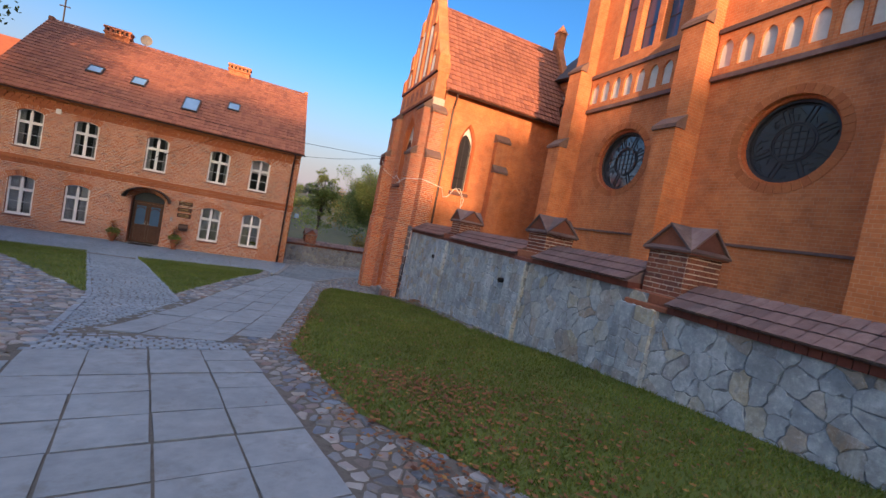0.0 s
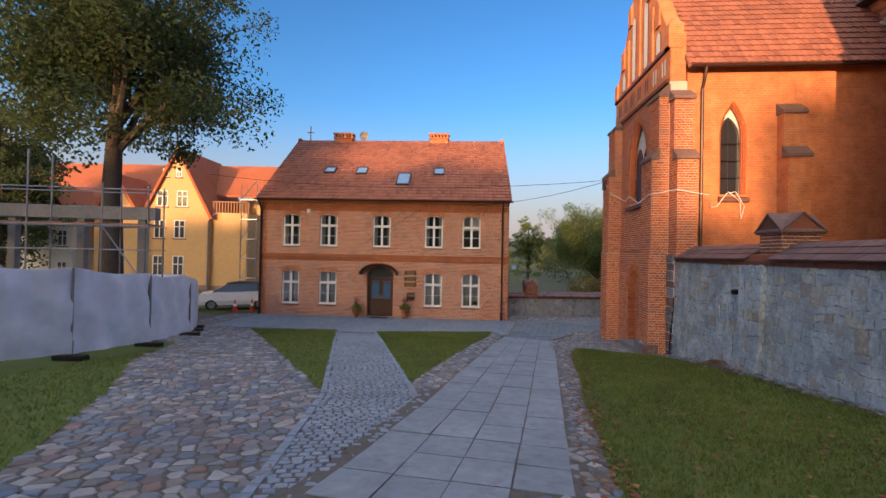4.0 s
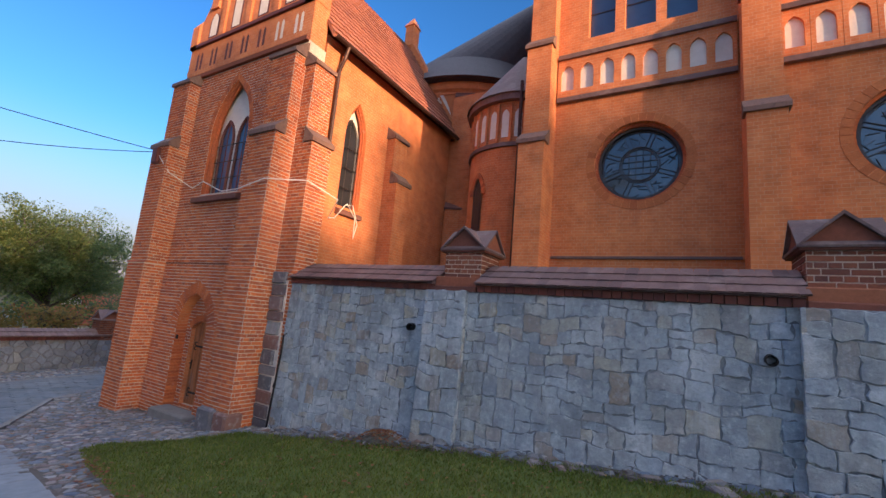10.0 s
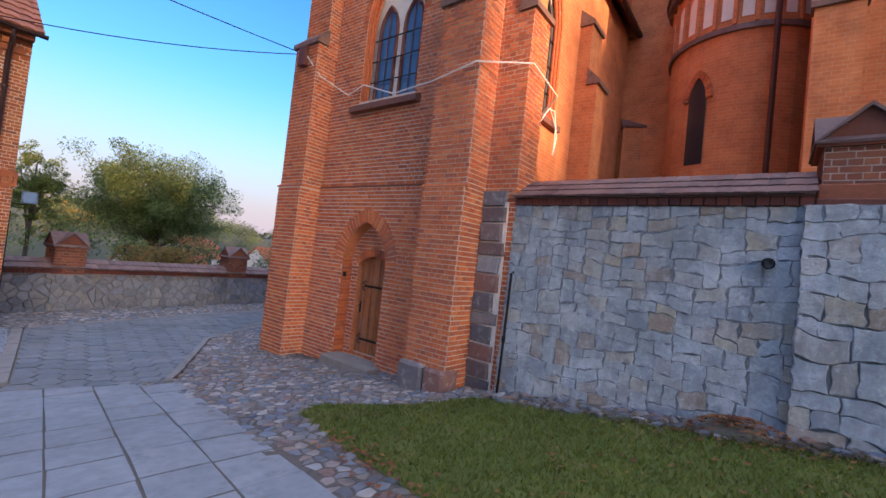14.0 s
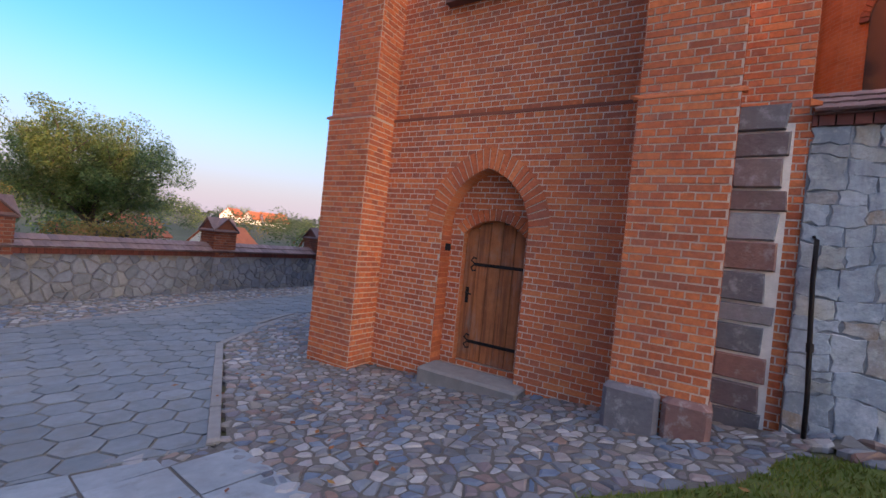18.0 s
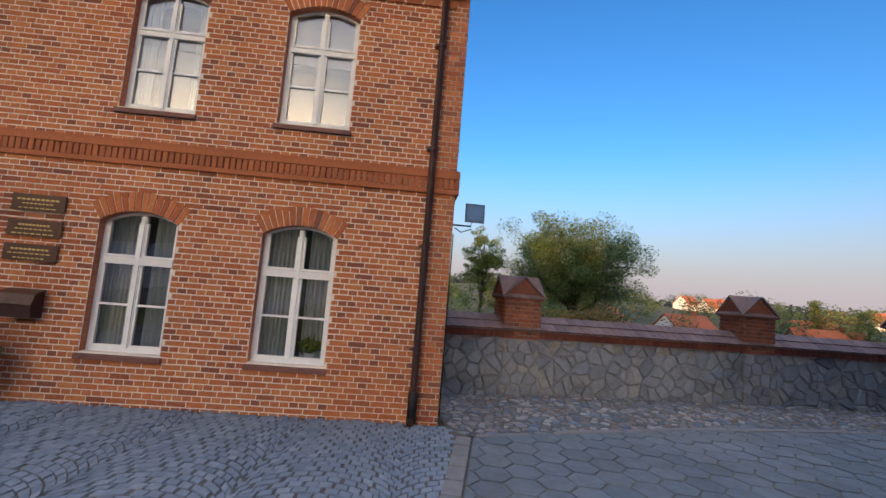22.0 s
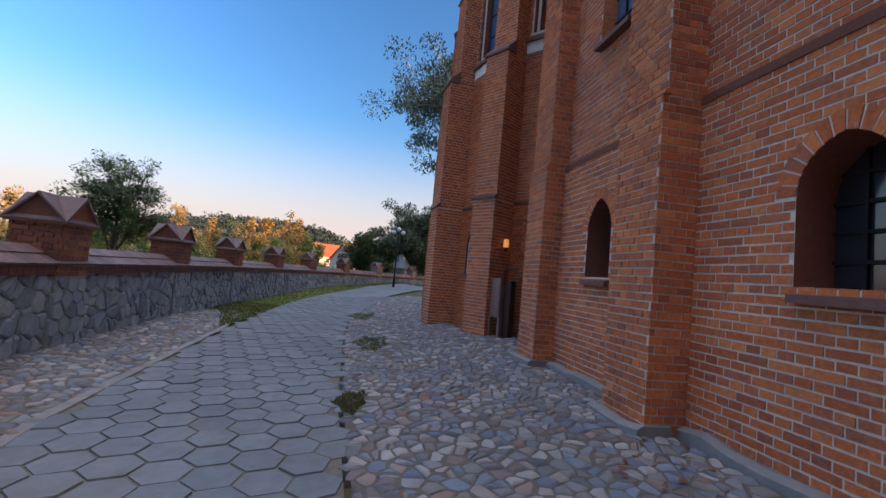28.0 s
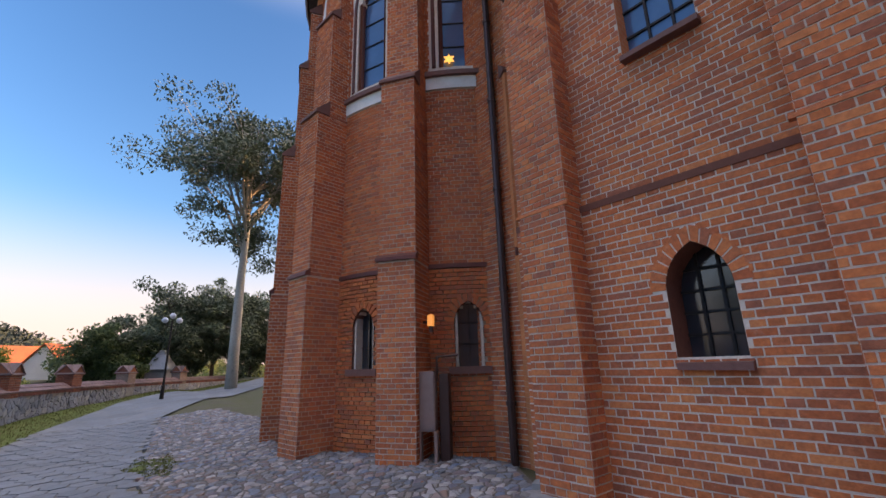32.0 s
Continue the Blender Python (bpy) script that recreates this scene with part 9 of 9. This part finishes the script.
for k in range(len(FENCE) - 1):
    (xa, ya), (xb, yb_) = FENCE[k], FENCE[k + 1]
    rnd = random.Random(k)
    rows, nu, nv = [], 14, 7
    nx, ny = (yb_ - ya), -(xb - xa)
    L = math.hypot(nx, ny)
    for j in range(nv + 1):
        row = []
        for i in range(nu + 1):
            s = i / nu
            x, y = xa + (xb - xa) * s, ya + (yb_ - ya) * s
            bulge = .05 * math.sin(i * 1.3 + j * .7 + k) + .04 * math.sin(j * 1.9 + i * .5) + rnd.uniform(-.012, .012) + .06 * math.sin(math.pi * s)
            z = gz(x, y) + .16 + (1.86 + .04 * math.sin(s * 6 + k)) * j / nv
            row.append((x + nx / L * bulge + 10, y + ny / L * bulge - 13, z + 1))
        rows.append(row)
    m = MB()
    m.loft(rows, closed=False, caps=False)
    m.loft([[(p[0] - nx / L * .012, p[1] - ny / L * .012, p[2]) for p in r] for r in rows], closed=False, caps=False)
    part("tarpaulin", m, TARP, fence, "creased pale blue-white tarpaulin", smooth=True, uv=False)
    m = MB()
    m.tube([(xa + 10, ya - 13, gz(xa, ya) + 1), (xa + 10, ya - 13, gz(xa, ya) + 3.05)], .028, 7)
    part("post", m, STEEL, fence)
    m = MB()
    m.cham(xa + 9.65, xa + 10.35, ya - 13.12, ya - 12.88, gz(xa, ya) + 1, gz(xa, ya) + 1.14, .02)
    part("foot", m, IRON, fence, "black rubber fence foot")
site = thing("site_hut", pose(-15.6, 17.4, -1.6, 0, 0, 12), "half-built timber and steel frame behind the fence", "building site")
for x in (-3.4, -1.2, 1.0, 3.0):
    m = MB()
    m.box(x - .12, x + .12, -.12, .12, 0, 4.6)
    part("column", m, KERB, site)
m = MB()
m.cham(-3.8, 3.5, -.18, .18, 4.3, 4.75, .02)
part("beam", m, KERB, site, "grey concrete beam")
m = MB()
m.cham(-3.6, 3.2, -.1, 3.0, 1.9, 2.15, .02)
part("deck", m, PLASTER, site)
m = MB()
m.box(-3.4, 2.9, .2, 2.9, 0, 1.9)
part("wall", m, BRICK_DARK, site, uv=False)
scaf = thing("scaffold", pose(-15.0, 16.4, -1.6, 0, 0, 12), "steel tube scaffold with planks", "scaffold")
for x in (-4.4, -2.2, 0, 2.2, 3.6):
    for y in (-.5, .5):
        m = MB()
        m.tube([(x, y, 0), (x, y, 6.4 if x < 1 else 5.4)], .026, 6)
        part("standard", m, STEEL, scaf)
for z in (1.0, 2.0, 3.2, 4.0, 5.2):
    for y in (-.5, .5):
        m = MB()
        m.tube([(-4.5, y, z), (3.7, y, z)], .024, 6)
        part("ledger", m, STEEL, scaf)
for x0, x1, z0, z1 in ((-2.2, 0, 2.0, 4.0), (2.2, 3.6, 0.2, 2.0), (2.2, 3.6, 2.0, 4.0)):
    m = MB()
    m.tube([(x0, -.52, z1), (x1, -.52, z0)], .022, 6)
    part("brace", m, STEEL, scaf)
for z in (2.03, 4.03):
    m = MB()
    m.cham(-4.4, 3.6, -.45, .45, z, z + .05, .01)
    part("plank_deck", m, DOOR_OLD, scaf, uv=False)

car = thing("parked_car", pose(-15.55, 29.15, -2.0, 0, 0, 28), "white compact SUV with black roof parked by the house", "car")
m = MB()
sec = [(-2.06, .62, .66), (-2.1, .82, .76), (-1.95, .98, .84), (-1.1, 1.08, .88), (1.5, 1.12, .88), (1.95, 1.08, .84), (2.08, .8, .78), (2.04, .6, .66)]
m.loft([[(x, -w, .32), (x, -w * 1.04, .55), (x, -w, z), (x, w, z), (x, w * 1.04, .55), (x, w, .32)] for x, z, w in sec])
part("body", m, CARWHITE, car, "white painted body", smooth=False, uv=False)
m = MB()
m.loft([[(x, -w, z0), (x, -w * .86, z1), (x, w * .86, z1), (x, w, z0)] for x, w, z0, z1 in ((-1.3, .82, 1.04, 1.08), (-.5, .82, 1.04, 1.56), (1.2, .82, 1.06, 1.6), (1.98, .8, 1.06, 1.2))])
part("cabin", m, PANE_DARK, car, "dark glass cabin", uv=False)
m = MB()
m.loft([[(x, -.7, z), (x, -.66, z + .05), (x, .66, z + .05), (x, .7, z)] for x, z in ((-.55, 1.54), (.2, 1.62), (1.5, 1.55))])
part("roof", m, IRON, car, "black roof", uv=False)
for x in (-1.32, 1.32):
    for y in (-.8, .8):
        wh = new("wheel")
        wh.parent = car
        m = MB()
        m.loft([[(x + r * math.cos(a), y + d, .33 + r * math.sin(a)) for a in np.linspace(0, 2 * math.pi, 21)[:-1]] for r, d in ((.28, -.11), (.33, -.08), (.33, .08), (.28, .11))])
        part("tyre", m, RUBBER, wh, uv=False)
        m = MB()
        m.loft([[(x + .21 * math.cos(a), y + d, .33 + .21 * math.sin(a)) for a in np.linspace(0, 2 * math.pi, 17)[:-1]] for d in (-.118, .118)])
        part("rim", m, STEEL, wh, uv=False)
for x, y, mm, nm in ((-2.06, -.6, WHITE_PAINT, "headlight"), (-2.06, .6, WHITE_PAINT, "headlight"), (2.03, -.65, LEAF_LITTER, "tail_light"), (2.03, .65, LEAF_LITTER, "tail_light")):
    m = MB()
    m.cham(x - .05, x + .05, y - .13, y + .13, .66, .78, .01)
    part(nm, m, mm, car, uv=False)
for x, y in ((-14.75, 27.65), (-13.95, 28.1)):
    c = thing("traffic_cone", (x, y, gz(x, y)), "red and white traffic cone on the setts", "traffic cone", "traffic cones")
    m = MB()
    m.loft([[(r * math.cos(a), r * math.sin(a), z) for a in np.linspace(0, 2 * math.pi, 13)[:-1]] for r, z in ((.15, .04), (.03, .7))])
    part("cone", m, CONE, c, uv=False)
    m = MB()
    m.cham(-.19, .19, -.19, .19, 0, .05, .02)
    part("base", m, CONE, c, uv=False)
    m = MB()
    m.loft([[(r * math.cos(a), r * math.sin(a), z) for a in np.linspace(0, 2 * math.pi, 13)[:-1]] for r, z in ((.108, .33), (.078, .48))])
    part("stripe", m, WHITE_PAINT, c, uv=False)
